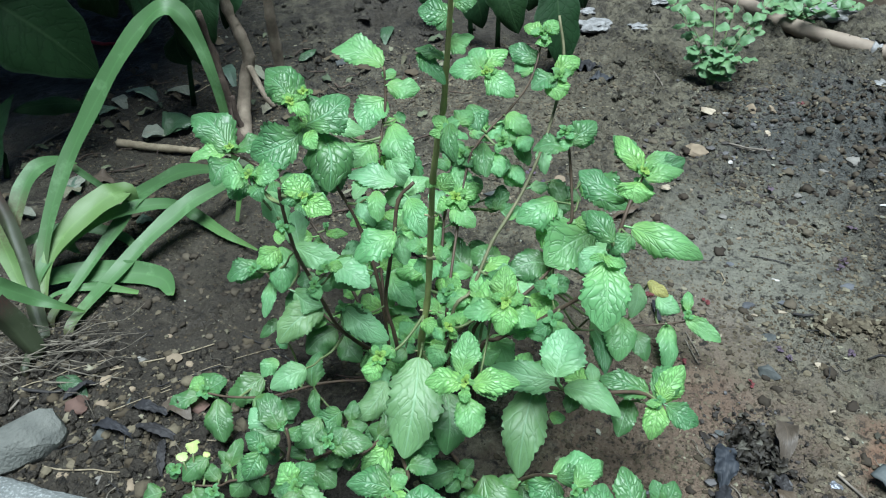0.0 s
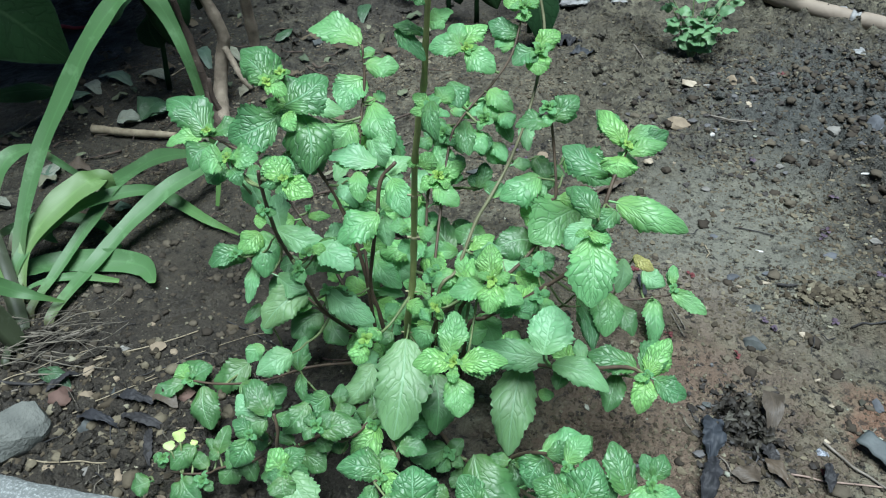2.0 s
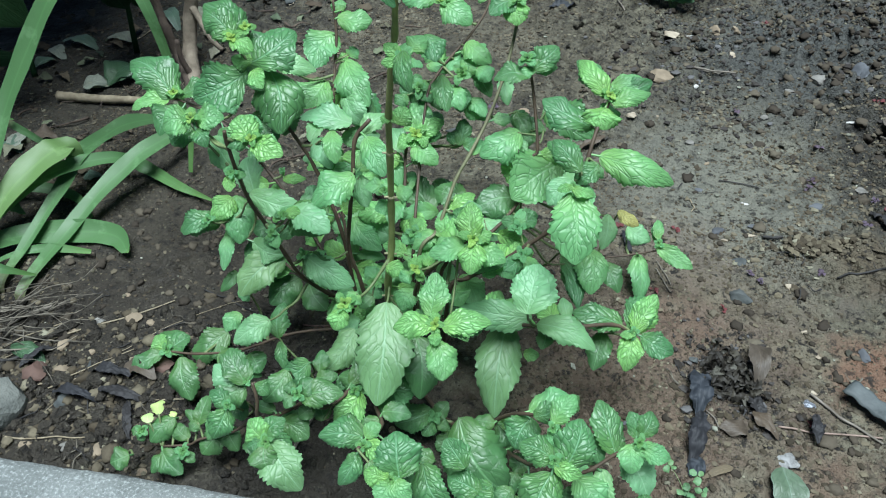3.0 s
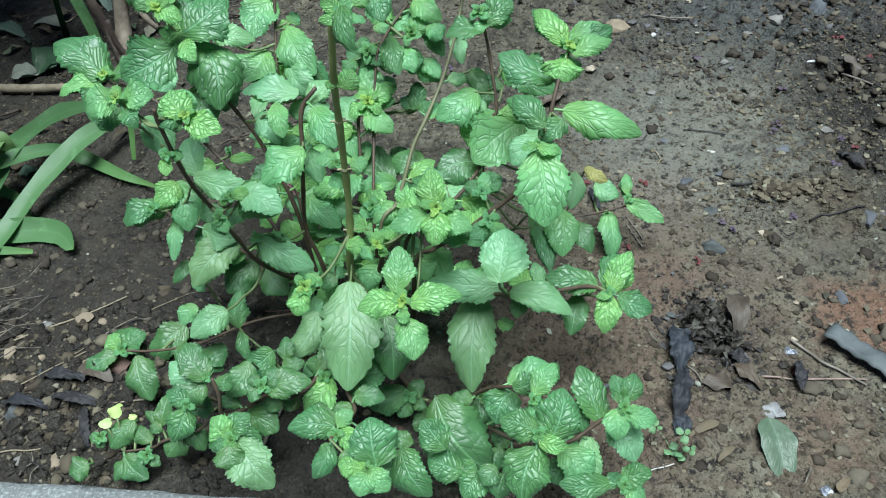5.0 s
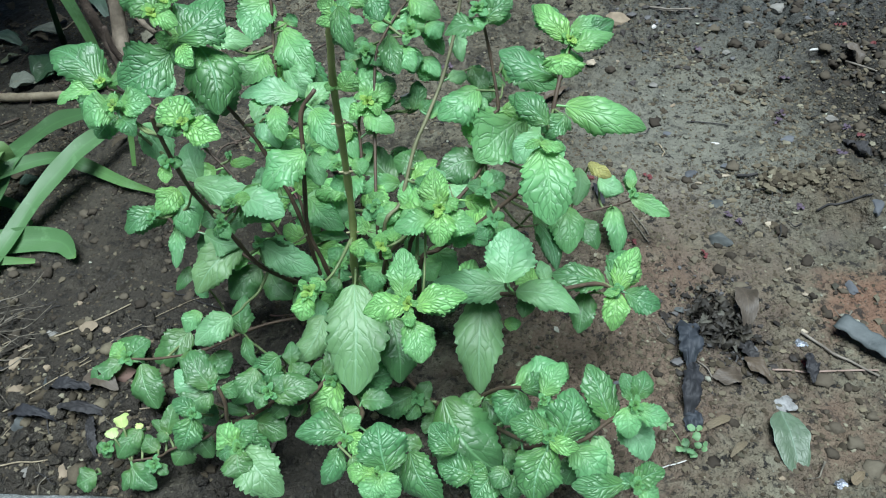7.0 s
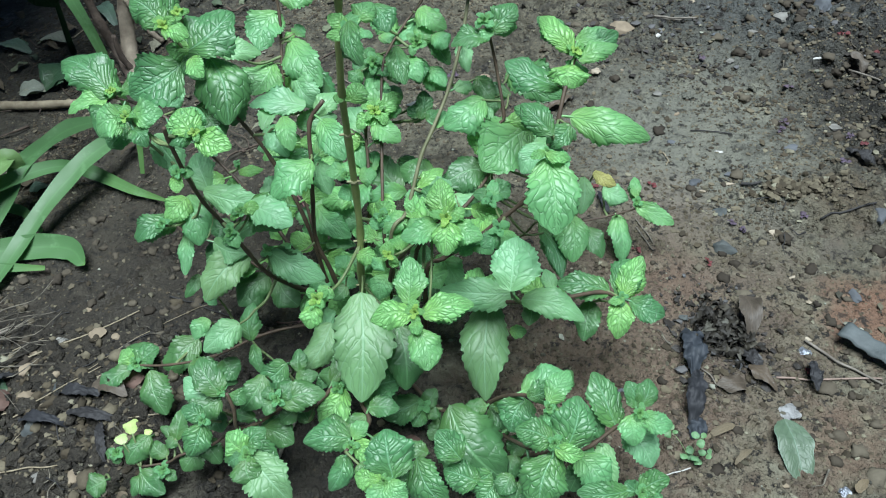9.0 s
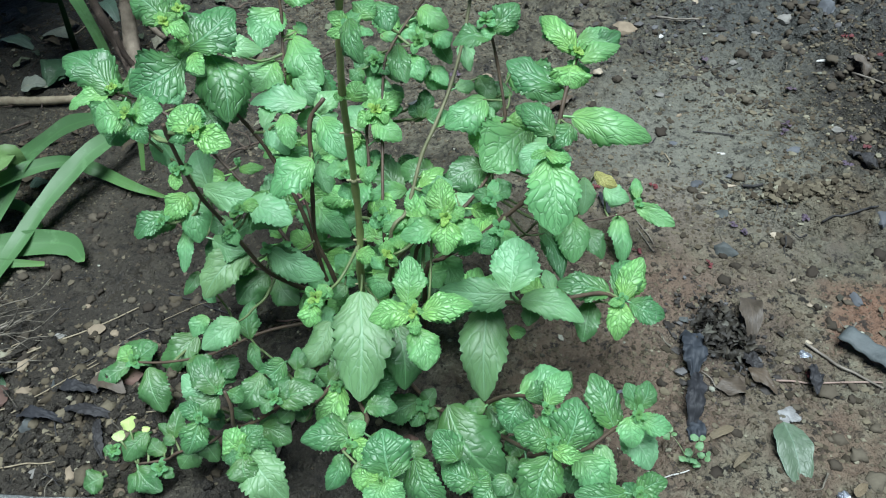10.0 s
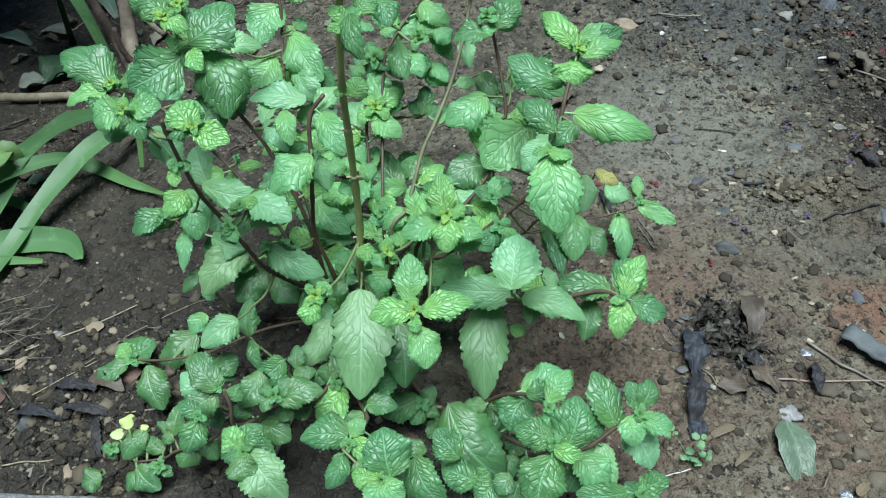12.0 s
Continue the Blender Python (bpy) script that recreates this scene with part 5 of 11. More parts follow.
broad_leaf(shrub, (-0.4229, 0.4847, 0.1133), (-0.4073, 0.4652, 0.0798), 0.0487, False)
broad_leaf(shrub, (-0.4227, 0.4507, 0.2119), (-0.4484, 0.4515, 0.1303), 0.0536)
broad_leaf(shrub, (-0.5431, 0.3100, 0.2560), (-0.5538, 0.3944, 0.1466), 0.0874)
broad_leaf(arum, (0.0598, 0.6919, 0.1282), (0.0823, 0.6261, 0.0217), 0.0652)
broad_leaf(arum, (-0.0268, 0.7175, 0.1248), (0.0100, 0.6889, 0.0439), 0.0582)
broad_leaf(arum, (-0.0802, 0.7423, 0.1230), (-0.0405, 0.7159, 0.0410), 0.0597)
broad_leaf(arum, (0.0360, 0.7718, 0.1163), (0.0193, 0.7484, 0.0551), 0.0552)
broad_leaf(arum, (0.0780, 0.7729, 0.1171), (0.1093, 0.7705, 0.0533), 0.0405)
broad_leaf(arum, (-0.1602, 0.7962, 0.1026), (-0.1320, 0.7775, 0.0378), 0.0575)


# shoot: main
shoot = stem([(-0.0195, 0.0297, 0.0115), (-0.0048, -0.0056, 0.1129), (0.0009, -0.0059, 0.1495), (0.0042, -0.0075, 0.1856), (0.0082, -0.0145, 0.2285), (0.0121, -0.0238, 0.2642), (0.0170, -0.0298, 0.2942), (0.0214, -0.0343, 0.3172), (0.0244, -0.0402, 0.3419), (0.0272, -0.0461, 0.3643), (0.0299, -0.0521, 0.3895)], 0.00247, 0.00114, M_STEM_GREEN)
knot(shoot, (0.0087, -0.0157, 0.2332), 0.0019, 0)
knot(shoot, (0.0050, -0.0089, 0.1944), 0.0019, 1)
knot(shoot, (-0.0001, -0.0059, 0.1427), 0.0019, 2)
knot(shoot, (-0.0078, 0.0016, 0.0922), 0.0019, 3)
leaf(shoot, (0.0230, -0.0404, 0.3044), (0.0172, -0.0368, 0.3079), 0.0057, 'mature', -21, 0.18, 0.04, (0.0194, -0.0322, 0.3067))
leaf(shoot, (0.0255, -0.0431, 0.3045), (0.0282, -0.0521, 0.2979), 0.0064, 'fresh', 23, 0.08, 0.06, (0.0196, -0.0324, 0.3077))
leaf(shoot, (0.0220, -0.0452, 0.3038), (0.0264, -0.0501, 0.2998), 0.0047, 'mature', 29, 0.14, 0.14, (0.0195, -0.0323, 0.3068))
leaf(shoot, (0.0251, -0.0495, 0.3073), (0.0307, -0.0380, 0.3150), 0.0084, 'fresh', -18, 0.21, 0.14, (0.0203, -0.0332, 0.3114))
tip(shoot, (0.0267, -0.0505, 0.3135), 0.0053, 'young')
side_stem(shoot, (0.0206, -0.0335, 0.3130), (0.0266, -0.0485, 0.3101))
tip(shoot, (-0.0004, -0.0016, 0.1931), 0.0062, 'young')
side_stem(shoot, (0.0046, -0.0081, 0.1895), (-0.0005, 0.0004, 0.1897))
tip(shoot, (0.0167, -0.0066, 0.1626), 0.0077, 'young')
side_stem(shoot, (0.0021, -0.0065, 0.1626), (0.0166, -0.0045, 0.1591))
tip(shoot, (-0.0224, -0.0523, 0.1427), 0.0100, 'sprout')
side_stem(shoot, (-0.0007, -0.0058, 0.1395), (-0.0225, -0.0502, 0.1392))
leaf(shoot, (0.0271, -0.0488, 0.3166), (0.0310, -0.0650, 0.3071), 0.0083, 'mature', 12, 0.11, 0.07, (0.0266, -0.0485, 0.3101))
leaf(shoot, (0.0250, -0.0477, 0.3123), (0.0172, -0.0412, 0.3163), 0.0061, 'young', -5, 0.08, 0.06, (0.0266, -0.0485, 0.3101))
leaf(shoot, (0.0272, -0.0494, 0.3105), (0.0170, -0.0496, 0.3107), 0.0052, 'young', -10, 0.05, 0.03, (0.0266, -0.0485, 0.3101))
leaf(shoot, (0.0284, -0.0486, 0.3112), (0.0359, -0.0507, 0.3098), 0.0042, 'fresh', -9, 0.10, 0.16, (0.0266, -0.0485, 0.3101))
leaf(shoot, (0.0310, -0.0452, 0.3143), (0.0359, -0.0375, 0.3186), 0.0098, 'fresh', 3, 0.07, 0.05, (0.0266, -0.0485, 0.3101))
leaf(shoot, (0.0159, -0.0265, 0.2608), (0.0210, -0.0182, 0.2655), 0.0110, 'young', 5, 0.08, 0.13, (0.0117, -0.0230, 0.2610))
leaf(shoot, (0.0133, -0.0249, 0.2625), (0.0078, -0.0242, 0.2631), 0.0044, 'young', 4, 0.06, 0.15, (0.0117, -0.0230, 0.2610))
leaf(shoot, (-0.0009, 0.0018, 0.1924), (-0.0125, 0.0023, 0.1929), 0.0092, 'fresh', -0, 0.08, 0.10, (-0.0005, 0.0004, 0.1897))
leaf(shoot, (0.0062, 0.0006, 0.1907), (0.0164, 0.0008, 0.1906), 0.0105, 'fresh', 2, 0.07, 0.04, (-0.0005, 0.0004, 0.1897))
leaf(shoot, (0.0022, 0.0007, 0.1813), (-0.0072, -0.0035, 0.1791), 0.0093, 'fresh', -8, 0.10, 0.03, (0.0033, -0.0071, 0.1758))
leaf(shoot, (0.0163, -0.0037, 0.1613), (0.0203, 0.0039, 0.1656), 0.0096, 'young', -10, 0.12, 0.12, (0.0166, -0.0045, 0.1591))
leaf(shoot, (0.0146, -0.0045, 0.1607), (0.0103, -0.0107, 0.1572), 0.0082, 'fresh', -10, 0.06, 0.15, (0.0166, -0.0045, 0.1591))
leaf(shoot, (-0.0240, -0.0553, 0.1414), (-0.0262, -0.0666, 0.1349), 0.0124, 'young', -11, 0.09, 0.05, (-0.0225, -0.0502, 0.1392))
side_stem(shoot, (-0.0043, -0.0056, 0.1162), (-0.0035, -0.0119, 0.1108))
leaf(shoot, (-0.0023, -0.0273, 0.1176), (-0.0038, -0.0833, 0.0850), 0.0355, 'dusty', -2, 0.06, 0.05, (-0.0035, -0.0119, 0.1108))
side_stem(shoot, (-0.0075, 0.0008, 0.0945), (0.0110, -0.0239, 0.0891))
leaf(shoot, (0.0178, -0.0374, 0.0954), (0.0229, -0.0714, 0.0756), 0.0267, 'deep', -4, 0.07, 0.16, (0.0110, -0.0239, 0.0891))
leaf(shoot, (-0.0018, -0.0152, 0.1409), (0.0086, -0.0202, 0.1378), 0.0104, 'young', 5, 0.07, 0.08, (-0.0007, -0.0058, 0.1395))
leaf(shoot, (-0.0151, -0.0451, 0.1449), (-0.0202, -0.0508, 0.1417), 0.0099, 'fresh', -3, 0.10, 0.03, (-0.0225, -0.0502, 0.1392))
leaf(shoot, (0.0263, -0.0397, 0.3683), (0.0122, -0.0387, 0.3693), 0.0124, 'mature', -7, 0.05, 0.08, (0.0272, -0.0461, 0.3643))
leaf(shoot, (0.0272, -0.0364, 0.3721), (0.0378, -0.0336, 0.3735), 0.0088, 'mature', 8, 0.10, 0.07, (0.0272, -0.0461, 0.3643))
leaf(shoot, (0.0264, -0.0402, 0.3677), (0.0221, -0.0464, 0.3642), 0.0088, 'mature', 13, 0.05, 0.09, (0.0272, -0.0461, 0.3643))
leaf(shoot, (0.0258, -0.0383, 0.3532), (0.0361, -0.0332, 0.3559), 0.0080, 'fresh', -11, 0.10, 0.03, (0.0254, -0.0423, 0.3500))
leaf(shoot, (0.0260, -0.0398, 0.3533), (0.0336, -0.0425, 0.3515), 0.0064, 'fresh', -4, 0.09, 0.07, (0.0257, -0.0429, 0.3521))
leaf(shoot, (0.0229, -0.0386, 0.3463), (0.0091, -0.0351, 0.3487), 0.0070, 'mature', 13, 0.08, 0.10, (0.0249, -0.0413, 0.3460))
leaf(shoot, (0.0100, -0.0329, 0.3460), (0.0241, -0.0454, 0.3383), 0.0083, 'mature', -7, 0.06, 0.10, (0.0239, -0.0391, 0.3374))

# shoot: left
shoot = stem([(-0.0334, 0.0259, -0.0060), (-0.0380, 0.0199, 0.0552), (-0.0556, 0.0085, 0.0845), (-0.0678, -0.0009, 0.1110), (-0.0728, -0.0075, 0.1398), (-0.0755, -0.0178, 0.1755), (-0.0777, -0.0261, 0.2019), (-0.0757, -0.0357, 0.2322), (-0.0745, -0.0395, 0.2559), (-0.0736, -0.0403, 0.2632)], 0.00159, 0.00106, M_STEM)
leaf(shoot, (-0.0990, -0.0200, 0.2556), (-0.0936, -0.0133, 0.2573), 0.0077, 'mature', 2, 0.10, 0.08, (-0.0747, -0.0388, 0.2512))
leaf(shoot, (-0.0666, -0.0310, 0.2565), (-0.0620, -0.0222, 0.2601), 0.0117, 'fresh', 20, 0.12, 0.10, (-0.0744, -0.0396, 0.2565))
leaf(shoot, (-0.0635, -0.0332, 0.2543), (-0.0465, -0.0365, 0.2474), 0.0108, 'fresh', -28, 0.20, 0.03, (-0.0746, -0.0392, 0.2539))
leaf(shoot, (-0.0693, -0.0312, 0.2544), (-0.0746, -0.0253, 0.2596), 0.0079, 'fresh', 0, 0.19, 0.04, (-0.0746, -0.0391, 0.2534))
leaf(shoot, (-0.0766, -0.0349, 0.2324), (-0.0715, -0.0366, 0.2299), 0.0052, 'mature', -2, 0.22, 0.17, (-0.0757, -0.0356, 0.2321))
leaf(shoot, (-0.0661, 0.0108, 0.1682), (-0.0459, -0.0008, 0.1538), 0.0234, 'mature', 31, 0.21, 0.13, (-0.0744, -0.0135, 0.1606))
leaf(shoot, (-0.0725, -0.0019, 0.1696), (-0.0602, 0.0063, 0.1701), 0.0072, 'fresh', 0, 0.10, 0.04, (-0.0748, -0.0150, 0.1656))
leaf(shoot, (-0.0723, -0.0214, 0.1715), (-0.0675, -0.0304, 0.1666), 0.0084, 'mature', -14, 0.18, 0.18, (-0.0753, -0.0170, 0.1725))
leaf(shoot, (-0.0483, 0.0061, 0.0770), (-0.0396, -0.0096, 0.0761), 0.0096, 'young', 3, 0.14, 0.15, (-0.0512, 0.0113, 0.0773))
leaf(shoot, (-0.0579, 0.0141, 0.0840), (-0.0681, 0.0379, 0.0823), 0.0155, 'fresh', -11, 0.11, 0.10, (-0.0555, 0.0086, 0.0844))
leaf(shoot, (-0.0422, 0.0242, 0.0536), (-0.0581, 0.0397, 0.0515), 0.0135, 'fresh', 19, 0.10, 0.17, (-0.0380, 0.0200, 0.0542))
tip(shoot, (-0.0980, -0.0259, 0.2607), 0.0064, 'sprout')
side_stem(shoot, (-0.0748, -0.0385, 0.2494), (-0.0981, -0.0239, 0.2572))
tip(shoot, (-0.0605, -0.0392, 0.2581), 0.0062, 'sprout')
side_stem(shoot, (-0.0743, -0.0397, 0.2579), (-0.0606, -0.0371, 0.2546))
tip(shoot, (-0.0763, -0.0413, 0.2359), 0.0049, 'young')
tip(shoot, (-0.0668, -0.0076, 0.1755), 0.0064, 'young')
side_stem(shoot, (-0.0750, -0.0159, 0.1690), (-0.0669, -0.0056, 0.1720))
tip(shoot, (-0.0685, -0.0282, 0.1782), 0.0061, 'young')
side_stem(shoot, (-0.0757, -0.0186, 0.1779), (-0.0686, -0.0262, 0.1747))
tip(shoot, (-0.0640, 0.0018, 0.1306), 0.0056, 'young')
side_stem(shoot, (-0.0705, -0.0045, 0.1267), (-0.0641, 0.0038, 0.1271))
leaf(shoot, (-0.1001, -0.0247, 0.2579), (-0.1142, -0.0280, 0.2563), 0.0175, 'fresh', -6, 0.12, 0.14, (-0.0981, -0.0239, 0.2572))
leaf(shoot, (-0.0958, -0.0237, 0.2586), (-0.0816, -0.0220, 0.2593), 0.0135, 'fresh', 5, 0.12, 0.10, (-0.0981, -0.0239, 0.2572))
leaf(shoot, (-0.0966, -0.0260, 0.2620), (-0.0989, -0.0212, 0.2648), 0.0050, 'young', 5, 0.06, 0.15, (-0.0981, -0.0239, 0.2572))
leaf(shoot, (-0.0961, -0.0278, 0.2547), (-0.0890, -0.0354, 0.2502), 0.0090, 'mature', -6, 0.12, 0.15, (-0.0981, -0.0239, 0.2572))
side_stem(shoot, (-0.0759, -0.0348, 0.2294), (-0.0957, -0.0181, 0.2357))
leaf(shoot, (-0.1043, -0.0157, 0.2473), (-0.1140, -0.0250, 0.2422), 0.0146, 'mature', -10, 0.07, 0.04, (-0.0957, -0.0181, 0.2357))
leaf(shoot, (-0.0617, -0.0374, 0.2558), (-0.0707, -0.0250, 0.2633), 0.0151, 'young', 3, 0.05, 0.06, (-0.0606, -0.0371, 0.2546))
leaf(shoot, (-0.0603, -0.0368, 0.2563), (-0.0442, -0.0441, 0.2517), 0.0132, 'young', -5, 0.04, 0.11, (-0.0606, -0.0371, 0.2546))
leaf(shoot, (-0.0631, -0.0380, 0.2554), (-0.0741, -0.0406, 0.2541), 0.0082, 'mature', -1, 0.06, 0.13, (-0.0606, -0.0371, 0.2546))
side_stem(shoot, (-0.0768, -0.0305, 0.2157), (-0.0910, -0.0114, 0.2232))
leaf(shoot, (-0.0976, -0.0075, 0.2358), (-0.0838, -0.0244, 0.2256), 0.0152, 'pale', 6, 0.07, 0.09, (-0.0910, -0.0114, 0.2232))
leaf(shoot, (-0.0782, -0.0402, 0.2332), (-0.0769, -0.0483, 0.2285), 0.0063, 'young', -2, 0.05, 0.11, (-0.0764, -0.0393, 0.2325))
leaf(shoot, (-0.0755, -0.0389, 0.2342), (-0.0693, -0.0399, 0.2335), 0.0040, 'fresh', 9, 0.06, 0.13, (-0.0764, -0.0393, 0.2325))
leaf(shoot, (-0.0775, -0.0385, 0.2347), (-0.0819, -0.0378, 0.2352), 0.0040, 'fresh', -6, 0.04, 0.09, (-0.0764, -0.0393, 0.2325))
leaf(shoot, (-0.0664, -0.0080, 0.1766), (-0.0556, -0.0072, 0.1769), 0.0080, 'young', -1, 0.06, 0.11, (-0.0669, -0.0056, 0.1720))
leaf(shoot, (-0.0692, -0.0058, 0.1734), (-0.0738, -0.0098, 0.1711), 0.0047, 'young', 7, 0.09, 0.10, (-0.0669, -0.0056, 0.1720))
leaf(shoot, (-0.0632, -0.0021, 0.1764), (-0.0375, -0.0143, 0.1688), 0.0196, 'pale', -13, 0.10, 0.10, (-0.0669, -0.0056, 0.1720))
leaf(shoot, (-0.0708, -0.0257, 0.1767), (-0.0647, -0.0337, 0.1719), 0.0078, 'fresh', -3, 0.11, 0.07, (-0.0686, -0.0262, 0.1747))
leaf(shoot, (-0.0733, -0.0120, 0.1704), (-0.0854, -0.0167, 0.1679), 0.0108, 'deep', -6, 0.11, 0.05, (-0.0750, -0.0159, 0.1690))
leaf(shoot, (-0.0632, 0.0030, 0.1276), (-0.0299, -0.0124, 0.1179), 0.0191, 'pale', 6, 0.10, 0.02, (-0.0641, 0.0038, 0.1271))
side_stem(shoot, (-0.0645, 0.0017, 0.1038), (-0.0794, -0.0179, 0.0936))
leaf(shoot, (-0.0856, -0.0314, 0.0979), (-0.1077, -0.0459, 0.0900), 0.0183, 'pale', -3, 0.06, 0.03, (-0.0794, -0.0179, 0.0936))

# shoot: left_low
shoot = stem([(-0.0370, 0.0251, -0.0060), (-0.0424, 0.0189, 0.0556), (-0.0682, 0.0193, 0.0777), (-0.0961, 0.0296, 0.0983), (-0.1146, 0.0349, 0.1092), (-0.1305, 0.0366, 0.1147), (-0.1373, 0.0398, 0.1219)], 0.00133, 0.00093, M_STEM)
leaf(shoot, (-0.1417, 0.0513, 0.1155), (-0.1667, 0.0349, 0.1180), 0.0172, 'mature', -8, 0.17, 0.07, (-0.1373, 0.0398, 0.1219))
leaf(shoot, (-0.1281, 0.0218, 0.0731), (-0.1200, 0.0118, 0.0677), 0.0089, 'fresh', 21, 0.10, 0.17, (-0.1064, 0.0325, 0.1044))
leaf(shoot, (-0.0658, 0.0060, 0.1250), (-0.0397, -0.0074, 0.1098), 0.0212, 'deep', 29, 0.13, 0.12, (-0.0846, 0.0254, 0.0898))
leaf(shoot, (-0.0811, 0.0293, 0.0919), (-0.0691, 0.0384, 0.0953), 0.0100, 'young', 0, 0.12, 0.09, (-0.0858, 0.0258, 0.0906))
leaf(shoot, (-0.1033, 0.0363, 0.1066), (-0.0850, 0.0489, 0.1112), 0.0154, 'pale', -18, 0.08, 0.15, (-0.1081, 0.0330, 0.1054))
leaf(shoot, (-0.0381, 0.0172, 0.0579), (-0.0205, 0.0117, 0.0616), 0.0113, 'young', 11, 0.08, 0.05, (-0.0437, 0.0189, 0.0567))
leaf(shoot, (-0.0420, 0.0131, 0.0563), (-0.0369, -0.0117, 0.0566), 0.0161, 'pale', -11, 0.10, 0.06, (-0.0432, 0.0189, 0.0563))
leaf(shoot, (-0.0601, 0.0201, 0.0649), (-0.0822, 0.0238, 0.0619), 0.0145, 'young', -8, 0.11, 0.12, (-0.0543, 0.0191, 0.0658))
leaf(shoot, (-0.0872, 0.0265, 0.0870), (-0.1130, 0.0371, 0.0841), 0.0157, 'fresh', 8, 0.09, 0.12, (-0.0816, 0.0243, 0.0876))
leaf(shoot, (-0.1141, 0.0339, 0.1096), (-0.0903, 0.0271, 0.1038), 0.0172, 'pale', 24, 0.11, 0.08, (-0.1197, 0.0354, 0.1110))
tip(shoot, (-0.1442, 0.0352, 0.1289), 0.0059, 'young')
side_stem(shoot, (-0.1373, 0.0398, 0.1219), (-0.1443, 0.0372, 0.1254))
side_stem(shoot, (-0.1189, 0.0354, 0.1107), (-0.1083, 0.0415, 0.1361))
leaf(shoot, (-0.1042, 0.0389, 0.1534), (-0.1147, 0.0616, 0.1669), 0.0194, 'pale', -7, 0.11, 0.13, (-0.1083, 0.0415, 0.1361))
side_stem(shoot, (-0.1373, 0.0398, 0.1219), (-0.1136, 0.0384, 0.1422))
leaf(shoot, (-0.1055, 0.0333, 0.1571), (-0.0685, 0.0252, 0.1515), 0.0184, 'pale', 14, 0.06, 0.04, (-0.1136, 0.0384, 0.1422))
side_stem(shoot, (-0.1373, 0.0398, 0.1219), (-0.1339, 0.0492, 0.1217))
leaf(shoot, (-0.1291, 0.0535, 0.1355), (-0.1422, 0.0392, 0.1275), 0.0180, 'young', -6, 0.05, 0.13, (-0.1339, 0.0492, 0.1217))
side_stem(shoot, (-0.1367, 0.0395, 0.1212), (-0.1332, 0.0536, 0.1207))
leaf(shoot, (-0.1295, 0.0602, 0.1321), (-0.1226, 0.0302, 0.1145), 0.0231, 'fresh', -6, 0.08, 0.07, (-0.1332, 0.0536, 0.1207))
leaf(shoot, (-0.1422, 0.0392, 0.1286), (-0.1624, 0.0274, 0.1222), 0.0156, 'mature', -4, 0.08, 0.09, (-0.1443, 0.0372, 0.1254))
leaf(shoot, (-0.0917, 0.0310, 0.0991), (-0.1193, 0.0039, 0.0840), 0.0255, 'dusty', -10, 0.10, 0.09, (-0.0936, 0.0287, 0.0964))
leaf(shoot, (-0.1082, 0.0417, 0.0990), (-0.1226, 0.0318, 0.0936), 0.0170, 'deep', 7, 0.06, 0.07, (-0.1028, 0.0315, 0.1023))
leaf(shoot, (-0.1363, 0.0458, 0.1104), (-0.1354, 0.0188, 0.0947), 0.0105, 'fresh', 4, 0.05, 0.12, (-0.1305, 0.0366, 0.1147))
leaf(shoot, (-0.0713, 0.0180, 0.0832), (-0.0567, 0.0018, 0.0734), 0.0184, 'deep', -5, 0.11, 0.09, (-0.0733, 0.0212, 0.0814))

# shoot: upper_left
shoot = stem([(-0.0334, 0.0286, -0.0060), (-0.0380, 0.0232, 0.0649), (-0.0445, 0.0341, 0.1273), (-0.0595, 0.0488, 0.1686), (-0.0707, 0.0530, 0.1928), (-0.0802, 0.0521, 0.2145), (-0.0898, 0.0548, 0.2398), (-0.0930, 0.0569, 0.2494)], 0.00146, 0.00099, M_STEM)
leaf(shoot, (-0.1015, 0.0773, 0.2495), (-0.1262, 0.0909, 0.2692), 0.0230, 'mature', 5, 0.16, 0.10, (-0.0930, 0.0569, 0.2494))
leaf(shoot, (-0.0922, 0.0528, 0.2462), (-0.0823, 0.0433, 0.2366), 0.0114, 'mature', 11, 0.15, 0.03, (-0.0917, 0.0561, 0.2456))
leaf(shoot, (-0.0613, 0.0559, 0.1778), (-0.0550, 0.0710, 0.1783), 0.0086, 'fresh', 16, 0.06, 0.09, (-0.0637, 0.0504, 0.1776))
leaf(shoot, (-0.0412, 0.0190, 0.0622), (-0.0546, 0.0014, 0.0693), 0.0136, 'young', 4, 0.08, 0.20, (-0.0378, 0.0235, 0.0604))
leaf(shoot, (-0.0438, 0.0417, 0.1369), (-0.0255, 0.0590, 0.1352), 0.0163, 'young', 13, 0.07, 0.05, (-0.0481, 0.0376, 0.1373))
leaf(shoot, (-0.0531, 0.0389, 0.1352), (-0.0750, 0.0464, 0.1344), 0.0135, 'mature', -11, 0.09, 0.08, (-0.0474, 0.0369, 0.1354))
leaf(shoot, (-0.0541, 0.0493, 0.1688), (-0.0284, 0.0507, 0.1641), 0.0152, 'mature', 5, 0.12, 0.18, (-0.0600, 0.0490, 0.1699))
leaf(shoot, (-0.0823, 0.0589, 0.2230), (-0.0775, 0.0813, 0.2225), 0.0121, 'fresh', -12, 0.09, 0.05, (-0.0835, 0.0530, 0.2231))
leaf(shoot, (-0.0854, 0.0558, 0.2154), (-0.1005, 0.0669, 0.2153), 0.0127, 'fresh', -14, 0.08, 0.08, (-0.0806, 0.0522, 0.2155))
leaf(shoot, (-0.0756, 0.0577, 0.1992), (-0.0839, 0.0716, 0.2045), 0.0091, 'fresh', 22, 0.09, 0.11, (-0.0727, 0.0528, 0.1973))
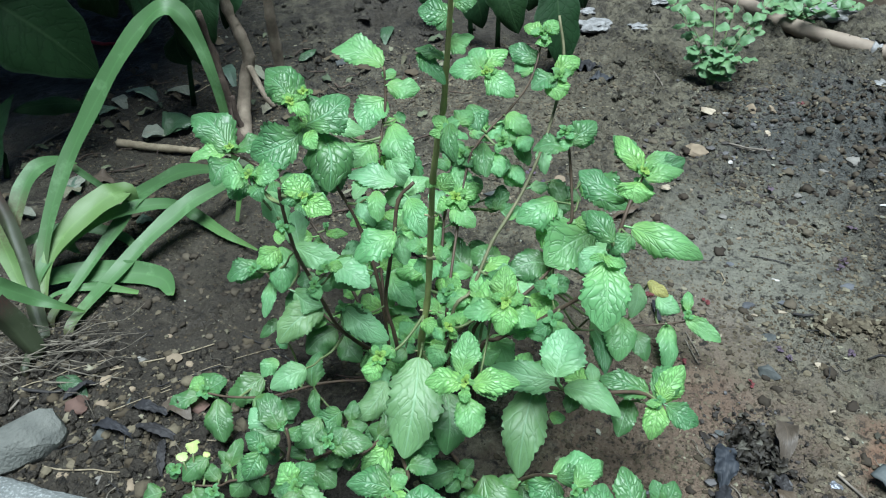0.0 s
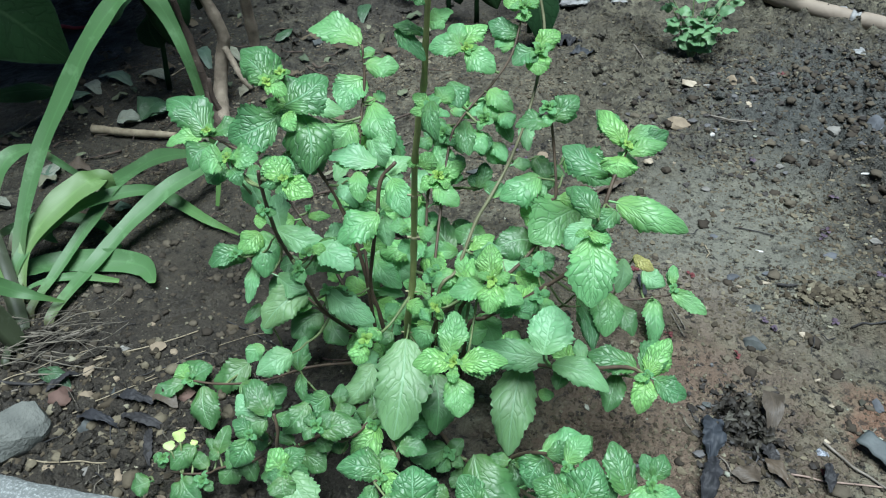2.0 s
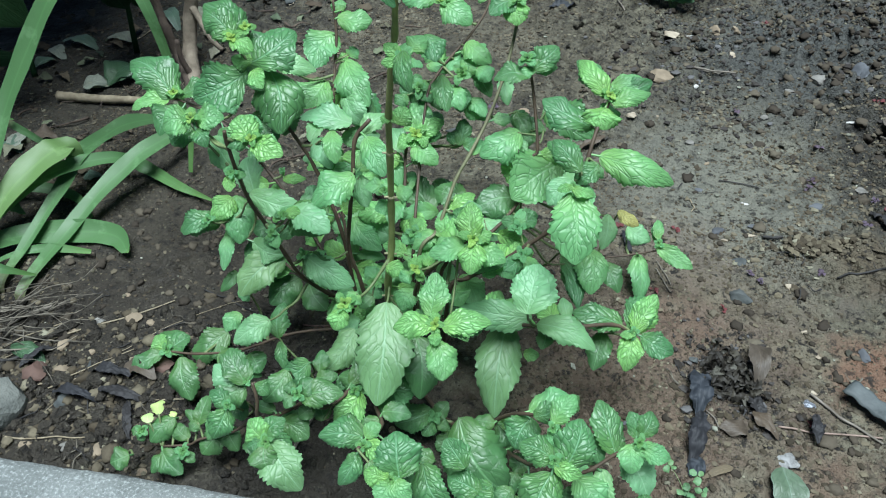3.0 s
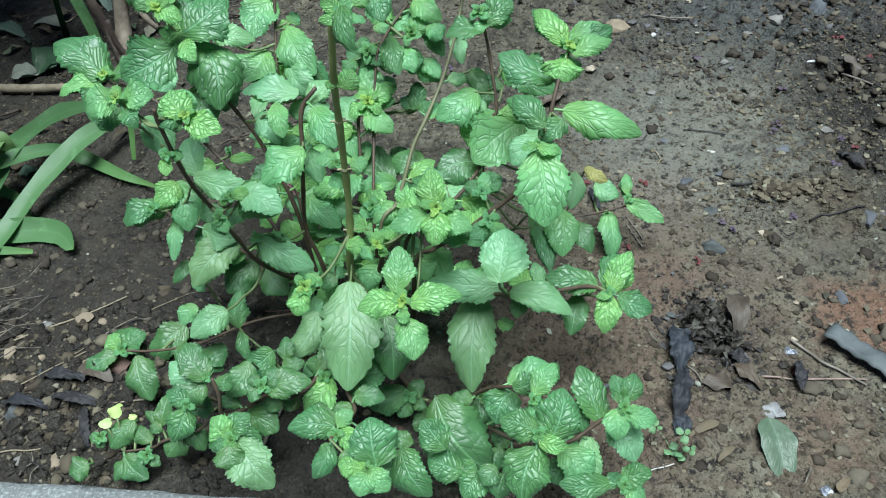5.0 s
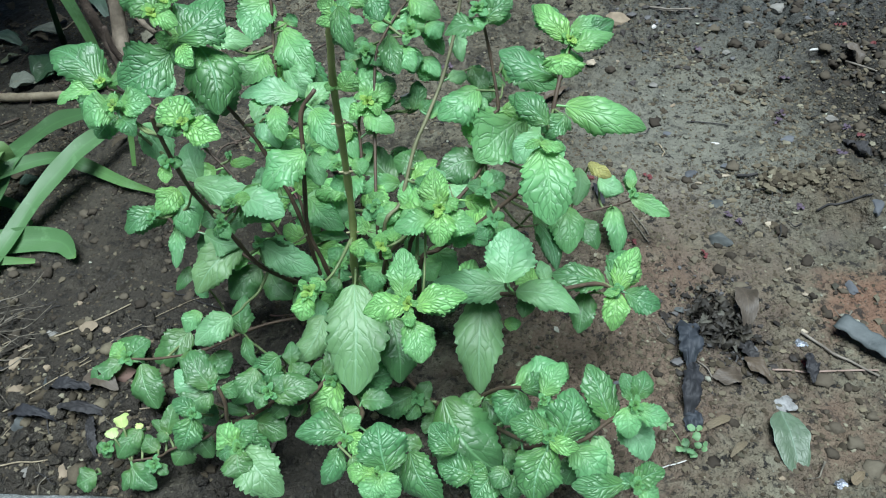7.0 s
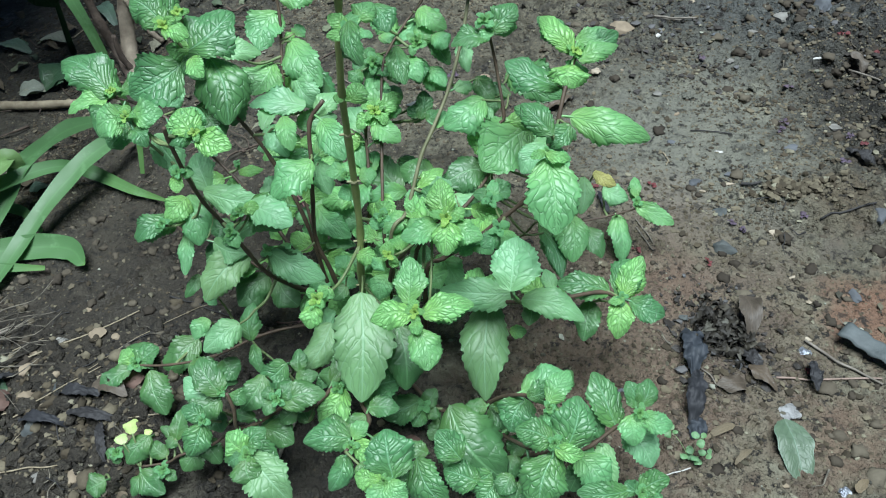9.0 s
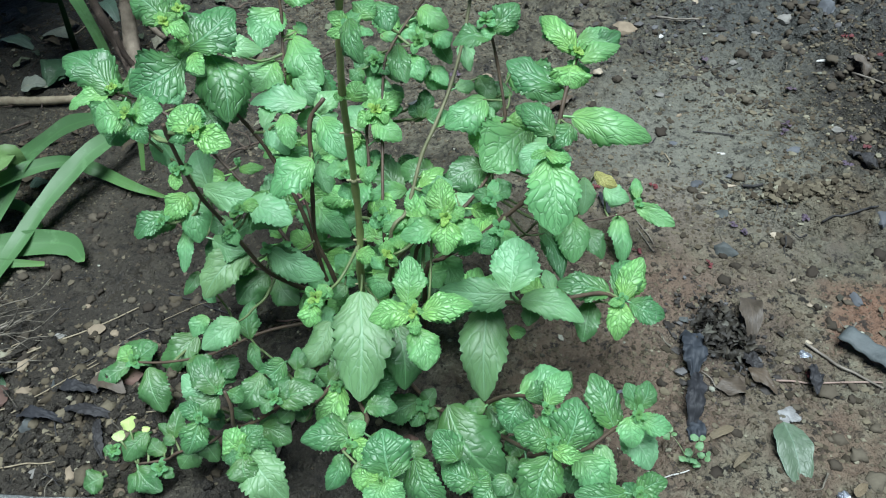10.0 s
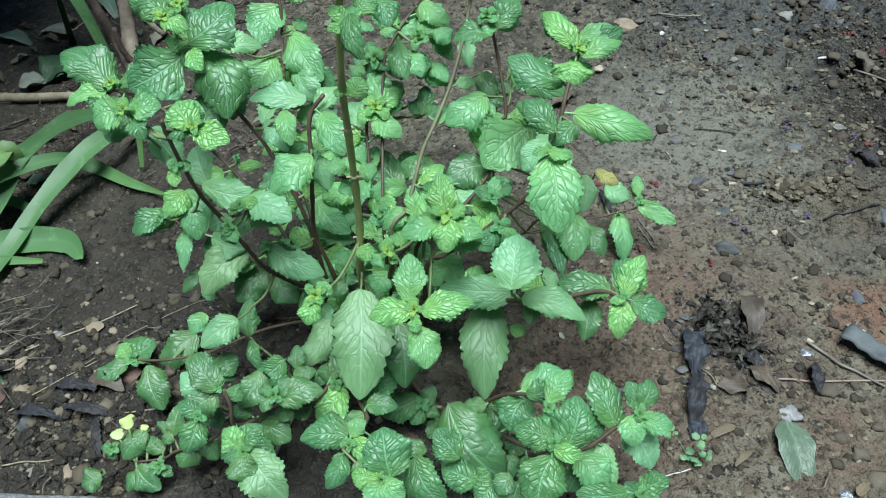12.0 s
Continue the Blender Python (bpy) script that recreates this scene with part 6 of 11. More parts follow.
leaf(shoot, (-0.0874, 0.0596, 0.2312), (-0.0936, 0.0873, 0.2365), 0.0158, 'deep', -1, 0.09, 0.17, (-0.0861, 0.0538, 0.2301))
tip(shoot, (-0.0967, 0.0509, 0.2671), 0.0090, 'sprout')
side_stem(shoot, (-0.0930, 0.0569, 0.2494), (-0.0968, 0.0529, 0.2636))
tip(shoot, (-0.0922, 0.0657, 0.2669), 0.0080, 'sprout')
side_stem(shoot, (-0.0930, 0.0569, 0.2494), (-0.0923, 0.0677, 0.2634))
leaf(shoot, (-0.0939, 0.0519, 0.2427), (-0.1248, 0.0362, 0.2343), 0.0304, 'mature', -11, 0.09, 0.15, (-0.0907, 0.0554, 0.2424))
leaf(shoot, (-0.0912, 0.0547, 0.2479), (-0.0662, 0.0763, 0.2599), 0.0316, 'mature', 1, 0.08, 0.05, (-0.0921, 0.0563, 0.2468))
leaf(shoot, (-0.0815, 0.0615, 0.2392), (-0.0701, 0.0269, 0.2188), 0.0296, 'mature', -8, 0.09, 0.02, (-0.0881, 0.0543, 0.2352))
side_stem(shoot, (-0.0921, 0.0563, 0.2468), (-0.0868, 0.0498, 0.2447))
leaf(shoot, (-0.0812, 0.0364, 0.2547), (-0.0744, 0.0260, 0.2485), 0.0101, 'young', 7, 0.06, 0.15, (-0.0868, 0.0498, 0.2447))
leaf(shoot, (-0.0887, 0.0561, 0.2491), (-0.1028, 0.0574, 0.2501), 0.0115, 'young', -10, 0.05, 0.13, (-0.0924, 0.0565, 0.2477))
leaf(shoot, (-0.0976, 0.0485, 0.2664), (-0.0830, 0.0454, 0.2643), 0.0114, 'young', -14, 0.09, 0.04, (-0.0968, 0.0529, 0.2636))
leaf(shoot, (-0.0979, 0.0544, 0.2665), (-0.1173, 0.0687, 0.2753), 0.0191, 'mature', -8, 0.11, 0.05, (-0.0968, 0.0529, 0.2636))
side_stem(shoot, (-0.0742, 0.0527, 0.2007), (-0.0836, 0.0609, 0.1984))
leaf(shoot, (-0.0935, 0.0624, 0.2085), (-0.0839, 0.0453, 0.1983), 0.0213, 'deep', -13, 0.10, 0.14, (-0.0836, 0.0609, 0.1984))
leaf(shoot, (-0.0611, 0.0632, 0.1847), (-0.0468, 0.0465, 0.1746), 0.0140, 'pale', -14, 0.11, 0.10, (-0.0626, 0.0499, 0.1752))
side_stem(shoot, (-0.0676, 0.0519, 0.1862), (-0.0566, 0.0575, 0.1854))
leaf(shoot, (-0.0458, 0.0560, 0.1964), (-0.0409, 0.0371, 0.1853), 0.0128, 'fresh', 2, 0.10, 0.08, (-0.0566, 0.0575, 0.1854))
leaf(shoot, (-0.0443, 0.0333, 0.0759), (-0.0464, 0.0128, 0.0641), 0.0156, 'fresh', 13, 0.04, 0.04, (-0.0386, 0.0242, 0.0706))
side_stem(shoot, (-0.0724, 0.0528, 0.1967), (-0.0725, 0.0633, 0.1960))
leaf(shoot, (-0.0723, 0.0693, 0.2093), (-0.0774, 0.0503, 0.1983), 0.0186, 'deep', -2, 0.12, 0.05, (-0.0725, 0.0633, 0.1960))
leaf(shoot, (-0.0933, 0.0509, 0.2119), (-0.0793, 0.0337, 0.2016), 0.0215, 'deep', -6, 0.06, 0.09, (-0.0793, 0.0522, 0.2125))

# shoot: far_left
shoot = stem([(-0.0434, 0.0375, -0.0060), (-0.0505, 0.0343, 0.0578), (-0.0936, 0.0852, 0.0948), (-0.1286, 0.1151, 0.1229), (-0.1607, 0.1326, 0.1482), (-0.1825, 0.1408, 0.1568), (-0.2020, 0.1439, 0.1631)], 0.00146, 0.00099, M_STEM)
leaf(shoot, (-0.1916, 0.1379, 0.1573), (-0.2050, 0.1137, 0.1497), 0.0238, 'mature', -7, 0.15, 0.13, (-0.1903, 0.1420, 0.1593))
leaf(shoot, (-0.1573, 0.1272, 0.1467), (-0.1474, 0.1100, 0.1430), 0.0113, 'mature', -15, 0.07, 0.07, (-0.1602, 0.1324, 0.1478))
leaf(shoot, (-0.1082, 0.0918, 0.1080), (-0.1085, 0.0676, 0.1142), 0.0156, 'mature', 1, 0.08, 0.14, (-0.1081, 0.0976, 0.1065))
leaf(shoot, (-0.1196, 0.1018, 0.1098), (-0.1406, 0.0997, 0.1056), 0.0145, 'young', -13, 0.12, 0.17, (-0.1137, 0.1024, 0.1109))
leaf(shoot, (-0.1715, 0.1426, 0.1544), (-0.1683, 0.1708, 0.1627), 0.0186, 'deep', -19, 0.06, 0.11, (-0.1722, 0.1369, 0.1527))
leaf(shoot, (-0.1377, 0.1269, 0.1328), (-0.1298, 0.1413, 0.1343), 0.0111, 'fresh', 12, 0.06, 0.09, (-0.1405, 0.1216, 0.1323))
leaf(shoot, (-0.1513, 0.1338, 0.1404), (-0.1492, 0.1534, 0.1376), 0.0131, 'deep', -1, 0.15, 0.06, (-0.1520, 0.1279, 0.1413))
leaf(shoot, (-0.1366, 0.1186, 0.1319), (-0.1214, 0.1076, 0.1285), 0.0101, 'mature', 11, 0.09, 0.15, (-0.1414, 0.1221, 0.1330))
leaf(shoot, (-0.0780, 0.0744, 0.0839), (-0.0705, 0.1026, 0.0893), 0.0171, 'young', 19, 0.14, 0.08, (-0.0796, 0.0687, 0.0828))
leaf(shoot, (-0.1100, 0.0995, 0.1034), (-0.1221, 0.1104, 0.1005), 0.0096, 'young', -1, 0.14, 0.09, (-0.1056, 0.0955, 0.1045))
leaf(shoot, (-0.1078, 0.0897, 0.1014), (-0.1203, 0.0785, 0.0976), 0.0103, 'fresh', -24, 0.14, 0.09, (-0.1035, 0.0937, 0.1027))
leaf(shoot, (-0.0602, 0.0406, 0.0630), (-0.0753, 0.0444, 0.0675), 0.0104, 'young', 19, 0.08, 0.09, (-0.0546, 0.0391, 0.0613))
leaf(shoot, (-0.0443, 0.0350, 0.0555), (-0.0204, 0.0374, 0.0552), 0.0151, 'fresh', -23, 0.06, 0.17, (-0.0503, 0.0344, 0.0556))
leaf(shoot, (-0.0763, 0.0668, 0.0765), (-0.0895, 0.0916, 0.0712), 0.0193, 'young', -10, 0.08, 0.07, (-0.0736, 0.0616, 0.0776))
leaf(shoot, (-0.0922, 0.0916, 0.0956), (-0.0814, 0.1154, 0.0954), 0.0148, 'pale', 2, 0.11, 0.10, (-0.0947, 0.0862, 0.0957))
leaf(shoot, (-0.1440, 0.1227, 0.1308), (-0.1617, 0.1299, 0.1314), 0.0120, 'mature', -10, 0.12, 0.11, (-0.1384, 0.1205, 0.1307))
leaf(shoot, (-0.0737, 0.0573, 0.0805), (-0.0694, 0.0319, 0.0895), 0.0152, 'fresh', 5, 0.08, 0.13, (-0.0747, 0.0629, 0.0786))
leaf(shoot, (-0.0866, 0.0793, 0.0866), (-0.0934, 0.0939, 0.0865), 0.0100, 'young', -4, 0.11, 0.16, (-0.0840, 0.0739, 0.0866))
leaf(shoot, (-0.1946, 0.1451, 0.1642), (-0.1688, 0.1520, 0.1721), 0.0190, 'mature', -14, 0.06, 0.18, (-0.2002, 0.1436, 0.1625))
tip(shoot, (-0.1977, 0.1421, 0.1688), 0.0088, 'sprout')
tip(shoot, (-0.1068, 0.1049, 0.1214), 0.0040, 'fresh')
side_stem(shoot, (-0.1159, 0.1042, 0.1127), (-0.1069, 0.1069, 0.1180))
leaf(shoot, (-0.1994, 0.1421, 0.1649), (-0.2430, 0.1724, 0.1835), 0.0315, 'mature', 8, 0.09, 0.12, (-0.1978, 0.1442, 0.1653))
leaf(shoot, (-0.2025, 0.1400, 0.1631), (-0.2313, 0.1325, 0.1594), 0.0162, 'young', 12, 0.12, 0.12, (-0.1978, 0.1442, 0.1653))
leaf(shoot, (-0.2025, 0.1400, 0.1631), (-0.2005, 0.1539, 0.1711), 0.0106, 'young', 12, 0.04, 0.09, (-0.1978, 0.1442, 0.1653))
side_stem(shoot, (-0.1627, 0.1333, 0.1490), (-0.1548, 0.1506, 0.1495))
leaf(shoot, (-0.1491, 0.1567, 0.1602), (-0.1651, 0.1444, 0.1534), 0.0182, 'pale', -13, 0.04, 0.16, (-0.1548, 0.1506, 0.1495))
leaf(shoot, (-0.1073, 0.1024, 0.1152), (-0.0896, 0.1037, 0.1155), 0.0077, 'young', -1, 0.10, 0.11, (-0.1069, 0.1069, 0.1180))
side_stem(shoot, (-0.0623, 0.0482, 0.0679), (-0.0742, 0.0411, 0.0663))
leaf(shoot, (-0.0827, 0.0298, 0.0755), (-0.1026, 0.0118, 0.0655), 0.0230, 'deep', -7, 0.05, 0.10, (-0.0742, 0.0411, 0.0663))

# shoot: back
shoot = stem([(-0.0382, 0.0470, -0.0060), (-0.0440, 0.0462, 0.0530), (-0.0520, 0.0682, 0.0765), (-0.0591, 0.0924, 0.1050), (-0.0651, 0.1162, 0.1281), (-0.0672, 0.1352, 0.1495), (-0.0672, 0.1570, 0.1750), (-0.0659, 0.1777, 0.2013), (-0.0673, 0.1888, 0.2277)], 0.00146, 0.00099, M_STEM)
leaf(shoot, (-0.0579, 0.1484, 0.1689), (-0.0372, 0.1267, 0.1510), 0.0198, 'pale', 29, 0.21, 0.13, (-0.0672, 0.1503, 0.1672))
leaf(shoot, (-0.0466, 0.0516, 0.0649), (-0.0398, 0.0249, 0.0647), 0.0161, 'young', 0, 0.09, 0.19, (-0.0481, 0.0574, 0.0650))
leaf(shoot, (-0.0593, 0.0904, 0.0974), (-0.0674, 0.1084, 0.1009), 0.0106, 'pale', 21, 0.08, 0.06, (-0.0569, 0.0850, 0.0964))
leaf(shoot, (-0.0668, 0.1341, 0.1408), (-0.0684, 0.1592, 0.1375), 0.0161, 'young', 0, 0.10, 0.11, (-0.0664, 0.1281, 0.1416))
leaf(shoot, (-0.0539, 0.0635, 0.0678), (-0.0750, 0.0783, 0.0678), 0.0145, 'young', -21, 0.06, 0.07, (-0.0490, 0.0600, 0.0677))
leaf(shoot, (-0.0551, 0.1000, 0.1099), (-0.0306, 0.1147, 0.1123), 0.0192, 'young', -8, 0.06, 0.09, (-0.0602, 0.0969, 0.1095))
leaf(shoot, (-0.0662, 0.1466, 0.1550), (-0.0608, 0.1755, 0.1494), 0.0181, 'young', 7, 0.15, 0.15, (-0.0672, 0.1408, 0.1561))
leaf(shoot, (-0.0689, 0.1287, 0.1497), (-0.0774, 0.1023, 0.1552), 0.0155, 'pale', 14, 0.14, 0.10, (-0.0671, 0.1343, 0.1485))
leaf(shoot, (-0.0553, 0.0778, 0.0805), (-0.0640, 0.0999, 0.0772), 0.0155, 'pale', 4, 0.10, 0.19, (-0.0531, 0.0723, 0.0813))
leaf(shoot, (-0.0680, 0.1111, 0.1299), (-0.0788, 0.0930, 0.1367), 0.0132, 'young', 0, 0.14, 0.07, (-0.0651, 0.1160, 0.1280))
leaf(shoot, (-0.0484, 0.0628, 0.0665), (-0.0506, 0.0909, 0.0755), 0.0193, 'fresh', -22, 0.14, 0.13, (-0.0480, 0.0571, 0.0646))
leaf(shoot, (-0.0640, 0.1152, 0.1219), (-0.0659, 0.1345, 0.1234), 0.0130, 'young', 19, 0.11, 0.11, (-0.0633, 0.1093, 0.1215))
leaf(shoot, (-0.0444, 0.0639, 0.0709), (-0.0227, 0.0641, 0.0675), 0.0121, 'pale', -20, 0.14, 0.16, (-0.0504, 0.0638, 0.0718))
leaf(shoot, (-0.0712, 0.1172, 0.1286), (-0.0916, 0.1168, 0.1256), 0.0138, 'pale', 19, 0.06, 0.18, (-0.0652, 0.1173, 0.1295))
leaf(shoot, (-0.0592, 0.1170, 0.1276), (-0.0349, 0.1188, 0.1234), 0.0139, 'young', 2, 0.14, 0.08, (-0.0651, 0.1166, 0.1286))
leaf(shoot, (-0.0536, 0.0850, 0.0895), (-0.0475, 0.1071, 0.0894), 0.0144, 'pale', 24, 0.13, 0.13, (-0.0552, 0.0792, 0.0895))
leaf(shoot, (-0.0602, 0.1266, 0.1390), (-0.0312, 0.1309, 0.1400), 0.0163, 'pale', 18, 0.11, 0.08, (-0.0662, 0.1257, 0.1388))
leaf(shoot, (-0.0433, 0.0551, 0.0658), (-0.0192, 0.0401, 0.0657), 0.0168, 'young', 17, 0.09, 0.18, (-0.0484, 0.0582, 0.0658))
leaf(shoot, (-0.0396, 0.0505, 0.0512), (-0.0215, 0.0687, 0.0535), 0.0142, 'fresh', -17, 0.13, 0.15, (-0.0438, 0.0462, 0.0507))
side_stem(shoot, (-0.0671, 0.1589, 0.1774), (-0.0945, 0.1404, 0.1902))
leaf(shoot, (-0.1026, 0.1303, 0.2020), (-0.0743, 0.1297, 0.2010), 0.0150, 'pale', 2, 0.10, 0.07, (-0.0945, 0.1404, 0.1902))
leaf(shoot, (-0.0689, 0.1830, 0.2015), (-0.0815, 0.1567, 0.1866), 0.0269, 'fresh', -9, 0.04, 0.03, (-0.0659, 0.1777, 0.2013))
leaf(shoot, (-0.0609, 0.1710, 0.1845), (-0.0379, 0.1373, 0.1644), 0.0254, 'fresh', 7, 0.12, 0.05, (-0.0667, 0.1645, 0.1846))
leaf(shoot, (-0.0574, 0.1734, 0.1865), (-0.0510, 0.1792, 0.1897), 0.0119, 'fresh', -4, 0.11, 0.15, (-0.0666, 0.1664, 0.1870))
leaf(shoot, (-0.0573, 0.1740, 0.1871), (-0.0650, 0.1704, 0.1851), 0.0076, 'young', 8, 0.07, 0.09, (-0.0666, 0.1664, 0.1870))
leaf(shoot, (-0.0748, 0.1586, 0.1730), (-0.0901, 0.1370, 0.1608), 0.0306, 'fresh', 8, 0.05, 0.12, (-0.0672, 0.1550, 0.1727))
side_stem(shoot, (-0.0668, 0.1317, 0.1456), (-0.0583, 0.1310, 0.1447))
leaf(shoot, (-0.0487, 0.1228, 0.1564), (-0.0907, 0.1285, 0.1607), 0.0207, 'pale', 12, 0.11, 0.03, (-0.0583, 0.1310, 0.1447))
leaf(shoot, (-0.0582, 0.1583, 0.1645), (-0.0346, 0.1305, 0.1478), 0.0266, 'mature', 3, 0.05, 0.07, (-0.0672, 0.1491, 0.1657))
leaf(shoot, (-0.0485, 0.0811, 0.0941), (-0.0242, 0.0600, 0.0812), 0.0188, 'fresh', 4, 0.11, 0.05, (-0.0559, 0.0814, 0.0920))
leaf(shoot, (-0.0416, 0.0512, 0.0642), (-0.0485, 0.0412, 0.0585), 0.0085, 'fresh', -4, 0.05, 0.11, (-0.0469, 0.0542, 0.0615))
leaf(shoot, (-0.0360, 0.0718, 0.0640), (-0.0449, 0.0585, 0.0565), 0.0149, 'fresh', -10, 0.05, 0.03, (-0.0484, 0.0582, 0.0658))
leaf(shoot, (-0.0604, 0.1580, 0.1643), (-0.0337, 0.1313, 0.1482), 0.0197, 'deep', 13, 0.10, 0.08, (-0.0672, 0.1491, 0.1657))
leaf(shoot, (-0.0712, 0.2000, 0.2232), (-0.1183, 0.2145, 0.2327), 0.0278, 'fresh', 9, 0.06, 0.10, (-0.0670, 0.1868, 0.2229))
leaf(shoot, (-0.0648, 0.1838, 0.2139), (-0.0383, 0.1838, 0.2133), 0.0199, 'fresh', -0, 0.05, 0.07, (-0.0665, 0.1827, 0.2133))
leaf(shoot, (-0.0627, 0.1867, 0.2178), (-0.0644, 0.1962, 0.2233), 0.0114, 'fresh', -1, 0.09, 0.05, (-0.0668, 0.1848, 0.2181))

# shoot: mid
shoot = stem([(-0.0268, 0.0212, -0.0060), (-0.0298, 0.0140, 0.0888), (-0.0365, 0.0203, 0.1179), (-0.0326, 0.0233, 0.1495), (-0.0269, 0.0247, 0.1805), (-0.0237, 0.0329, 0.2064), (-0.0134, 0.0380, 0.2187)], 0.00146, 0.00133, M_STEM)
leaf(shoot, (-0.0236, 0.0306, 0.1837), (-0.0094, 0.0550, 0.1866), 0.0159, 'fresh', 13, 0.15, 0.08, (-0.0266, 0.0255, 0.1830))
leaf(shoot, (-0.0196, 0.0370, 0.2087), (-0.0065, 0.0504, 0.2154), 0.0126, 'pale', -3, 0.06, 0.19, (-0.0235, 0.0330, 0.2067))
tip(shoot, (-0.0206, 0.0132, 0.0923), 0.0082, 'young')
side_stem(shoot, (-0.0298, 0.0140, 0.0888), (-0.0207, 0.0152, 0.0888))
leaf(shoot, (-0.0234, 0.0173, 0.1899), (-0.0495, 0.0008, 0.1809), 0.0244, 'fresh', 12, 0.06, 0.08, (-0.0260, 0.0269, 0.1876))
leaf(shoot, (-0.0152, 0.0294, 0.2114), (-0.0017, 0.0075, 0.1984), 0.0166, 'fresh', 9, 0.11, 0.03, (-0.0200, 0.0348, 0.2109))
leaf(shoot, (-0.0250, 0.0339, 0.1762), (-0.0183, 0.0157, 0.1654), 0.0128, 'pale', 13, 0.04, 0.12, (-0.0290, 0.0242, 0.1692))
leaf(shoot, (-0.0172, 0.0159, 0.0907), (-0.0274, 0.0247, 0.0960), 0.0110, 'fresh', 9, 0.12, 0.11, (-0.0207, 0.0152, 0.0888))
leaf(shoot, (-0.0263, 0.0178, 0.0596), (-0.0412, 0.0086, 0.0546), 0.0115, 'young', 0, 0.07, 0.14, (-0.0287, 0.0166, 0.0543))
leaf(shoot, (-0.0209, 0.0085, 0.0839), (-0.0304, 0.0006, 0.0795), 0.0110, 'deep', 7, 0.09, 0.10, (-0.0207, 0.0152, 0.0888))
leaf(shoot, (-0.0493, 0.0090, 0.1191), (-0.0605, -0.0006, 0.1138), 0.0150, 'fresh', 9, 0.10, 0.13, (-0.0365, 0.0203, 0.1179))

# shoot: behind
shoot = stem([(-0.0147, 0.0351, -0.0060), (-0.0146, 0.0313, 0.0597), (-0.0078, 0.0654, 0.0912), (-0.0058, 0.0919, 0.1173), (-0.0056, 0.1115, 0.1402), (0.0003, 0.1198, 0.1500)], 0.00133, 0.00099, M_STEM)
leaf(shoot, (-0.0036, 0.1219, 0.1572), (0.0055, 0.1402, 0.1679), 0.0150, 'fresh', -13, 0.18, 0.17, (0.0003, 0.1198, 0.1500))
leaf(shoot, (0.0038, 0.1185, 0.1546), (0.0204, 0.1259, 0.1577), 0.0124, 'mature', 27, 0.18, 0.06, (0.0003, 0.1198, 0.1500))
leaf(shoot, (0.0049, 0.1170, 0.1502), (0.0213, 0.1192, 0.1501), 0.0116, 'fresh', 9, 0.15, 0.15, (0.0003, 0.1198, 0.1500))
leaf(shoot, (0.0091, 0.1452, 0.0817), (0.0371, 0.1328, 0.0739), 0.0203, 'mature', 1, 0.12, 0.08, (-0.0058, 0.0969, 0.1232))
leaf(shoot, (-0.0069, 0.0813, 0.1134), (-0.0105, 0.0536, 0.1169), 0.0147, 'fresh', 5, 0.12, 0.11, (-0.0062, 0.0872, 0.1127))
leaf(shoot, (-0.0057, 0.0927, 0.1127), (-0.0036, 0.1169, 0.1146), 0.0131, 'fresh', -6, 0.10, 0.11, (-0.0062, 0.0868, 0.1123))
leaf(shoot, (-0.0076, 0.0356, 0.0647), (0.0148, 0.0327, 0.0663), 0.0133, 'young', 17, 0.09, 0.11, (-0.0136, 0.0364, 0.0643))
leaf(shoot, (-0.0034, 0.0759, 0.1056), (0.0120, 0.0520, 0.1014), 0.0192, 'young', 16, 0.10, 0.15, (-0.0066, 0.0808, 0.1064))
leaf(shoot, (-0.0048, 0.0554, 0.0807), (0.0100, 0.0618, 0.0833), 0.0095, 'young', 7, 0.09, 0.13, (-0.0103, 0.0530, 0.0797))
leaf(shoot, (-0.0052, 0.0491, 0.0769), (0.0140, 0.0409, 0.0721), 0.0128, 'pale', 3, 0.10, 0.08, (-0.0106, 0.0514, 0.0783))
leaf(shoot, (-0.0040, 0.0723, 0.0956), (0.0114, 0.0908, 0.1035), 0.0134, 'young', -17, 0.12, 0.06, (-0.0076, 0.0679, 0.0937))
leaf(shoot, (-0.0009, 0.1060, 0.1319), (0.0130, 0.1148, 0.1369), 0.0101, 'deep', -2, 0.09, 0.13, (-0.0057, 0.1029, 0.1301))
leaf(shoot, (-0.0112, 0.0932, 0.1148), (-0.0331, 0.1046, 0.1100), 0.0130, 'fresh', 20, 0.14, 0.18, (-0.0059, 0.0905, 0.1160))
leaf(shoot, (-0.0134, 0.0660, 0.0884), (-0.0370, 0.0794, 0.0854), 0.0187, 'pale', -15, 0.14, 0.16, (-0.0082, 0.0631, 0.0891))
leaf(shoot, (-0.0084, 0.1127, 0.1373), (-0.0209, 0.1354, 0.1445), 0.0142, 'pale', -4, 0.09, 0.14, (-0.0056, 0.1077, 0.1357))
leaf(shoot, (-0.0117, 0.0395, 0.0610), (-0.0052, 0.0546, 0.0578), 0.0097, 'fresh', 16, 0.07, 0.11, (-0.0140, 0.0341, 0.0622))
leaf(shoot, (-0.0109, 0.1080, 0.1318), (-0.0357, 0.1205, 0.1259), 0.0182, 'young', -16, 0.14, 0.13, (-0.0057, 0.1053, 0.1330))
leaf(shoot, (-0.0129, 0.0776, 0.1026), (-0.0424, 0.0799, 0.1018), 0.0202, 'young', 8, 0.12, 0.06, (-0.0069, 0.0771, 0.1028))
leaf(shoot, (0.0039, 0.1245, 0.1503), (0.0200, 0.1454, 0.1515), 0.0177, 'pale', 10, 0.10, 0.15, (0.0003, 0.1198, 0.1500))
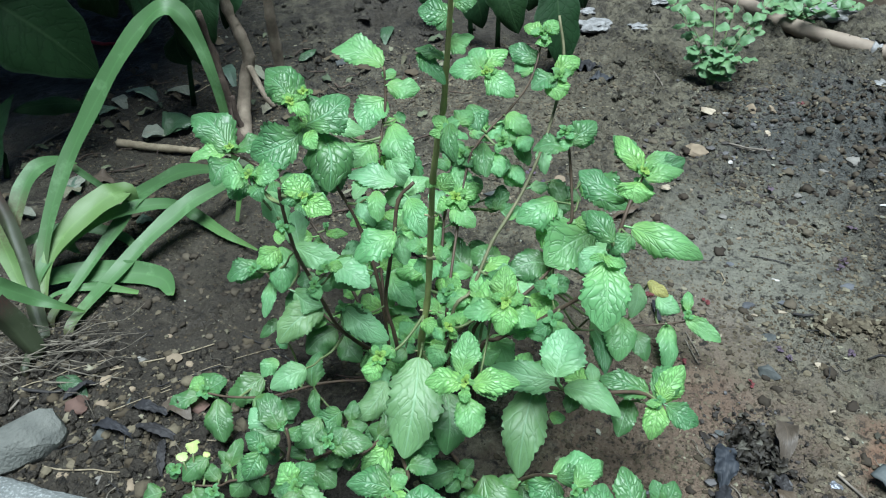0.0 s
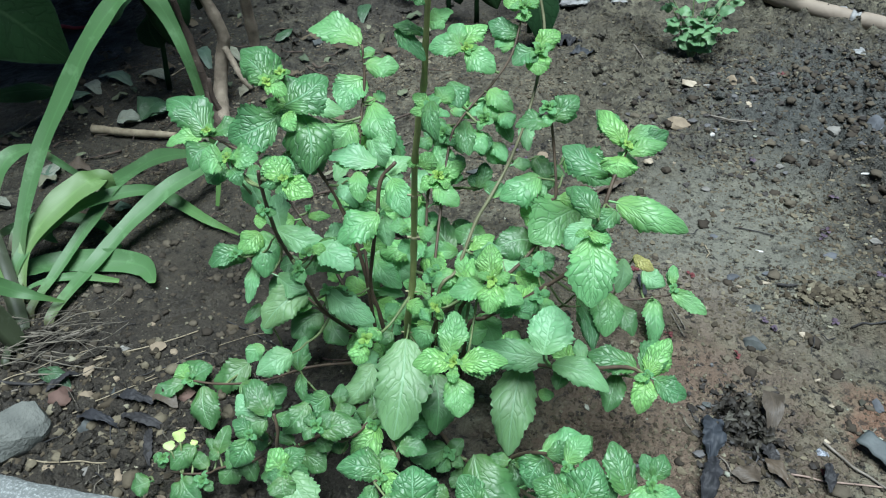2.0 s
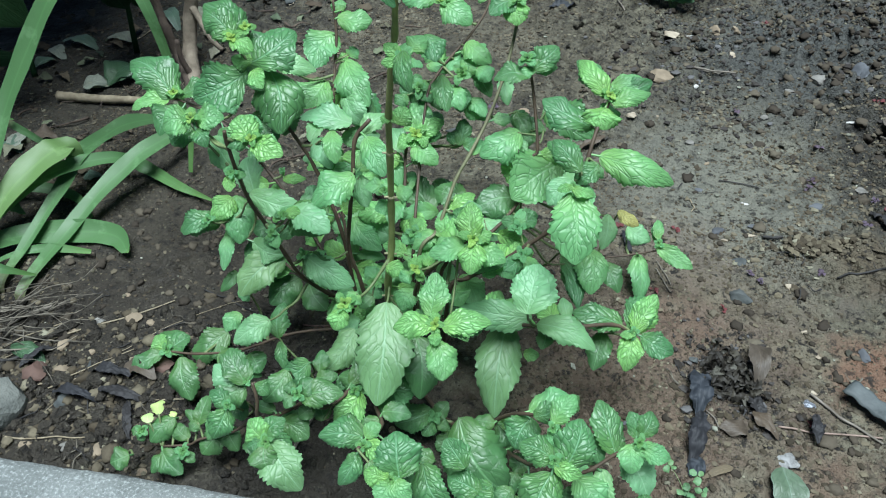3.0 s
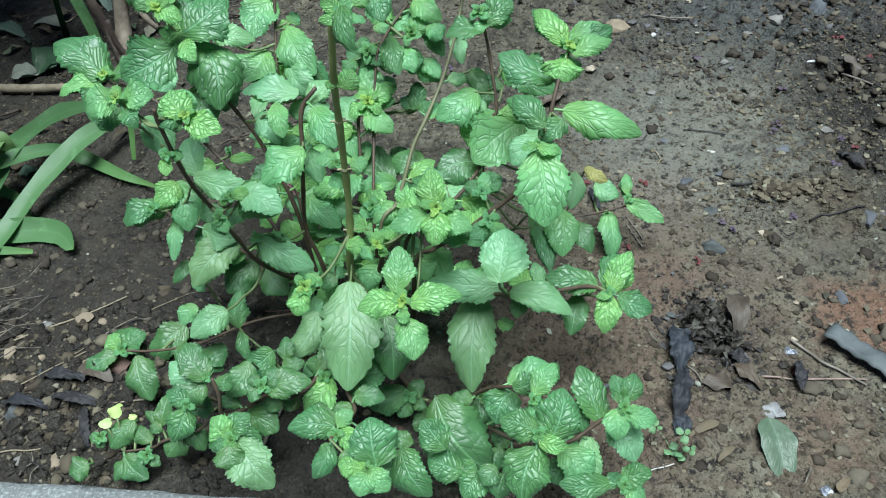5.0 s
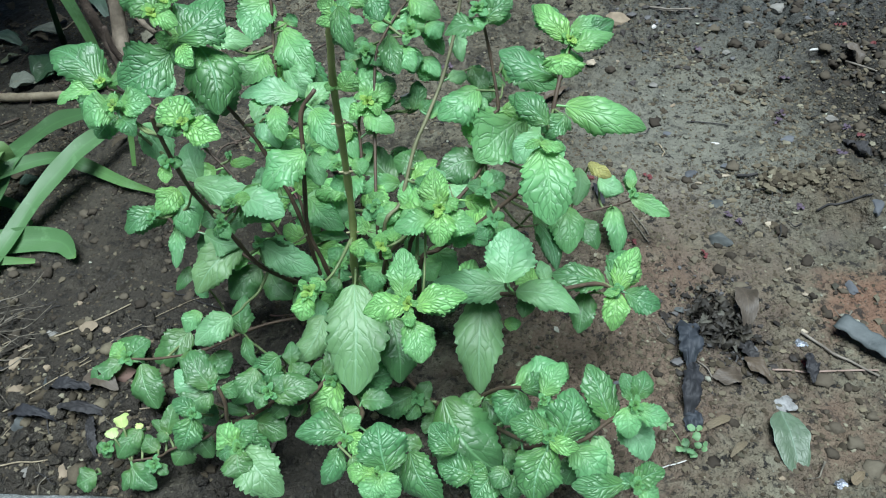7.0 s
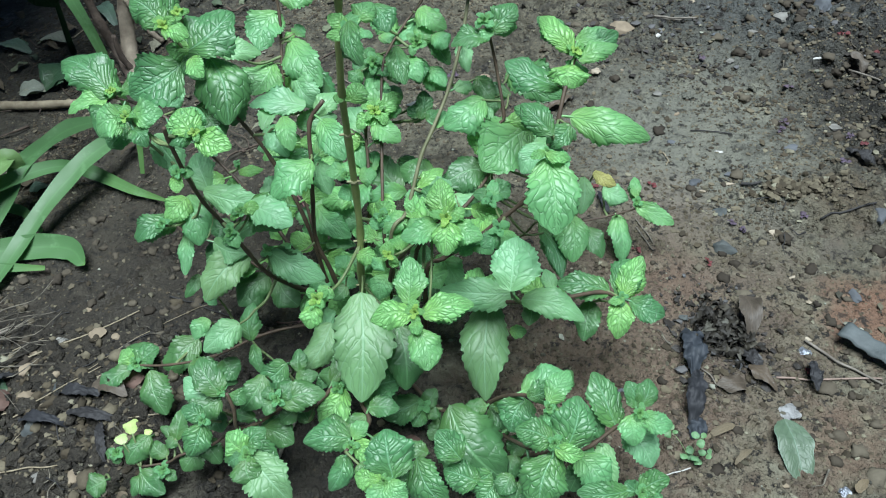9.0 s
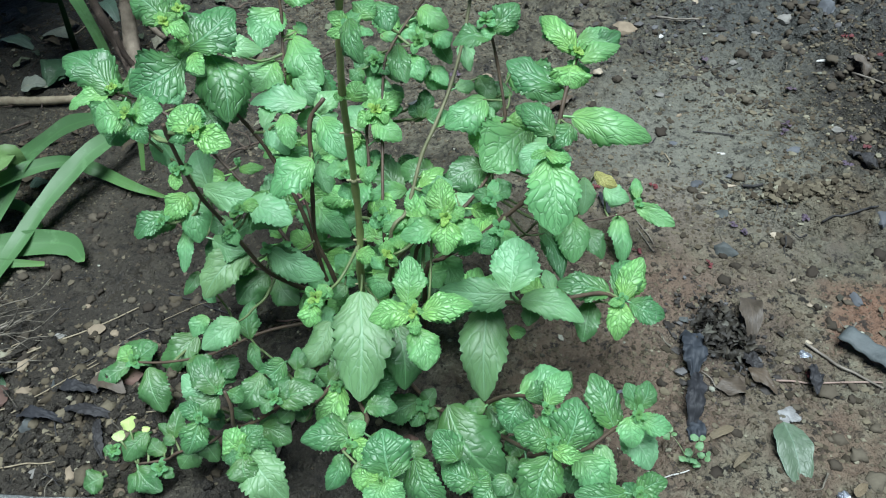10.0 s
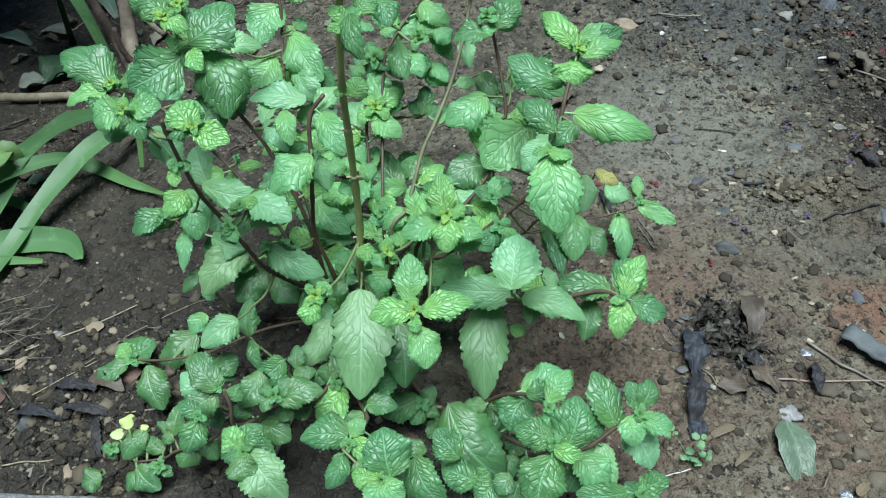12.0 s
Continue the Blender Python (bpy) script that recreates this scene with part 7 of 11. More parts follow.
side_stem(shoot, (-0.0008, 0.1183, 0.1482), (0.0232, 0.1208, 0.1380))
leaf(shoot, (0.0352, 0.1168, 0.1420), (0.0384, 0.1357, 0.1530), 0.0116, 'mature', 1, 0.09, 0.02, (0.0232, 0.1208, 0.1380))
side_stem(shoot, (-0.0008, 0.1183, 0.1482), (0.0211, 0.1212, 0.1386))
leaf(shoot, (0.0331, 0.1174, 0.1428), (0.0267, 0.1254, 0.1476), 0.0083, 'mature', -1, 0.06, 0.11, (0.0211, 0.1212, 0.1386))
side_stem(shoot, (-0.0071, 0.0750, 0.1007), (0.0055, 0.0853, 0.0929))
leaf(shoot, (0.0161, 0.0874, 0.0975), (-0.0074, 0.1126, 0.1126), 0.0255, 'deep', 14, 0.07, 0.06, (0.0055, 0.0853, 0.0929))
leaf(shoot, (-0.0154, 0.1212, 0.1308), (-0.0102, 0.0969, 0.1165), 0.0128, 'fresh', -6, 0.10, 0.08, (-0.0057, 0.1044, 0.1319))
leaf(shoot, (-0.0118, 0.0792, 0.1138), (-0.0041, 0.0688, 0.1076), 0.0124, 'fresh', 5, 0.11, 0.13, (-0.0063, 0.0847, 0.1102))
side_stem(shoot, (-0.0067, 0.0799, 0.1054), (0.0102, 0.0811, 0.1011))
leaf(shoot, (0.0222, 0.0760, 0.1084), (-0.0049, 0.0707, 0.1059), 0.0140, 'fresh', -13, 0.12, 0.12, (0.0102, 0.0811, 0.1011))
leaf(shoot, (-0.0113, 0.0262, 0.0535), (0.0013, -0.0078, 0.0334), 0.0260, 'dusty', 9, 0.11, 0.11, (-0.0146, 0.0316, 0.0537))
side_stem(shoot, (0.0003, 0.1198, 0.1500), (0.0281, 0.1345, 0.1408))
leaf(shoot, (0.0393, 0.1354, 0.1456), (0.0299, 0.1217, 0.1378), 0.0152, 'deep', 4, 0.11, 0.11, (0.0281, 0.1345, 0.1408))

# shoot: back_right
shoot = stem([(0.0068, 0.0316, -0.0060), (0.0123, 0.0270, 0.1059), (0.0240, 0.0370, 0.1215), (0.0292, 0.0464, 0.1308), (0.0374, 0.0656, 0.1490), (0.0464, 0.0795, 0.1608), (0.0589, 0.1006, 0.1784), (0.0692, 0.1210, 0.2017), (0.0769, 0.1425, 0.2288), (0.0796, 0.1619, 0.2564), (0.0737, 0.1781, 0.2811)], 0.00139, 0.00106, M_STEM_OLIVE)
leaf(shoot, (0.0340, 0.0516, 0.1330), (0.0502, 0.0666, 0.1371), 0.0116, 'young', -13, 0.11, 0.07, (0.0297, 0.0476, 0.1319))
leaf(shoot, (0.0252, 0.0304, 0.1181), (0.0426, 0.0154, 0.1220), 0.0151, 'fresh', 6, 0.13, 0.12, (0.0207, 0.0342, 0.1171))
leaf(shoot, (0.0626, 0.1023, 0.1762), (0.0750, 0.1115, 0.1745), 0.0097, 'pale', 0, 0.15, 0.19, (0.0578, 0.0987, 0.1768))
leaf(shoot, (0.0299, 0.0360, 0.1248), (0.0502, 0.0261, 0.1323), 0.0126, 'pale', 4, 0.08, 0.10, (0.0248, 0.0385, 0.1229))
leaf(shoot, (0.0267, 0.0435, 0.1224), (0.0342, 0.0619, 0.1226), 0.0135, 'pale', 1, 0.14, 0.19, (0.0245, 0.0380, 0.1224))
leaf(shoot, (0.0480, 0.0819, 0.1598), (0.0566, 0.0950, 0.1629), 0.0108, 'fresh', -11, 0.08, 0.10, (0.0447, 0.0770, 0.1586))
leaf(shoot, (0.0422, 0.0852, 0.1634), (0.0505, 0.0903, 0.1661), 0.0085, 'mature', 8, 0.11, 0.11, (0.0475, 0.0814, 0.1624))
leaf(shoot, (0.0453, 0.0657, 0.1317), (0.0217, 0.0716, 0.1357), 0.0197, 'deep', -1, 0.08, 0.06, (0.0329, 0.0551, 0.1391))
leaf(shoot, (0.0301, 0.0324, 0.1213), (0.0291, 0.0483, 0.1307), 0.0107, 'young', -9, 0.09, 0.08, (0.0240, 0.0370, 0.1215))
side_stem(shoot, (0.0307, 0.0499, 0.1341), (0.0374, 0.0443, 0.1355))
leaf(shoot, (0.0436, 0.0327, 0.1481), (0.0577, 0.0355, 0.1494), 0.0103, 'pale', 0, 0.05, 0.11, (0.0374, 0.0443, 0.1355))
leaf(shoot, (0.0257, 0.0403, 0.1194), (0.0087, 0.0298, 0.1137), 0.0132, 'fresh', 3, 0.11, 0.10, (0.0229, 0.0361, 0.1201))
leaf(shoot, (0.0443, 0.0960, 0.1596), (0.0560, 0.0918, 0.1569), 0.0110, 'mature', 8, 0.04, 0.02, (0.0498, 0.0853, 0.1656))
leaf(shoot, (0.0702, 0.1355, 0.1950), (0.0722, 0.1153, 0.1832), 0.0110, 'pale', 9, 0.07, 0.14, (0.0683, 0.1191, 0.1996))
side_stem(shoot, (0.0598, 0.1025, 0.1805), (0.0688, 0.1118, 0.1727))
leaf(shoot, (0.0789, 0.1146, 0.1768), (0.0882, 0.0995, 0.1678), 0.0126, 'deep', 14, 0.11, 0.07, (0.0688, 0.1118, 0.1727))
tip(shoot, (0.0775, 0.1392, 0.2514), 0.0102, 'young')
side_stem(shoot, (0.0781, 0.1513, 0.2413), (0.0774, 0.1412, 0.2480))
leaf(shoot, (0.0753, 0.1427, 0.2518), (0.0908, 0.1552, 0.2587), 0.0150, 'young', 14, 0.11, 0.15, (0.0774, 0.1412, 0.2480))
leaf(shoot, (0.0769, 0.1403, 0.2486), (0.0768, 0.1265, 0.2406), 0.0175, 'young', 12, 0.06, 0.04, (0.0774, 0.1412, 0.2480))
leaf(shoot, (0.0755, 0.1414, 0.2502), (0.0590, 0.1310, 0.2446), 0.0175, 'mature', 7, 0.05, 0.08, (0.0774, 0.1412, 0.2480))

# shoot: back_yellow
shoot = stem([(0.0014, 0.0423, -0.0060), (0.0055, 0.0403, 0.0919), (0.0069, 0.0960, 0.1388), (0.0101, 0.1338, 0.1735), (0.0162, 0.1474, 0.1842), (0.0283, 0.1613, 0.1953), (0.0408, 0.1718, 0.2058), (0.0548, 0.1895, 0.2227), (0.0618, 0.2149, 0.2482)], 0.00119, 0.00086, M_STEM)
leaf(shoot, (0.0085, 0.1526, 0.1778), (-0.0018, 0.1361, 0.1678), 0.0149, 'mature', 4, 0.17, 0.18, (0.0154, 0.1456, 0.1827))
leaf(shoot, (-0.0000, 0.0442, 0.0933), (-0.0184, 0.0516, 0.0933), 0.0121, 'young', -3, 0.06, 0.10, (0.0056, 0.0420, 0.0933))
leaf(shoot, (0.0118, 0.0524, 0.1017), (0.0286, 0.0540, 0.1022), 0.0096, 'young', -24, 0.12, 0.11, (0.0058, 0.0518, 0.1015))
leaf(shoot, (-0.0010, 0.0394, 0.0771), (-0.0209, 0.0353, 0.0789), 0.0130, 'pale', -21, 0.09, 0.13, (0.0049, 0.0406, 0.0765))
leaf(shoot, (0.0345, 0.1634, 0.1968), (0.0530, 0.1689, 0.2005), 0.0126, 'fresh', -12, 0.07, 0.07, (0.0288, 0.1618, 0.1957))
leaf(shoot, (0.0198, 0.1603, 0.1913), (0.0042, 0.1824, 0.1947), 0.0179, 'fresh', 11, 0.07, 0.10, (0.0232, 0.1555, 0.1906))
leaf(shoot, (0.0178, 0.1381, 0.1754), (0.0438, 0.1396, 0.1700), 0.0141, 'fresh', 7, 0.06, 0.09, (0.0119, 0.1378, 0.1766))
tip(shoot, (0.0041, 0.1374, 0.1801), 0.0100, 'young')
side_stem(shoot, (0.0118, 0.1375, 0.1764), (0.0040, 0.1394, 0.1766))
tip(shoot, (0.0379, 0.1328, 0.1961), 0.0112, 'young')
side_stem(shoot, (0.0217, 0.1537, 0.1892), (0.0378, 0.1348, 0.1926))
tip(shoot, (0.0035, 0.1102, 0.1564), 0.0123, 'sprout')
side_stem(shoot, (0.0228, 0.1550, 0.1903), (0.0146, 0.1432, 0.2110))
leaf(shoot, (0.0117, 0.1339, 0.2271), (0.0207, 0.1162, 0.2165), 0.0166, 'mature', 1, 0.04, 0.16, (0.0146, 0.1432, 0.2110))
leaf(shoot, (0.0016, 0.1399, 0.1787), (0.0006, 0.1500, 0.1846), 0.0106, 'mature', -2, 0.11, 0.08, (0.0040, 0.1394, 0.1766))
leaf(shoot, (-0.0006, 0.1375, 0.1766), (-0.0113, 0.1411, 0.1789), 0.0098, 'mature', -13, 0.04, 0.15, (0.0040, 0.1394, 0.1766))
leaf(shoot, (0.0054, 0.1369, 0.1756), (0.0143, 0.1323, 0.1727), 0.0090, 'mature', -10, 0.08, 0.14, (0.0040, 0.1394, 0.1766))
leaf(shoot, (-0.0048, 0.1355, 0.1750), (-0.0140, 0.1293, 0.1716), 0.0123, 'mature', 4, 0.10, 0.15, (0.0040, 0.1394, 0.1766))
leaf(shoot, (0.0082, 0.1565, 0.1889), (0.0246, 0.1534, 0.1867), 0.0090, 'fresh', -2, 0.10, 0.03, (0.0184, 0.1499, 0.1862))
leaf(shoot, (0.0250, 0.1635, 0.1927), (0.0354, 0.1547, 0.1874), 0.0148, 'fresh', -6, 0.05, 0.14, (0.0272, 0.1600, 0.1943))
leaf(shoot, (0.0385, 0.1368, 0.1959), (0.0472, 0.1462, 0.2011), 0.0142, 'fresh', 10, 0.08, 0.16, (0.0378, 0.1348, 0.1926))
leaf(shoot, (0.0486, 0.1396, 0.1978), (0.0585, 0.1309, 0.1925), 0.0142, 'fresh', -0, 0.12, 0.08, (0.0378, 0.1348, 0.1926))
leaf(shoot, (0.0395, 0.1548, 0.2096), (0.0584, 0.1420, 0.2018), 0.0167, 'fresh', -6, 0.10, 0.09, (0.0351, 0.1670, 0.2010))
leaf(shoot, (0.0225, 0.1340, 0.1943), (0.0281, 0.1092, 0.1798), 0.0150, 'mature', -3, 0.07, 0.04, (0.0378, 0.1348, 0.1926))
leaf(shoot, (0.0319, 0.1282, 0.1882), (0.0385, 0.1123, 0.1788), 0.0142, 'fresh', 4, 0.12, 0.15, (0.0378, 0.1348, 0.1926))
side_stem(shoot, (0.0129, 0.1400, 0.1784), (0.0301, 0.1446, 0.1655))
leaf(shoot, (0.0414, 0.1418, 0.1672), (0.0549, 0.1292, 0.1595), 0.0157, 'fresh', -12, 0.08, 0.07, (0.0301, 0.1446, 0.1655))
leaf(shoot, (0.0019, 0.1135, 0.1556), (0.0065, 0.1351, 0.1681), 0.0179, 'fresh', 10, 0.06, 0.13, (0.0034, 0.1122, 0.1529))
leaf(shoot, (0.0018, 0.1120, 0.1542), (0.0222, 0.1244, 0.1610), 0.0155, 'young', 8, 0.07, 0.13, (0.0034, 0.1122, 0.1529))
leaf(shoot, (0.0009, 0.1105, 0.1529), (-0.0099, 0.1030, 0.1488), 0.0122, 'young', 7, 0.10, 0.11, (0.0034, 0.1122, 0.1529))
leaf(shoot, (0.0025, 0.1105, 0.1528), (0.0064, 0.1020, 0.1478), 0.0106, 'young', -6, 0.07, 0.12, (0.0034, 0.1122, 0.1529))
leaf(shoot, (0.0015, 0.1075, 0.1501), (0.0203, 0.0947, 0.1422), 0.0179, 'fresh', -10, 0.10, 0.15, (0.0034, 0.1122, 0.1529))
leaf(shoot, (-0.0029, 0.0435, 0.0928), (0.0182, 0.0431, 0.0921), 0.0114, 'fresh', -7, 0.06, 0.10, (0.0055, 0.0403, 0.0919))
side_stem(shoot, (0.0048, 0.0407, 0.0741), (0.0149, 0.0483, 0.0706))
leaf(shoot, (0.0259, 0.0492, 0.0793), (0.0345, 0.0335, 0.0700), 0.0158, 'pale', -1, 0.06, 0.05, (0.0149, 0.0483, 0.0706))
leaf(shoot, (-0.0083, 0.0445, 0.0593), (-0.0170, 0.0335, 0.0532), 0.0153, 'fresh', 7, 0.09, 0.03, (0.0040, 0.0410, 0.0563))
leaf(shoot, (0.0159, 0.1549, 0.1776), (0.0202, 0.1328, 0.1647), 0.0158, 'deep', 0, 0.08, 0.07, (0.0162, 0.1474, 0.1842))
leaf(shoot, (0.0334, 0.1392, 0.1803), (0.0369, 0.1230, 0.1708), 0.0146, 'mature', 13, 0.04, 0.05, (0.0140, 0.1425, 0.1803))
side_stem(shoot, (0.0118, 0.1375, 0.1764), (0.0300, 0.1409, 0.1680))
leaf(shoot, (0.0420, 0.1373, 0.1724), (0.0550, 0.1245, 0.1647), 0.0131, 'fresh', -12, 0.08, 0.09, (0.0300, 0.1409, 0.1680))
leaf(shoot, (0.0247, 0.1703, 0.1866), (0.0102, 0.1629, 0.1827), 0.0134, 'mature', 5, 0.06, 0.15, (0.0272, 0.1600, 0.1943))
leaf(shoot, (0.0282, 0.1660, 0.1860), (0.0443, 0.1724, 0.1893), 0.0150, 'mature', -3, 0.08, 0.03, (0.0261, 0.1588, 0.1933))
side_stem(shoot, (0.0272, 0.1600, 0.1943), (0.0360, 0.1604, 0.1868))
leaf(shoot, (0.0473, 0.1530, 0.1911), (0.0586, 0.1332, 0.1793), 0.0130, 'mature', 3, 0.10, 0.08, (0.0360, 0.1604, 0.1868))
tip(shoot, (0.0195, 0.1815, 0.2308), 0.0104, 'sprout')
side_stem(shoot, (0.0459, 0.1782, 0.2119), (0.0195, 0.1835, 0.2273))
tip(shoot, (0.0631, 0.2100, 0.2537), 0.0113, 'young')
side_stem(shoot, (0.0618, 0.2149, 0.2482), (0.0631, 0.2120, 0.2502))
leaf(shoot, (0.0160, 0.1843, 0.2307), (-0.0108, 0.1838, 0.2310), 0.0192, 'fresh', -10, 0.08, 0.12, (0.0195, 0.1835, 0.2273))
leaf(shoot, (0.0172, 0.1860, 0.2324), (0.0328, 0.2021, 0.2414), 0.0210, 'young', -14, 0.08, 0.12, (0.0195, 0.1835, 0.2273))
leaf(shoot, (0.0193, 0.1834, 0.2288), (0.0416, 0.1686, 0.2197), 0.0219, 'fresh', 0, 0.10, 0.08, (0.0195, 0.1835, 0.2273))
leaf(shoot, (0.0136, 0.1854, 0.2325), (0.0050, 0.2017, 0.2422), 0.0165, 'fresh', -12, 0.09, 0.13, (0.0195, 0.1835, 0.2273))
leaf(shoot, (0.0601, 0.2056, 0.2322), (0.0350, 0.2144, 0.2379), 0.0176, 'mature', -3, 0.08, 0.03, (0.0580, 0.2010, 0.2343))
leaf(shoot, (0.0609, 0.2117, 0.2519), (0.0460, 0.2183, 0.2561), 0.0119, 'young', -6, 0.07, 0.02, (0.0631, 0.2120, 0.2502))
leaf(shoot, (0.0645, 0.2123, 0.2518), (0.0722, 0.2233, 0.2580), 0.0128, 'young', 12, 0.08, 0.11, (0.0631, 0.2120, 0.2502))
leaf(shoot, (0.0620, 0.2104, 0.2501), (0.0645, 0.2026, 0.2455), 0.0119, 'young', 6, 0.07, 0.09, (0.0631, 0.2120, 0.2502))
leaf(shoot, (0.0542, 0.1972, 0.2239), (0.0416, 0.2057, 0.2292), 0.0167, 'fresh', 12, 0.08, 0.07, (0.0561, 0.1941, 0.2273))

# shoot: right_back
shoot = stem([(0.0206, 0.0315, -0.0060), (0.0296, 0.0269, 0.0962), (0.0658, 0.0453, 0.1190), (0.0867, 0.0636, 0.1394), (0.0921, 0.0798, 0.1597), (0.0954, 0.0837, 0.1650), (0.0915, 0.1042, 0.1940), (0.0868, 0.1135, 0.2182)], 0.00133, 0.00099, M_STEM)
leaf(shoot, (0.0887, 0.1121, 0.2153), (0.1059, 0.1108, 0.2154), 0.0095, 'fresh', 16, 0.13, 0.04, (0.0874, 0.1123, 0.2150))
leaf(shoot, (0.0894, 0.1040, 0.1671), (0.0771, 0.1164, 0.1744), 0.0134, 'mature', -26, 0.16, 0.04, (0.0938, 0.0917, 0.1763))
leaf(shoot, (0.0998, 0.1372, 0.1632), (0.1373, 0.1165, 0.1543), 0.0278, 'mature', 7, 0.13, 0.08, (0.0923, 0.1002, 0.1883))
leaf(shoot, (0.0870, 0.1312, 0.0730), (0.0469, 0.1303, 0.0719), 0.0244, 'mature', -28, 0.07, 0.19, (0.0848, 0.0619, 0.1375))
leaf(shoot, (0.0560, 0.0455, 0.1111), (0.0613, 0.0691, 0.1072), 0.0131, 'young', 4, 0.06, 0.19, (0.0547, 0.0397, 0.1121))
leaf(shoot, (0.0986, 0.0827, 0.1604), (0.1222, 0.0909, 0.1580), 0.0142, 'young', -3, 0.14, 0.08, (0.0929, 0.0807, 0.1610))
leaf(shoot, (0.0882, 0.0840, 0.1621), (0.0758, 0.0946, 0.1670), 0.0098, 'pale', 18, 0.14, 0.12, (0.0925, 0.0803, 0.1603))
leaf(shoot, (0.0313, 0.0278, 0.0522), (0.0531, 0.0231, 0.0574), 0.0140, 'young', -24, 0.15, 0.06, (0.0256, 0.0290, 0.0508))
leaf(shoot, (0.0920, 0.0728, 0.1467), (0.1072, 0.0915, 0.1522), 0.0137, 'young', 5, 0.09, 0.07, (0.0883, 0.0683, 0.1453))
leaf(shoot, (0.0691, 0.0420, 0.1184), (0.0891, 0.0344, 0.1212), 0.0119, 'young', 21, 0.05, 0.18, (0.0635, 0.0441, 0.1176))
leaf(shoot, (0.0413, 0.0393, 0.1044), (0.0286, 0.0551, 0.0993), 0.0122, 'young', -4, 0.13, 0.07, (0.0450, 0.0347, 0.1059))
leaf(shoot, (0.0843, 0.0695, 0.1418), (0.0724, 0.0918, 0.1476), 0.0151, 'young', -10, 0.14, 0.14, (0.0870, 0.0644, 0.1404))
tip(shoot, (0.0855, 0.1037, 0.2258), 0.0096, 'young')
side_stem(shoot, (0.0868, 0.1135, 0.2182), (0.0854, 0.1057, 0.2223))
tip(shoot, (0.0835, 0.0329, 0.1348), 0.0078, 'fresh')
side_stem(shoot, (0.0734, 0.0520, 0.1264), (0.0834, 0.0349, 0.1313))
leaf(shoot, (0.0827, 0.0944, 0.1723), (0.0554, 0.0788, 0.1638), 0.0246, 'fresh', 7, 0.07, 0.11, (0.0943, 0.0893, 0.1729))
leaf(shoot, (0.0894, 0.1008, 0.2188), (0.1060, 0.1160, 0.2272), 0.0167, 'mature', 10, 0.11, 0.07, (0.0854, 0.1057, 0.2223))
leaf(shoot, (0.0885, 0.0984, 0.2166), (0.0641, 0.0958, 0.2156), 0.0159, 'mature', 13, 0.11, 0.12, (0.0854, 0.1057, 0.2223))
leaf(shoot, (0.0895, 0.1024, 0.2202), (0.0847, 0.0943, 0.2157), 0.0080, 'fresh', 1, 0.12, 0.09, (0.0854, 0.1057, 0.2223))
leaf(shoot, (0.1013, 0.1041, 0.1664), (0.0783, 0.1144, 0.1729), 0.0102, 'deep', 6, 0.08, 0.12, (0.0950, 0.0856, 0.1676))
leaf(shoot, (0.0953, 0.1027, 0.1655), (0.0824, 0.0971, 0.1625), 0.0110, 'deep', 8, 0.10, 0.04, (0.0954, 0.0837, 0.1650))
side_stem(shoot, (0.0906, 0.0754, 0.1542), (0.1037, 0.0829, 0.1483))
leaf(shoot, (0.1153, 0.0829, 0.1546), (0.0801, 0.0577, 0.1408), 0.0380, 'fresh', -12, 0.08, 0.05, (0.1037, 0.0829, 0.1483))
side_stem(shoot, (0.0867, 0.0636, 0.1394), (0.1359, 0.0605, 0.1256))
leaf(shoot, (0.1478, 0.0554, 0.1298), (0.1446, 0.0343, 0.1176), 0.0123, 'pale', -11, 0.04, 0.11, (0.1359, 0.0605, 0.1256))
side_stem(shoot, (0.0772, 0.0553, 0.1301), (0.1239, 0.0455, 0.1094))
leaf(shoot, (0.1351, 0.0389, 0.1120), (0.1368, 0.0107, 0.0955), 0.0217, 'fresh', 2, 0.08, 0.07, (0.1239, 0.0455, 0.1094))
side_stem(shoot, (0.0753, 0.0536, 0.1283), (0.1351, 0.0386, 0.1021))
leaf(shoot, (0.1462, 0.0318, 0.1045), (0.1563, 0.0139, 0.0938), 0.0139, 'deep', -4, 0.11, 0.11, (0.1351, 0.0386, 0.1021))
leaf(shoot, (0.0836, 0.0364, 0.1341), (0.0721, 0.0385, 0.1356), 0.0083, 'mature', -8, 0.07, 0.08, (0.0834, 0.0349, 0.1313))
leaf(shoot, (0.0855, 0.0364, 0.1339), (0.0962, 0.0397, 0.1356), 0.0105, 'mature', -3, 0.06, 0.16, (0.0834, 0.0349, 0.1313))
leaf(shoot, (0.0842, 0.0342, 0.1320), (0.0861, 0.0474, 0.1396), 0.0075, 'fresh', 3, 0.12, 0.15, (0.0834, 0.0349, 0.1313))
leaf(shoot, (0.0828, 0.0710, 0.1294), (0.0530, 0.0624, 0.1251), 0.0246, 'deep', -0, 0.06, 0.16, (0.0810, 0.0586, 0.1338))
leaf(shoot, (0.0581, 0.0572, 0.1198), (0.0681, 0.0437, 0.1117), 0.0190, 'pale', 6, 0.07, 0.03, (0.0625, 0.0436, 0.1169))
leaf(shoot, (0.0428, 0.0368, 0.0802), (0.0571, 0.0138, 0.0665), 0.0179, 'fresh', -11, 0.07, 0.09, (0.0280, 0.0277, 0.0776))
leaf(shoot, (0.0439, 0.0274, 0.0692), (0.0278, 0.0122, 0.0607), 0.0188, 'deep', -6, 0.06, 0.09, (0.0271, 0.0282, 0.0683))
side_stem(shoot, (0.0559, 0.0403, 0.1128), (0.0620, 0.0379, 0.1059))
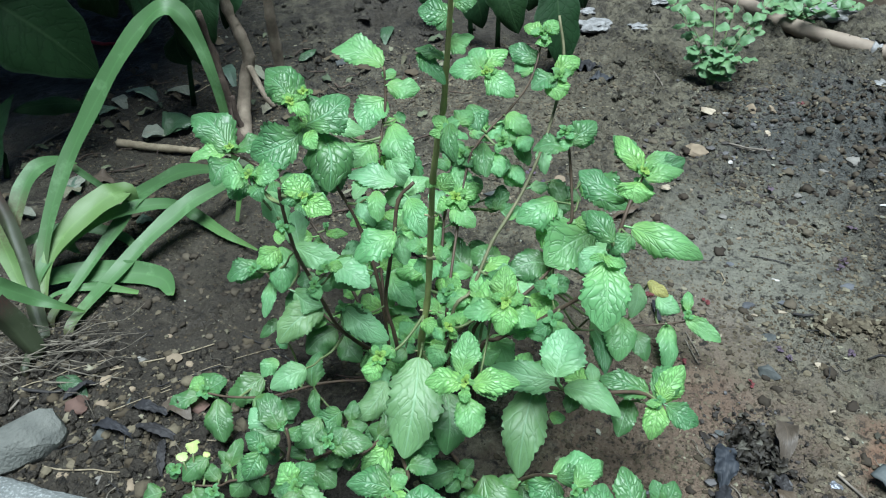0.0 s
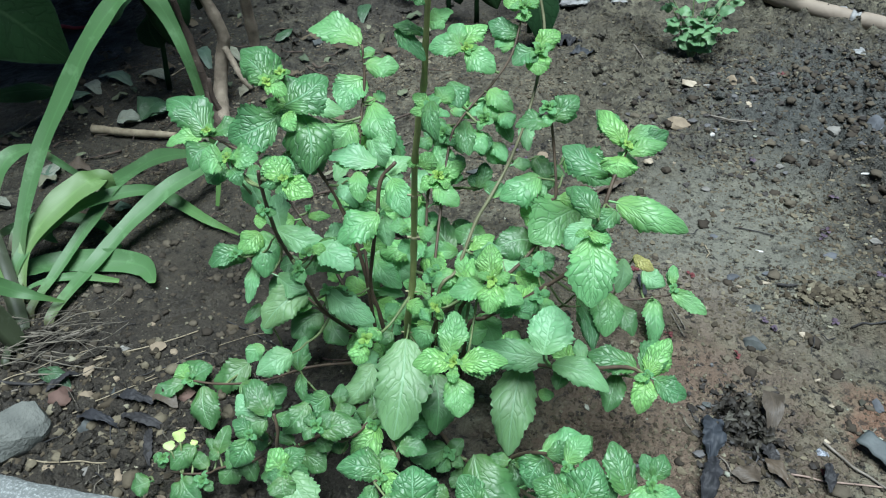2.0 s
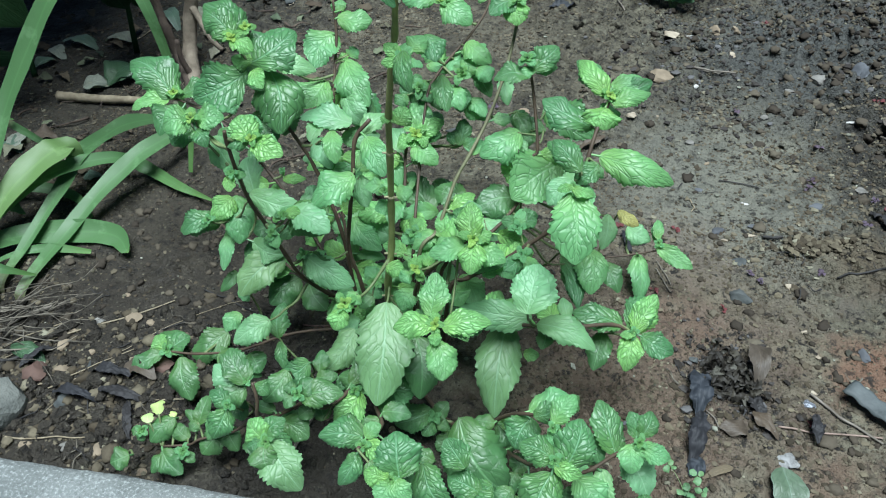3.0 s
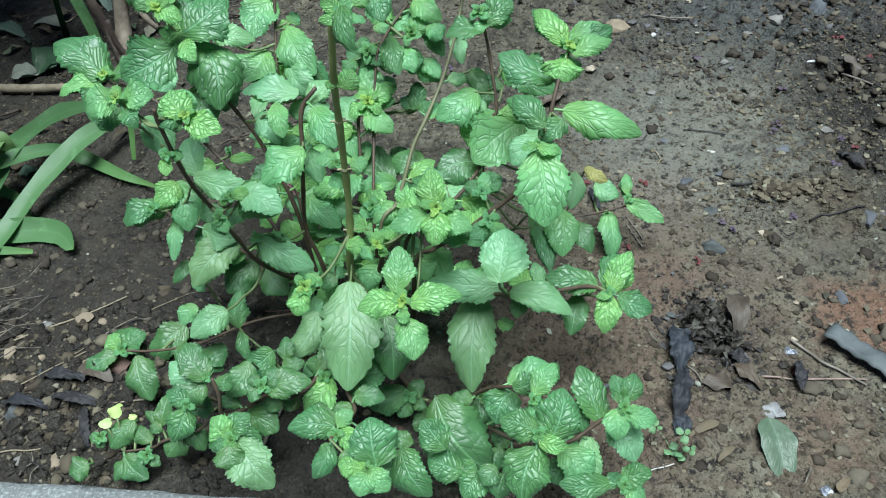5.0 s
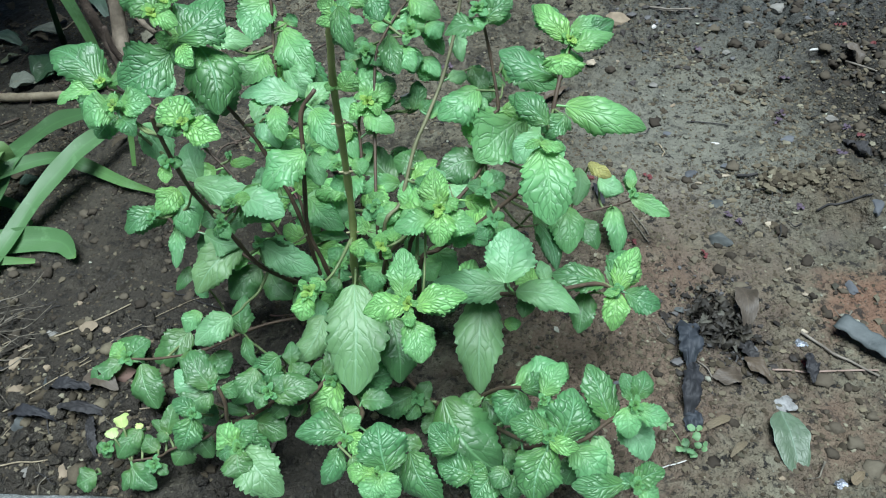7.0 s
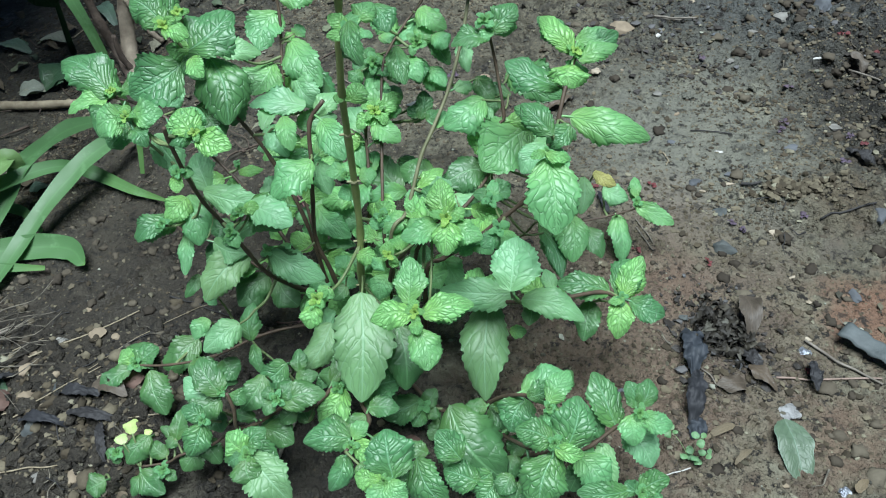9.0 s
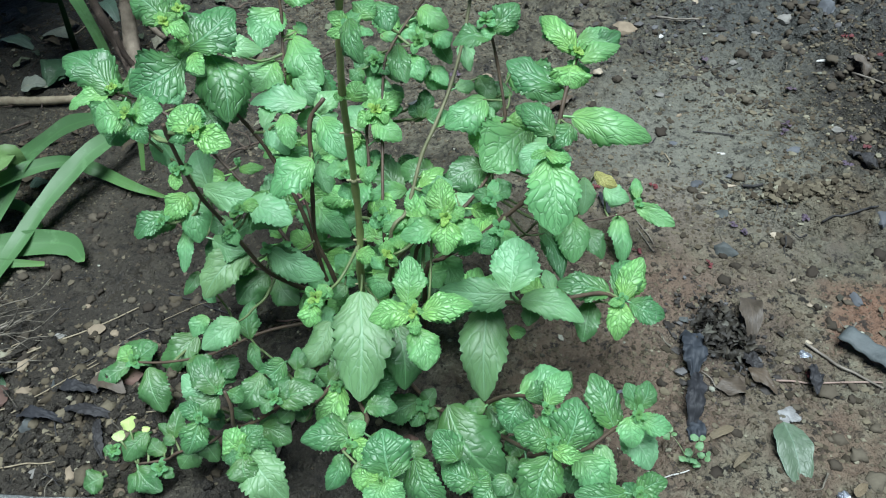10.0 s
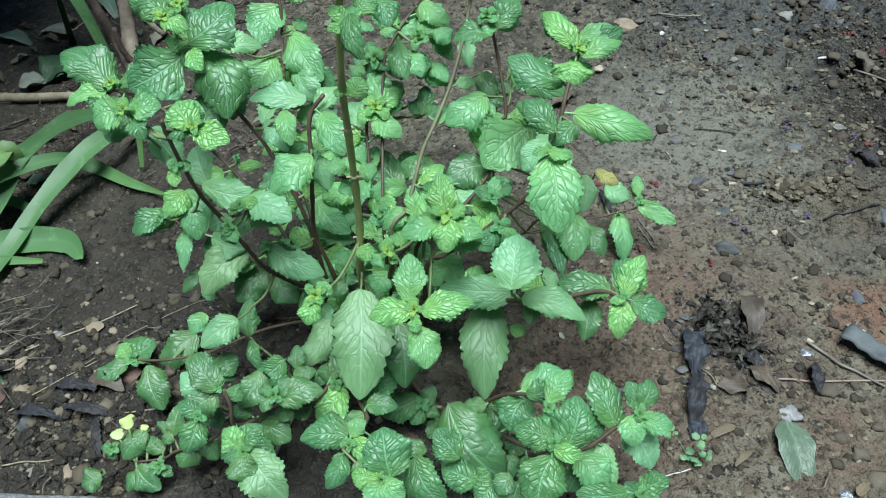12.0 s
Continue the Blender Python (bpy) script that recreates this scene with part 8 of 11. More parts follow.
leaf(shoot, (0.0708, 0.0261, 0.1108), (0.0815, 0.0138, 0.1034), 0.0153, 'fresh', 13, 0.10, 0.15, (0.0620, 0.0379, 0.1059))
leaf(shoot, (0.0588, 0.0244, 0.1052), (0.0681, 0.0172, 0.1008), 0.0131, 'fresh', -11, 0.08, 0.07, (0.0461, 0.0353, 0.1066))
side_stem(shoot, (0.0921, 0.0798, 0.1597), (0.0891, 0.1019, 0.1535))
leaf(shoot, (0.0875, 0.1103, 0.1594), (0.0992, 0.1173, 0.1632), 0.0104, 'deep', -10, 0.10, 0.14, (0.0891, 0.1019, 0.1535))

# shoot: right
shoot = stem([(0.0263, 0.0141, -0.0060), (0.0366, 0.0051, 0.0956), (0.0485, 0.0092, 0.1051), (0.0684, 0.0136, 0.1152), (0.0893, 0.0165, 0.1322), (0.1022, 0.0190, 0.1426), (0.1159, 0.0198, 0.1595), (0.1231, 0.0262, 0.1801), (0.1266, 0.0347, 0.1979), (0.1319, 0.0484, 0.2107), (0.1386, 0.0632, 0.2194)], 0.00166, 0.00119, M_STEM)
leaf(shoot, (0.1389, 0.0680, 0.2189), (0.1204, 0.0924, 0.2331), 0.0150, 'mature', 11, 0.08, 0.04, (0.1386, 0.0632, 0.2194))
leaf(shoot, (0.1416, 0.0680, 0.2209), (0.1647, 0.0723, 0.2281), 0.0152, 'mature', 30, 0.16, 0.17, (0.1386, 0.0632, 0.2194))
leaf(shoot, (0.1200, 0.0127, 0.2078), (0.1005, 0.0258, 0.2132), 0.0149, 'mature', 5, 0.14, 0.15, (0.1263, 0.0340, 0.1964))
leaf(shoot, (0.1164, -0.0209, 0.2117), (0.1258, -0.0224, 0.2122), 0.0069, 'fresh', -1, 0.18, 0.02, (0.1242, 0.0290, 0.1861))
leaf(shoot, (0.1181, 0.0351, 0.1002), (0.1286, 0.0030, 0.0900), 0.0135, 'mature', -22, 0.07, 0.09, (0.0932, 0.0173, 0.1353))
leaf(shoot, (0.0839, 0.0448, 0.1331), (0.0970, 0.0454, 0.1341), 0.0137, 'mature', 28, 0.16, 0.14, (0.0889, 0.0165, 0.1318))
leaf(shoot, (0.0267, 0.0076, 0.0547), (0.0023, 0.0017, 0.0630), 0.0157, 'pale', -14, 0.10, 0.19, (0.0322, 0.0089, 0.0528))
leaf(shoot, (0.1099, 0.0148, 0.1458), (0.1224, 0.0006, 0.1410), 0.0123, 'fresh', 22, 0.06, 0.10, (0.1061, 0.0192, 0.1473))
leaf(shoot, (0.1192, 0.0292, 0.1715), (0.1165, 0.0572, 0.1756), 0.0182, 'pale', 19, 0.13, 0.10, (0.1198, 0.0232, 0.1707))
leaf(shoot, (0.1111, 0.0188, 0.1485), (0.1328, 0.0174, 0.1563), 0.0142, 'mature', -14, 0.06, 0.05, (0.1054, 0.0192, 0.1465))
leaf(shoot, (0.0680, 0.0149, 0.1190), (0.0456, 0.0171, 0.1167), 0.0148, 'mature', -12, 0.09, 0.11, (0.0739, 0.0144, 0.1197))
leaf(shoot, (0.0551, 0.0163, 0.1081), (0.0586, 0.0347, 0.1089), 0.0123, 'fresh', -12, 0.12, 0.10, (0.0540, 0.0104, 0.1079))
leaf(shoot, (0.1253, 0.0322, 0.1804), (0.1329, 0.0522, 0.1781), 0.0135, 'pale', -5, 0.06, 0.17, (0.1232, 0.0266, 0.1810))
leaf(shoot, (0.0611, 0.0152, 0.1102), (0.0806, 0.0337, 0.1144), 0.0178, 'young', -8, 0.14, 0.17, (0.0568, 0.0111, 0.1093))
leaf(shoot, (0.1212, 0.0188, 0.1766), (0.1211, -0.0085, 0.1859), 0.0164, 'fresh', -2, 0.09, 0.16, (0.1212, 0.0245, 0.1747))
leaf(shoot, (0.1193, 0.0262, 0.1621), (0.1308, 0.0536, 0.1607), 0.0187, 'pale', 23, 0.06, 0.12, (0.1169, 0.0207, 0.1624))
leaf(shoot, (0.0882, 0.0106, 0.1285), (0.0953, -0.0141, 0.1221), 0.0145, 'fresh', 17, 0.07, 0.14, (0.0865, 0.0161, 0.1299))
leaf(shoot, (0.1327, 0.0497, 0.2072), (0.1437, 0.0747, 0.2092), 0.0144, 'fresh', 19, 0.09, 0.16, (0.1303, 0.0442, 0.2068))
leaf(shoot, (0.1100, 0.0235, 0.1467), (0.1260, 0.0402, 0.1454), 0.0158, 'young', 21, 0.05, 0.09, (0.1058, 0.0192, 0.1470))
leaf(shoot, (0.0757, 0.0175, 0.1161), (0.0953, 0.0324, 0.1111), 0.0148, 'young', 19, 0.09, 0.11, (0.0711, 0.0140, 0.1174))
tip(shoot, (0.1385, 0.0617, 0.2248), 0.0077, 'sprout')
tip(shoot, (0.1136, -0.0229, 0.2171), 0.0056, 'young')
side_stem(shoot, (0.1250, 0.0308, 0.1898), (0.1135, -0.0209, 0.2137))
tip(shoot, (0.0866, -0.0047, 0.1455), 0.0073, 'fresh')
side_stem(shoot, (0.0916, 0.0170, 0.1341), (0.0865, -0.0027, 0.1421))
leaf(shoot, (0.1301, 0.0553, 0.2040), (0.0982, 0.0714, 0.2141), 0.0221, 'mature', 12, 0.05, 0.14, (0.1309, 0.0459, 0.2084))
leaf(shoot, (0.1372, 0.0643, 0.2233), (0.1208, 0.0865, 0.2367), 0.0142, 'young', -2, 0.09, 0.11, (0.1385, 0.0637, 0.2213))
leaf(shoot, (0.1393, 0.0687, 0.2274), (0.1586, 0.0736, 0.2298), 0.0108, 'fresh', 4, 0.09, 0.13, (0.1385, 0.0637, 0.2213))
leaf(shoot, (0.1398, 0.0565, 0.2214), (0.1635, 0.0666, 0.2267), 0.0127, 'fresh', -10, 0.10, 0.02, (0.1385, 0.0637, 0.2213))
leaf(shoot, (0.1358, 0.0583, 0.2179), (0.1350, 0.0460, 0.2107), 0.0223, 'young', -8, 0.08, 0.11, (0.1385, 0.0637, 0.2213))
leaf(shoot, (0.1332, 0.0345, 0.1975), (0.1786, 0.0223, 0.1894), 0.0202, 'fresh', 4, 0.16, -0.05, (0.1266, 0.0347, 0.1979))
side_stem(shoot, (0.1260, 0.0332, 0.1947), (0.1205, 0.0106, 0.2021))
leaf(shoot, (0.1185, -0.0034, 0.2136), (0.1030, 0.0134, 0.2237), 0.0142, 'mature', -9, 0.05, 0.06, (0.1205, 0.0106, 0.2021))
leaf(shoot, (0.1318, 0.0227, 0.2002), (0.1181, 0.0123, 0.1945), 0.0125, 'mature', -1, 0.06, 0.02, (0.1263, 0.0339, 0.1963))
leaf(shoot, (0.1143, -0.0219, 0.2140), (0.1156, -0.0563, 0.1940), 0.0269, 'fresh', 3, 0.07, 0.11, (0.1135, -0.0209, 0.2137))
leaf(shoot, (0.1126, -0.0237, 0.2179), (0.1245, -0.0261, 0.2162), 0.0071, 'young', -14, 0.06, 0.15, (0.1135, -0.0209, 0.2137))
leaf(shoot, (0.1127, -0.0229, 0.2187), (0.1048, -0.0255, 0.2173), 0.0044, 'young', -3, 0.07, 0.06, (0.1135, -0.0209, 0.2137))
side_stem(shoot, (0.1250, 0.0308, 0.1898), (0.1172, 0.0080, 0.1982))
leaf(shoot, (0.1143, -0.0057, 0.2099), (0.1010, -0.0185, 0.2027), 0.0143, 'pale', -4, 0.05, 0.14, (0.1172, 0.0080, 0.1982))
leaf(shoot, (0.0858, -0.0040, 0.1423), (0.0759, -0.0123, 0.1377), 0.0112, 'mature', -9, 0.06, 0.06, (0.0865, -0.0027, 0.1421))
leaf(shoot, (0.0363, 0.0126, 0.0913), (0.0455, 0.0020, 0.0849), 0.0171, 'fresh', -11, 0.09, 0.16, (0.0357, 0.0059, 0.0864))

# shoot: centre
shoot = stem([(0.0045, 0.0219, -0.0060), (0.0093, 0.0148, 0.0810), (0.0247, 0.0016, 0.1213), (0.0384, -0.0122, 0.1481), (0.0471, -0.0165, 0.1614), (0.0531, -0.0191, 0.1712)], 0.00146, 0.00106, M_STEM)
leaf(shoot, (0.0535, -0.0246, 0.1775), (0.0508, 0.0016, 0.1816), 0.0135, 'mature', -6, 0.22, 0.09, (0.0531, -0.0191, 0.1712))
leaf(shoot, (0.0495, -0.0198, 0.1694), (0.0313, -0.0265, 0.1674), 0.0125, 'fresh', 14, 0.17, 0.05, (0.0515, -0.0184, 0.1686))
leaf(shoot, (0.0421, -0.0699, 0.1469), (0.0675, -0.0662, 0.1478), 0.0154, 'mature', -6, 0.14, 0.04, (0.0469, -0.0164, 0.1611))
leaf(shoot, (0.0208, -0.0002, 0.1079), (0.0241, -0.0245, 0.1028), 0.0147, 'mature', 18, 0.08, 0.18, (0.0200, 0.0056, 0.1091))
leaf(shoot, (0.0137, 0.0175, 0.0587), (0.0379, 0.0207, 0.0654), 0.0163, 'mature', -10, 0.14, 0.10, (0.0080, 0.0168, 0.0571))
leaf(shoot, (0.0219, 0.0077, 0.1184), (0.0165, 0.0222, 0.1155), 0.0103, 'young', 17, 0.13, 0.08, (0.0240, 0.0022, 0.1196))
leaf(shoot, (0.0403, -0.0067, 0.1498), (0.0454, 0.0211, 0.1526), 0.0163, 'young', 10, 0.07, 0.10, (0.0392, -0.0126, 0.1493))
leaf(shoot, (0.0500, -0.0176, 0.1575), (0.0736, -0.0277, 0.1583), 0.0175, 'mature', 16, 0.08, 0.13, (0.0445, -0.0152, 0.1574))
leaf(shoot, (0.0044, 0.0123, 0.0530), (-0.0096, -0.0084, 0.0576), 0.0144, 'deep', -1, 0.12, 0.14, (0.0077, 0.0172, 0.0519))
leaf(shoot, (0.0177, 0.0142, 0.1019), (0.0224, 0.0428, 0.1088), 0.0190, 'young', -24, 0.11, 0.13, (0.0168, 0.0084, 0.1005))
tip(shoot, (0.0566, -0.0266, 0.1782), 0.0109, 'sprout')
side_stem(shoot, (0.0531, -0.0191, 0.1712), (0.0565, -0.0246, 0.1748))
tip(shoot, (0.0372, -0.0736, 0.1524), 0.0082, 'sprout')
side_stem(shoot, (0.0416, -0.0138, 0.1529), (0.0371, -0.0716, 0.1489))
tip(shoot, (0.0192, -0.0251, 0.1483), 0.0071, 'sprout')
side_stem(shoot, (0.0372, -0.0109, 0.1457), (0.0191, -0.0231, 0.1449))
leaf(shoot, (0.0558, -0.0269, 0.1795), (0.0540, -0.0080, 0.1905), 0.0159, 'young', -11, 0.09, 0.03, (0.0565, -0.0246, 0.1748))
leaf(shoot, (0.0589, -0.0279, 0.1784), (0.0668, -0.0227, 0.1812), 0.0083, 'young', -12, 0.07, 0.03, (0.0565, -0.0246, 0.1748))
leaf(shoot, (0.0566, -0.0290, 0.1775), (0.0558, -0.0454, 0.1680), 0.0159, 'young', 11, 0.09, 0.12, (0.0565, -0.0246, 0.1748))
leaf(shoot, (0.0617, -0.0266, 0.1738), (0.0760, -0.0346, 0.1689), 0.0135, 'fresh', -5, 0.05, 0.08, (0.0565, -0.0246, 0.1748))
leaf(shoot, (0.0520, -0.0278, 0.1735), (0.0309, -0.0330, 0.1709), 0.0141, 'fresh', 12, 0.09, 0.09, (0.0565, -0.0246, 0.1748))
leaf(shoot, (0.0334, -0.0683, 0.1536), (0.0348, -0.0463, 0.1664), 0.0168, 'fresh', -13, 0.07, 0.03, (0.0371, -0.0716, 0.1489))
leaf(shoot, (0.0355, -0.0745, 0.1532), (0.0131, -0.0765, 0.1526), 0.0154, 'young', 11, 0.06, 0.03, (0.0371, -0.0716, 0.1489))
leaf(shoot, (0.0410, -0.0750, 0.1523), (0.0684, -0.0705, 0.1543), 0.0154, 'young', -14, 0.08, 0.13, (0.0371, -0.0716, 0.1489))
leaf(shoot, (0.0371, -0.0776, 0.1501), (0.0381, -0.0841, 0.1463), 0.0068, 'young', 3, 0.08, 0.14, (0.0371, -0.0716, 0.1489))
leaf(shoot, (0.0188, -0.0224, 0.1469), (0.0176, -0.0166, 0.1503), 0.0075, 'young', -4, 0.04, 0.15, (0.0191, -0.0231, 0.1449))
leaf(shoot, (0.0195, -0.0261, 0.1434), (0.0246, -0.0281, 0.1421), 0.0054, 'young', 5, 0.12, 0.12, (0.0191, -0.0231, 0.1449))
leaf(shoot, (0.0152, -0.0249, 0.1449), (0.0097, -0.0298, 0.1421), 0.0088, 'fresh', -11, 0.08, 0.15, (0.0191, -0.0231, 0.1449))
leaf(shoot, (0.0373, -0.0781, 0.1441), (0.0431, -0.0975, 0.1327), 0.0181, 'fresh', -12, 0.04, 0.05, (0.0371, -0.0716, 0.1489))
leaf(shoot, (0.0091, 0.0181, 0.0813), (0.0008, 0.0044, 0.0736), 0.0159, 'fresh', -8, 0.05, 0.03, (0.0093, 0.0148, 0.0810))

# shoot: low_right
shoot = stem([(0.0062, 0.0304, -0.0060), (0.0115, 0.0255, 0.0498), (0.0364, 0.0076, 0.0643), (0.0509, -0.0086, 0.0822), (0.0759, -0.0254, 0.0998), (0.0986, -0.0395, 0.1145), (0.1210, -0.0367, 0.1121), (0.1482, -0.0266, 0.1046), (0.1627, -0.0253, 0.0952)], 0.00173, 0.00119, M_STEM)
leaf(shoot, (0.1627, -0.0255, 0.0954), (0.1778, -0.0013, 0.1057), 0.0193, 'mature', -5, 0.10, 0.16, (0.1625, -0.0253, 0.0953))
leaf(shoot, (0.0414, 0.0083, 0.0651), (0.0590, 0.0088, 0.0688), 0.0119, 'pale', -24, 0.06, 0.13, (0.0355, 0.0082, 0.0638))
leaf(shoot, (0.0333, 0.0073, 0.0624), (0.0487, -0.0155, 0.0705), 0.0159, 'young', -7, 0.06, 0.11, (0.0301, 0.0121, 0.0607))
leaf(shoot, (0.0582, -0.0064, 0.0848), (0.0762, 0.0162, 0.0847), 0.0162, 'young', 22, 0.09, 0.05, (0.0545, -0.0111, 0.0848))
leaf(shoot, (0.0740, -0.0277, 0.1027), (0.0586, -0.0271, 0.1031), 0.0081, 'deep', -16, 0.07, 0.17, (0.0800, -0.0279, 0.1025))
leaf(shoot, (0.1109, -0.0329, 0.1118), (0.0961, -0.0143, 0.1078), 0.0139, 'young', -2, 0.12, 0.07, (0.1146, -0.0375, 0.1128))
leaf(shoot, (0.1280, -0.0329, 0.1091), (0.1022, -0.0371, 0.1117), 0.0148, 'mature', 14, 0.10, 0.07, (0.1339, -0.0319, 0.1085))
leaf(shoot, (0.0238, 0.0236, 0.0557), (0.0281, 0.0385, 0.0547), 0.0095, 'young', 14, 0.12, 0.19, (0.0222, 0.0178, 0.0560))
leaf(shoot, (0.0752, -0.0229, 0.0976), (0.0957, -0.0289, 0.1054), 0.0140, 'young', -20, 0.14, 0.18, (0.0698, -0.0213, 0.0955))
leaf(shoot, (0.1548, -0.0220, 0.0962), (0.1377, -0.0086, 0.0922), 0.0117, 'mature', 5, 0.08, 0.10, (0.1594, -0.0256, 0.0973))
leaf(shoot, (0.1183, -0.0312, 0.1136), (0.1151, -0.0168, 0.1172), 0.0086, 'pale', 12, 0.12, 0.14, (0.1196, -0.0369, 0.1122))
leaf(shoot, (0.0734, -0.0167, 0.0945), (0.0864, 0.0057, 0.0881), 0.0149, 'young', 1, 0.05, 0.17, (0.0704, -0.0217, 0.0960))
leaf(shoot, (0.0065, 0.0239, 0.0518), (-0.0191, 0.0186, 0.0591), 0.0147, 'young', -14, 0.07, 0.11, (0.0122, 0.0250, 0.0502))
tip(shoot, (0.1624, -0.0292, 0.1008), 0.0054, 'young')
leaf(shoot, (0.0949, -0.0305, 0.1123), (0.0496, -0.0265, 0.1157), 0.0197, 'pale', -4, 0.05, 0.04, (0.0924, -0.0357, 0.1105))
side_stem(shoot, (0.0986, -0.0395, 0.1145), (0.0925, -0.0526, 0.1362))
leaf(shoot, (0.0904, -0.0622, 0.1523), (0.0957, -0.0364, 0.1672), 0.0263, 'pale', -10, 0.07, 0.14, (0.0925, -0.0526, 0.1362))
leaf(shoot, (0.0779, -0.0173, 0.0900), (0.0721, -0.0703, 0.0593), 0.0290, 'dusty', 5, 0.09, 0.06, (0.0645, -0.0178, 0.0918))
side_stem(shoot, (0.0645, -0.0178, 0.0918), (0.0811, -0.0231, 0.0754))
leaf(shoot, (0.0905, -0.0315, 0.0757), (0.1012, -0.0325, 0.0749), 0.0082, 'young', -8, 0.10, 0.04, (0.0811, -0.0231, 0.0754))
leaf(shoot, (0.0981, -0.0408, 0.1190), (0.1342, -0.0521, 0.1116), 0.0171, 'pale', -9, 0.10, 0.12, (0.0986, -0.0395, 0.1145))
leaf(shoot, (0.1553, -0.0241, 0.1021), (0.1237, -0.0180, 0.1063), 0.0179, 'mature', 12, 0.06, 0.11, (0.1624, -0.0272, 0.0973))
side_stem(shoot, (0.1627, -0.0253, 0.0952), (0.1546, -0.0188, 0.0853))
leaf(shoot, (0.1445, -0.0185, 0.0865), (0.1383, -0.0404, 0.0739), 0.0156, 'deep', 13, 0.09, 0.08, (0.1546, -0.0188, 0.0853))
leaf(shoot, (0.1641, -0.0268, 0.0989), (0.1776, -0.0053, 0.1111), 0.0172, 'young', 8, 0.04, 0.03, (0.1624, -0.0272, 0.0973))
leaf(shoot, (0.1621, -0.0284, 0.0976), (0.1579, -0.0484, 0.0860), 0.0151, 'young', 1, 0.07, 0.03, (0.1624, -0.0272, 0.0973))
leaf(shoot, (0.1675, -0.0286, 0.0969), (0.1885, -0.0368, 0.0917), 0.0158, 'mature', -4, 0.12, 0.09, (0.1624, -0.0272, 0.0973))
leaf(shoot, (0.1637, -0.0301, 0.1013), (0.1539, -0.0320, 0.1004), 0.0053, 'young', 11, 0.05, 0.03, (0.1624, -0.0272, 0.0973))
leaf(shoot, (0.1027, -0.0334, 0.1080), (0.1021, -0.0462, 0.1005), 0.0106, 'deep', -12, 0.08, 0.15, (0.0903, -0.0344, 0.1092))

# shoot: far_right
shoot = stem([(0.0249, 0.0576, -0.0060), (0.0348, 0.0595, 0.0504), (0.0618, 0.0797, 0.0401), (0.1050, 0.0948, 0.0342), (0.1488, 0.1072, 0.0325), (0.1782, 0.1140, 0.0318), (0.2018, 0.1168, 0.0358), (0.2090, 0.1177, 0.0386)], 0.00106, 0.00066, M_STEM)
leaf(shoot, (0.2029, 0.1185, 0.0439), (0.2054, 0.1367, 0.0521), 0.0094, 'mature', -27, 0.07, 0.07, (0.2057, 0.1172, 0.0373))
leaf(shoot, (0.0300, 0.0605, 0.0491), (0.0122, 0.0611, 0.0464), 0.0108, 'pale', -23, 0.08, 0.07, (0.0359, 0.0603, 0.0500))
leaf(shoot, (0.0384, 0.0547, 0.0500), (0.0495, 0.0400, 0.0487), 0.0104, 'young', 7, 0.12, 0.18, (0.0348, 0.0595, 0.0504))
tip(shoot, (0.2026, 0.1130, 0.0484), 0.0061, 'young')
side_stem(shoot, (0.2064, 0.1174, 0.0376), (0.2026, 0.1150, 0.0449))
side_stem(shoot, (0.0971, 0.0921, 0.0353), (0.1154, 0.0595, 0.0844))
leaf(shoot, (0.1188, 0.0497, 0.1002), (0.1281, 0.0137, 0.0790), 0.0168, 'deep', -2, 0.12, 0.13, (0.1154, 0.0595, 0.0844))
side_stem(shoot, (0.1515, 0.1078, 0.0324), (0.1583, 0.0920, 0.0901))
leaf(shoot, (0.1597, 0.0851, 0.1075), (0.1747, 0.0762, 0.1020), 0.0091, 'yellow', 2, 0.05, 0.10, (0.1583, 0.0920, 0.0901))
side_stem(shoot, (0.1803, 0.1143, 0.0322), (0.1792, 0.1277, 0.0339))
leaf(shoot, (0.1784, 0.1336, 0.0473), (0.1974, 0.1239, 0.0412), 0.0170, 'pale', 3, 0.12, 0.16, (0.1792, 0.1277, 0.0339))
leaf(shoot, (0.1895, 0.1196, 0.0284), (0.1929, 0.0867, 0.0092), 0.0180, 'fresh', -14, 0.07, 0.15, (0.1868, 0.1150, 0.0333))
leaf(shoot, (0.2025, 0.1178, 0.0489), (0.2037, 0.1325, 0.0574), 0.0083, 'fresh', 3, 0.05, 0.10, (0.2026, 0.1150, 0.0449))
leaf(shoot, (0.2008, 0.1141, 0.0456), (0.2295, 0.0982, 0.0356), 0.0138, 'fresh', 11, 0.05, 0.11, (0.2026, 0.1150, 0.0449))

# shoot: front_left
shoot = stem([(-0.0186, 0.0221, -0.0060), (-0.0194, 0.0152, 0.0370), (-0.0616, 0.0109, 0.0389), (-0.0964, 0.0057, 0.0345), (-0.1326, -0.0031, 0.0241), (-0.1704, -0.0036, 0.0165), (-0.2002, 0.0007, 0.0124)], 0.00133, 0.00093, M_STEM)
leaf(shoot, (-0.2025, 0.0031, 0.0084), (-0.1939, 0.0233, 0.0076), 0.0214, 'deep', 11, 0.09, 0.03, (-0.2002, 0.0007, 0.0124))
tip(shoot, (-0.1981, 0.0001, 0.0149), 0.0082, 'young')
side_stem(shoot, (-0.1096, 0.0025, 0.0307), (-0.1274, 0.0272, 0.0658))
leaf(shoot, (-0.1316, 0.0289, 0.0818), (-0.1417, 0.0152, 0.0741), 0.0082, 'deep', -11, 0.05, 0.11, (-0.1274, 0.0272, 0.0658))
side_stem(shoot, (-0.1096, 0.0025, 0.0307), (-0.1178, 0.0007, 0.0543))
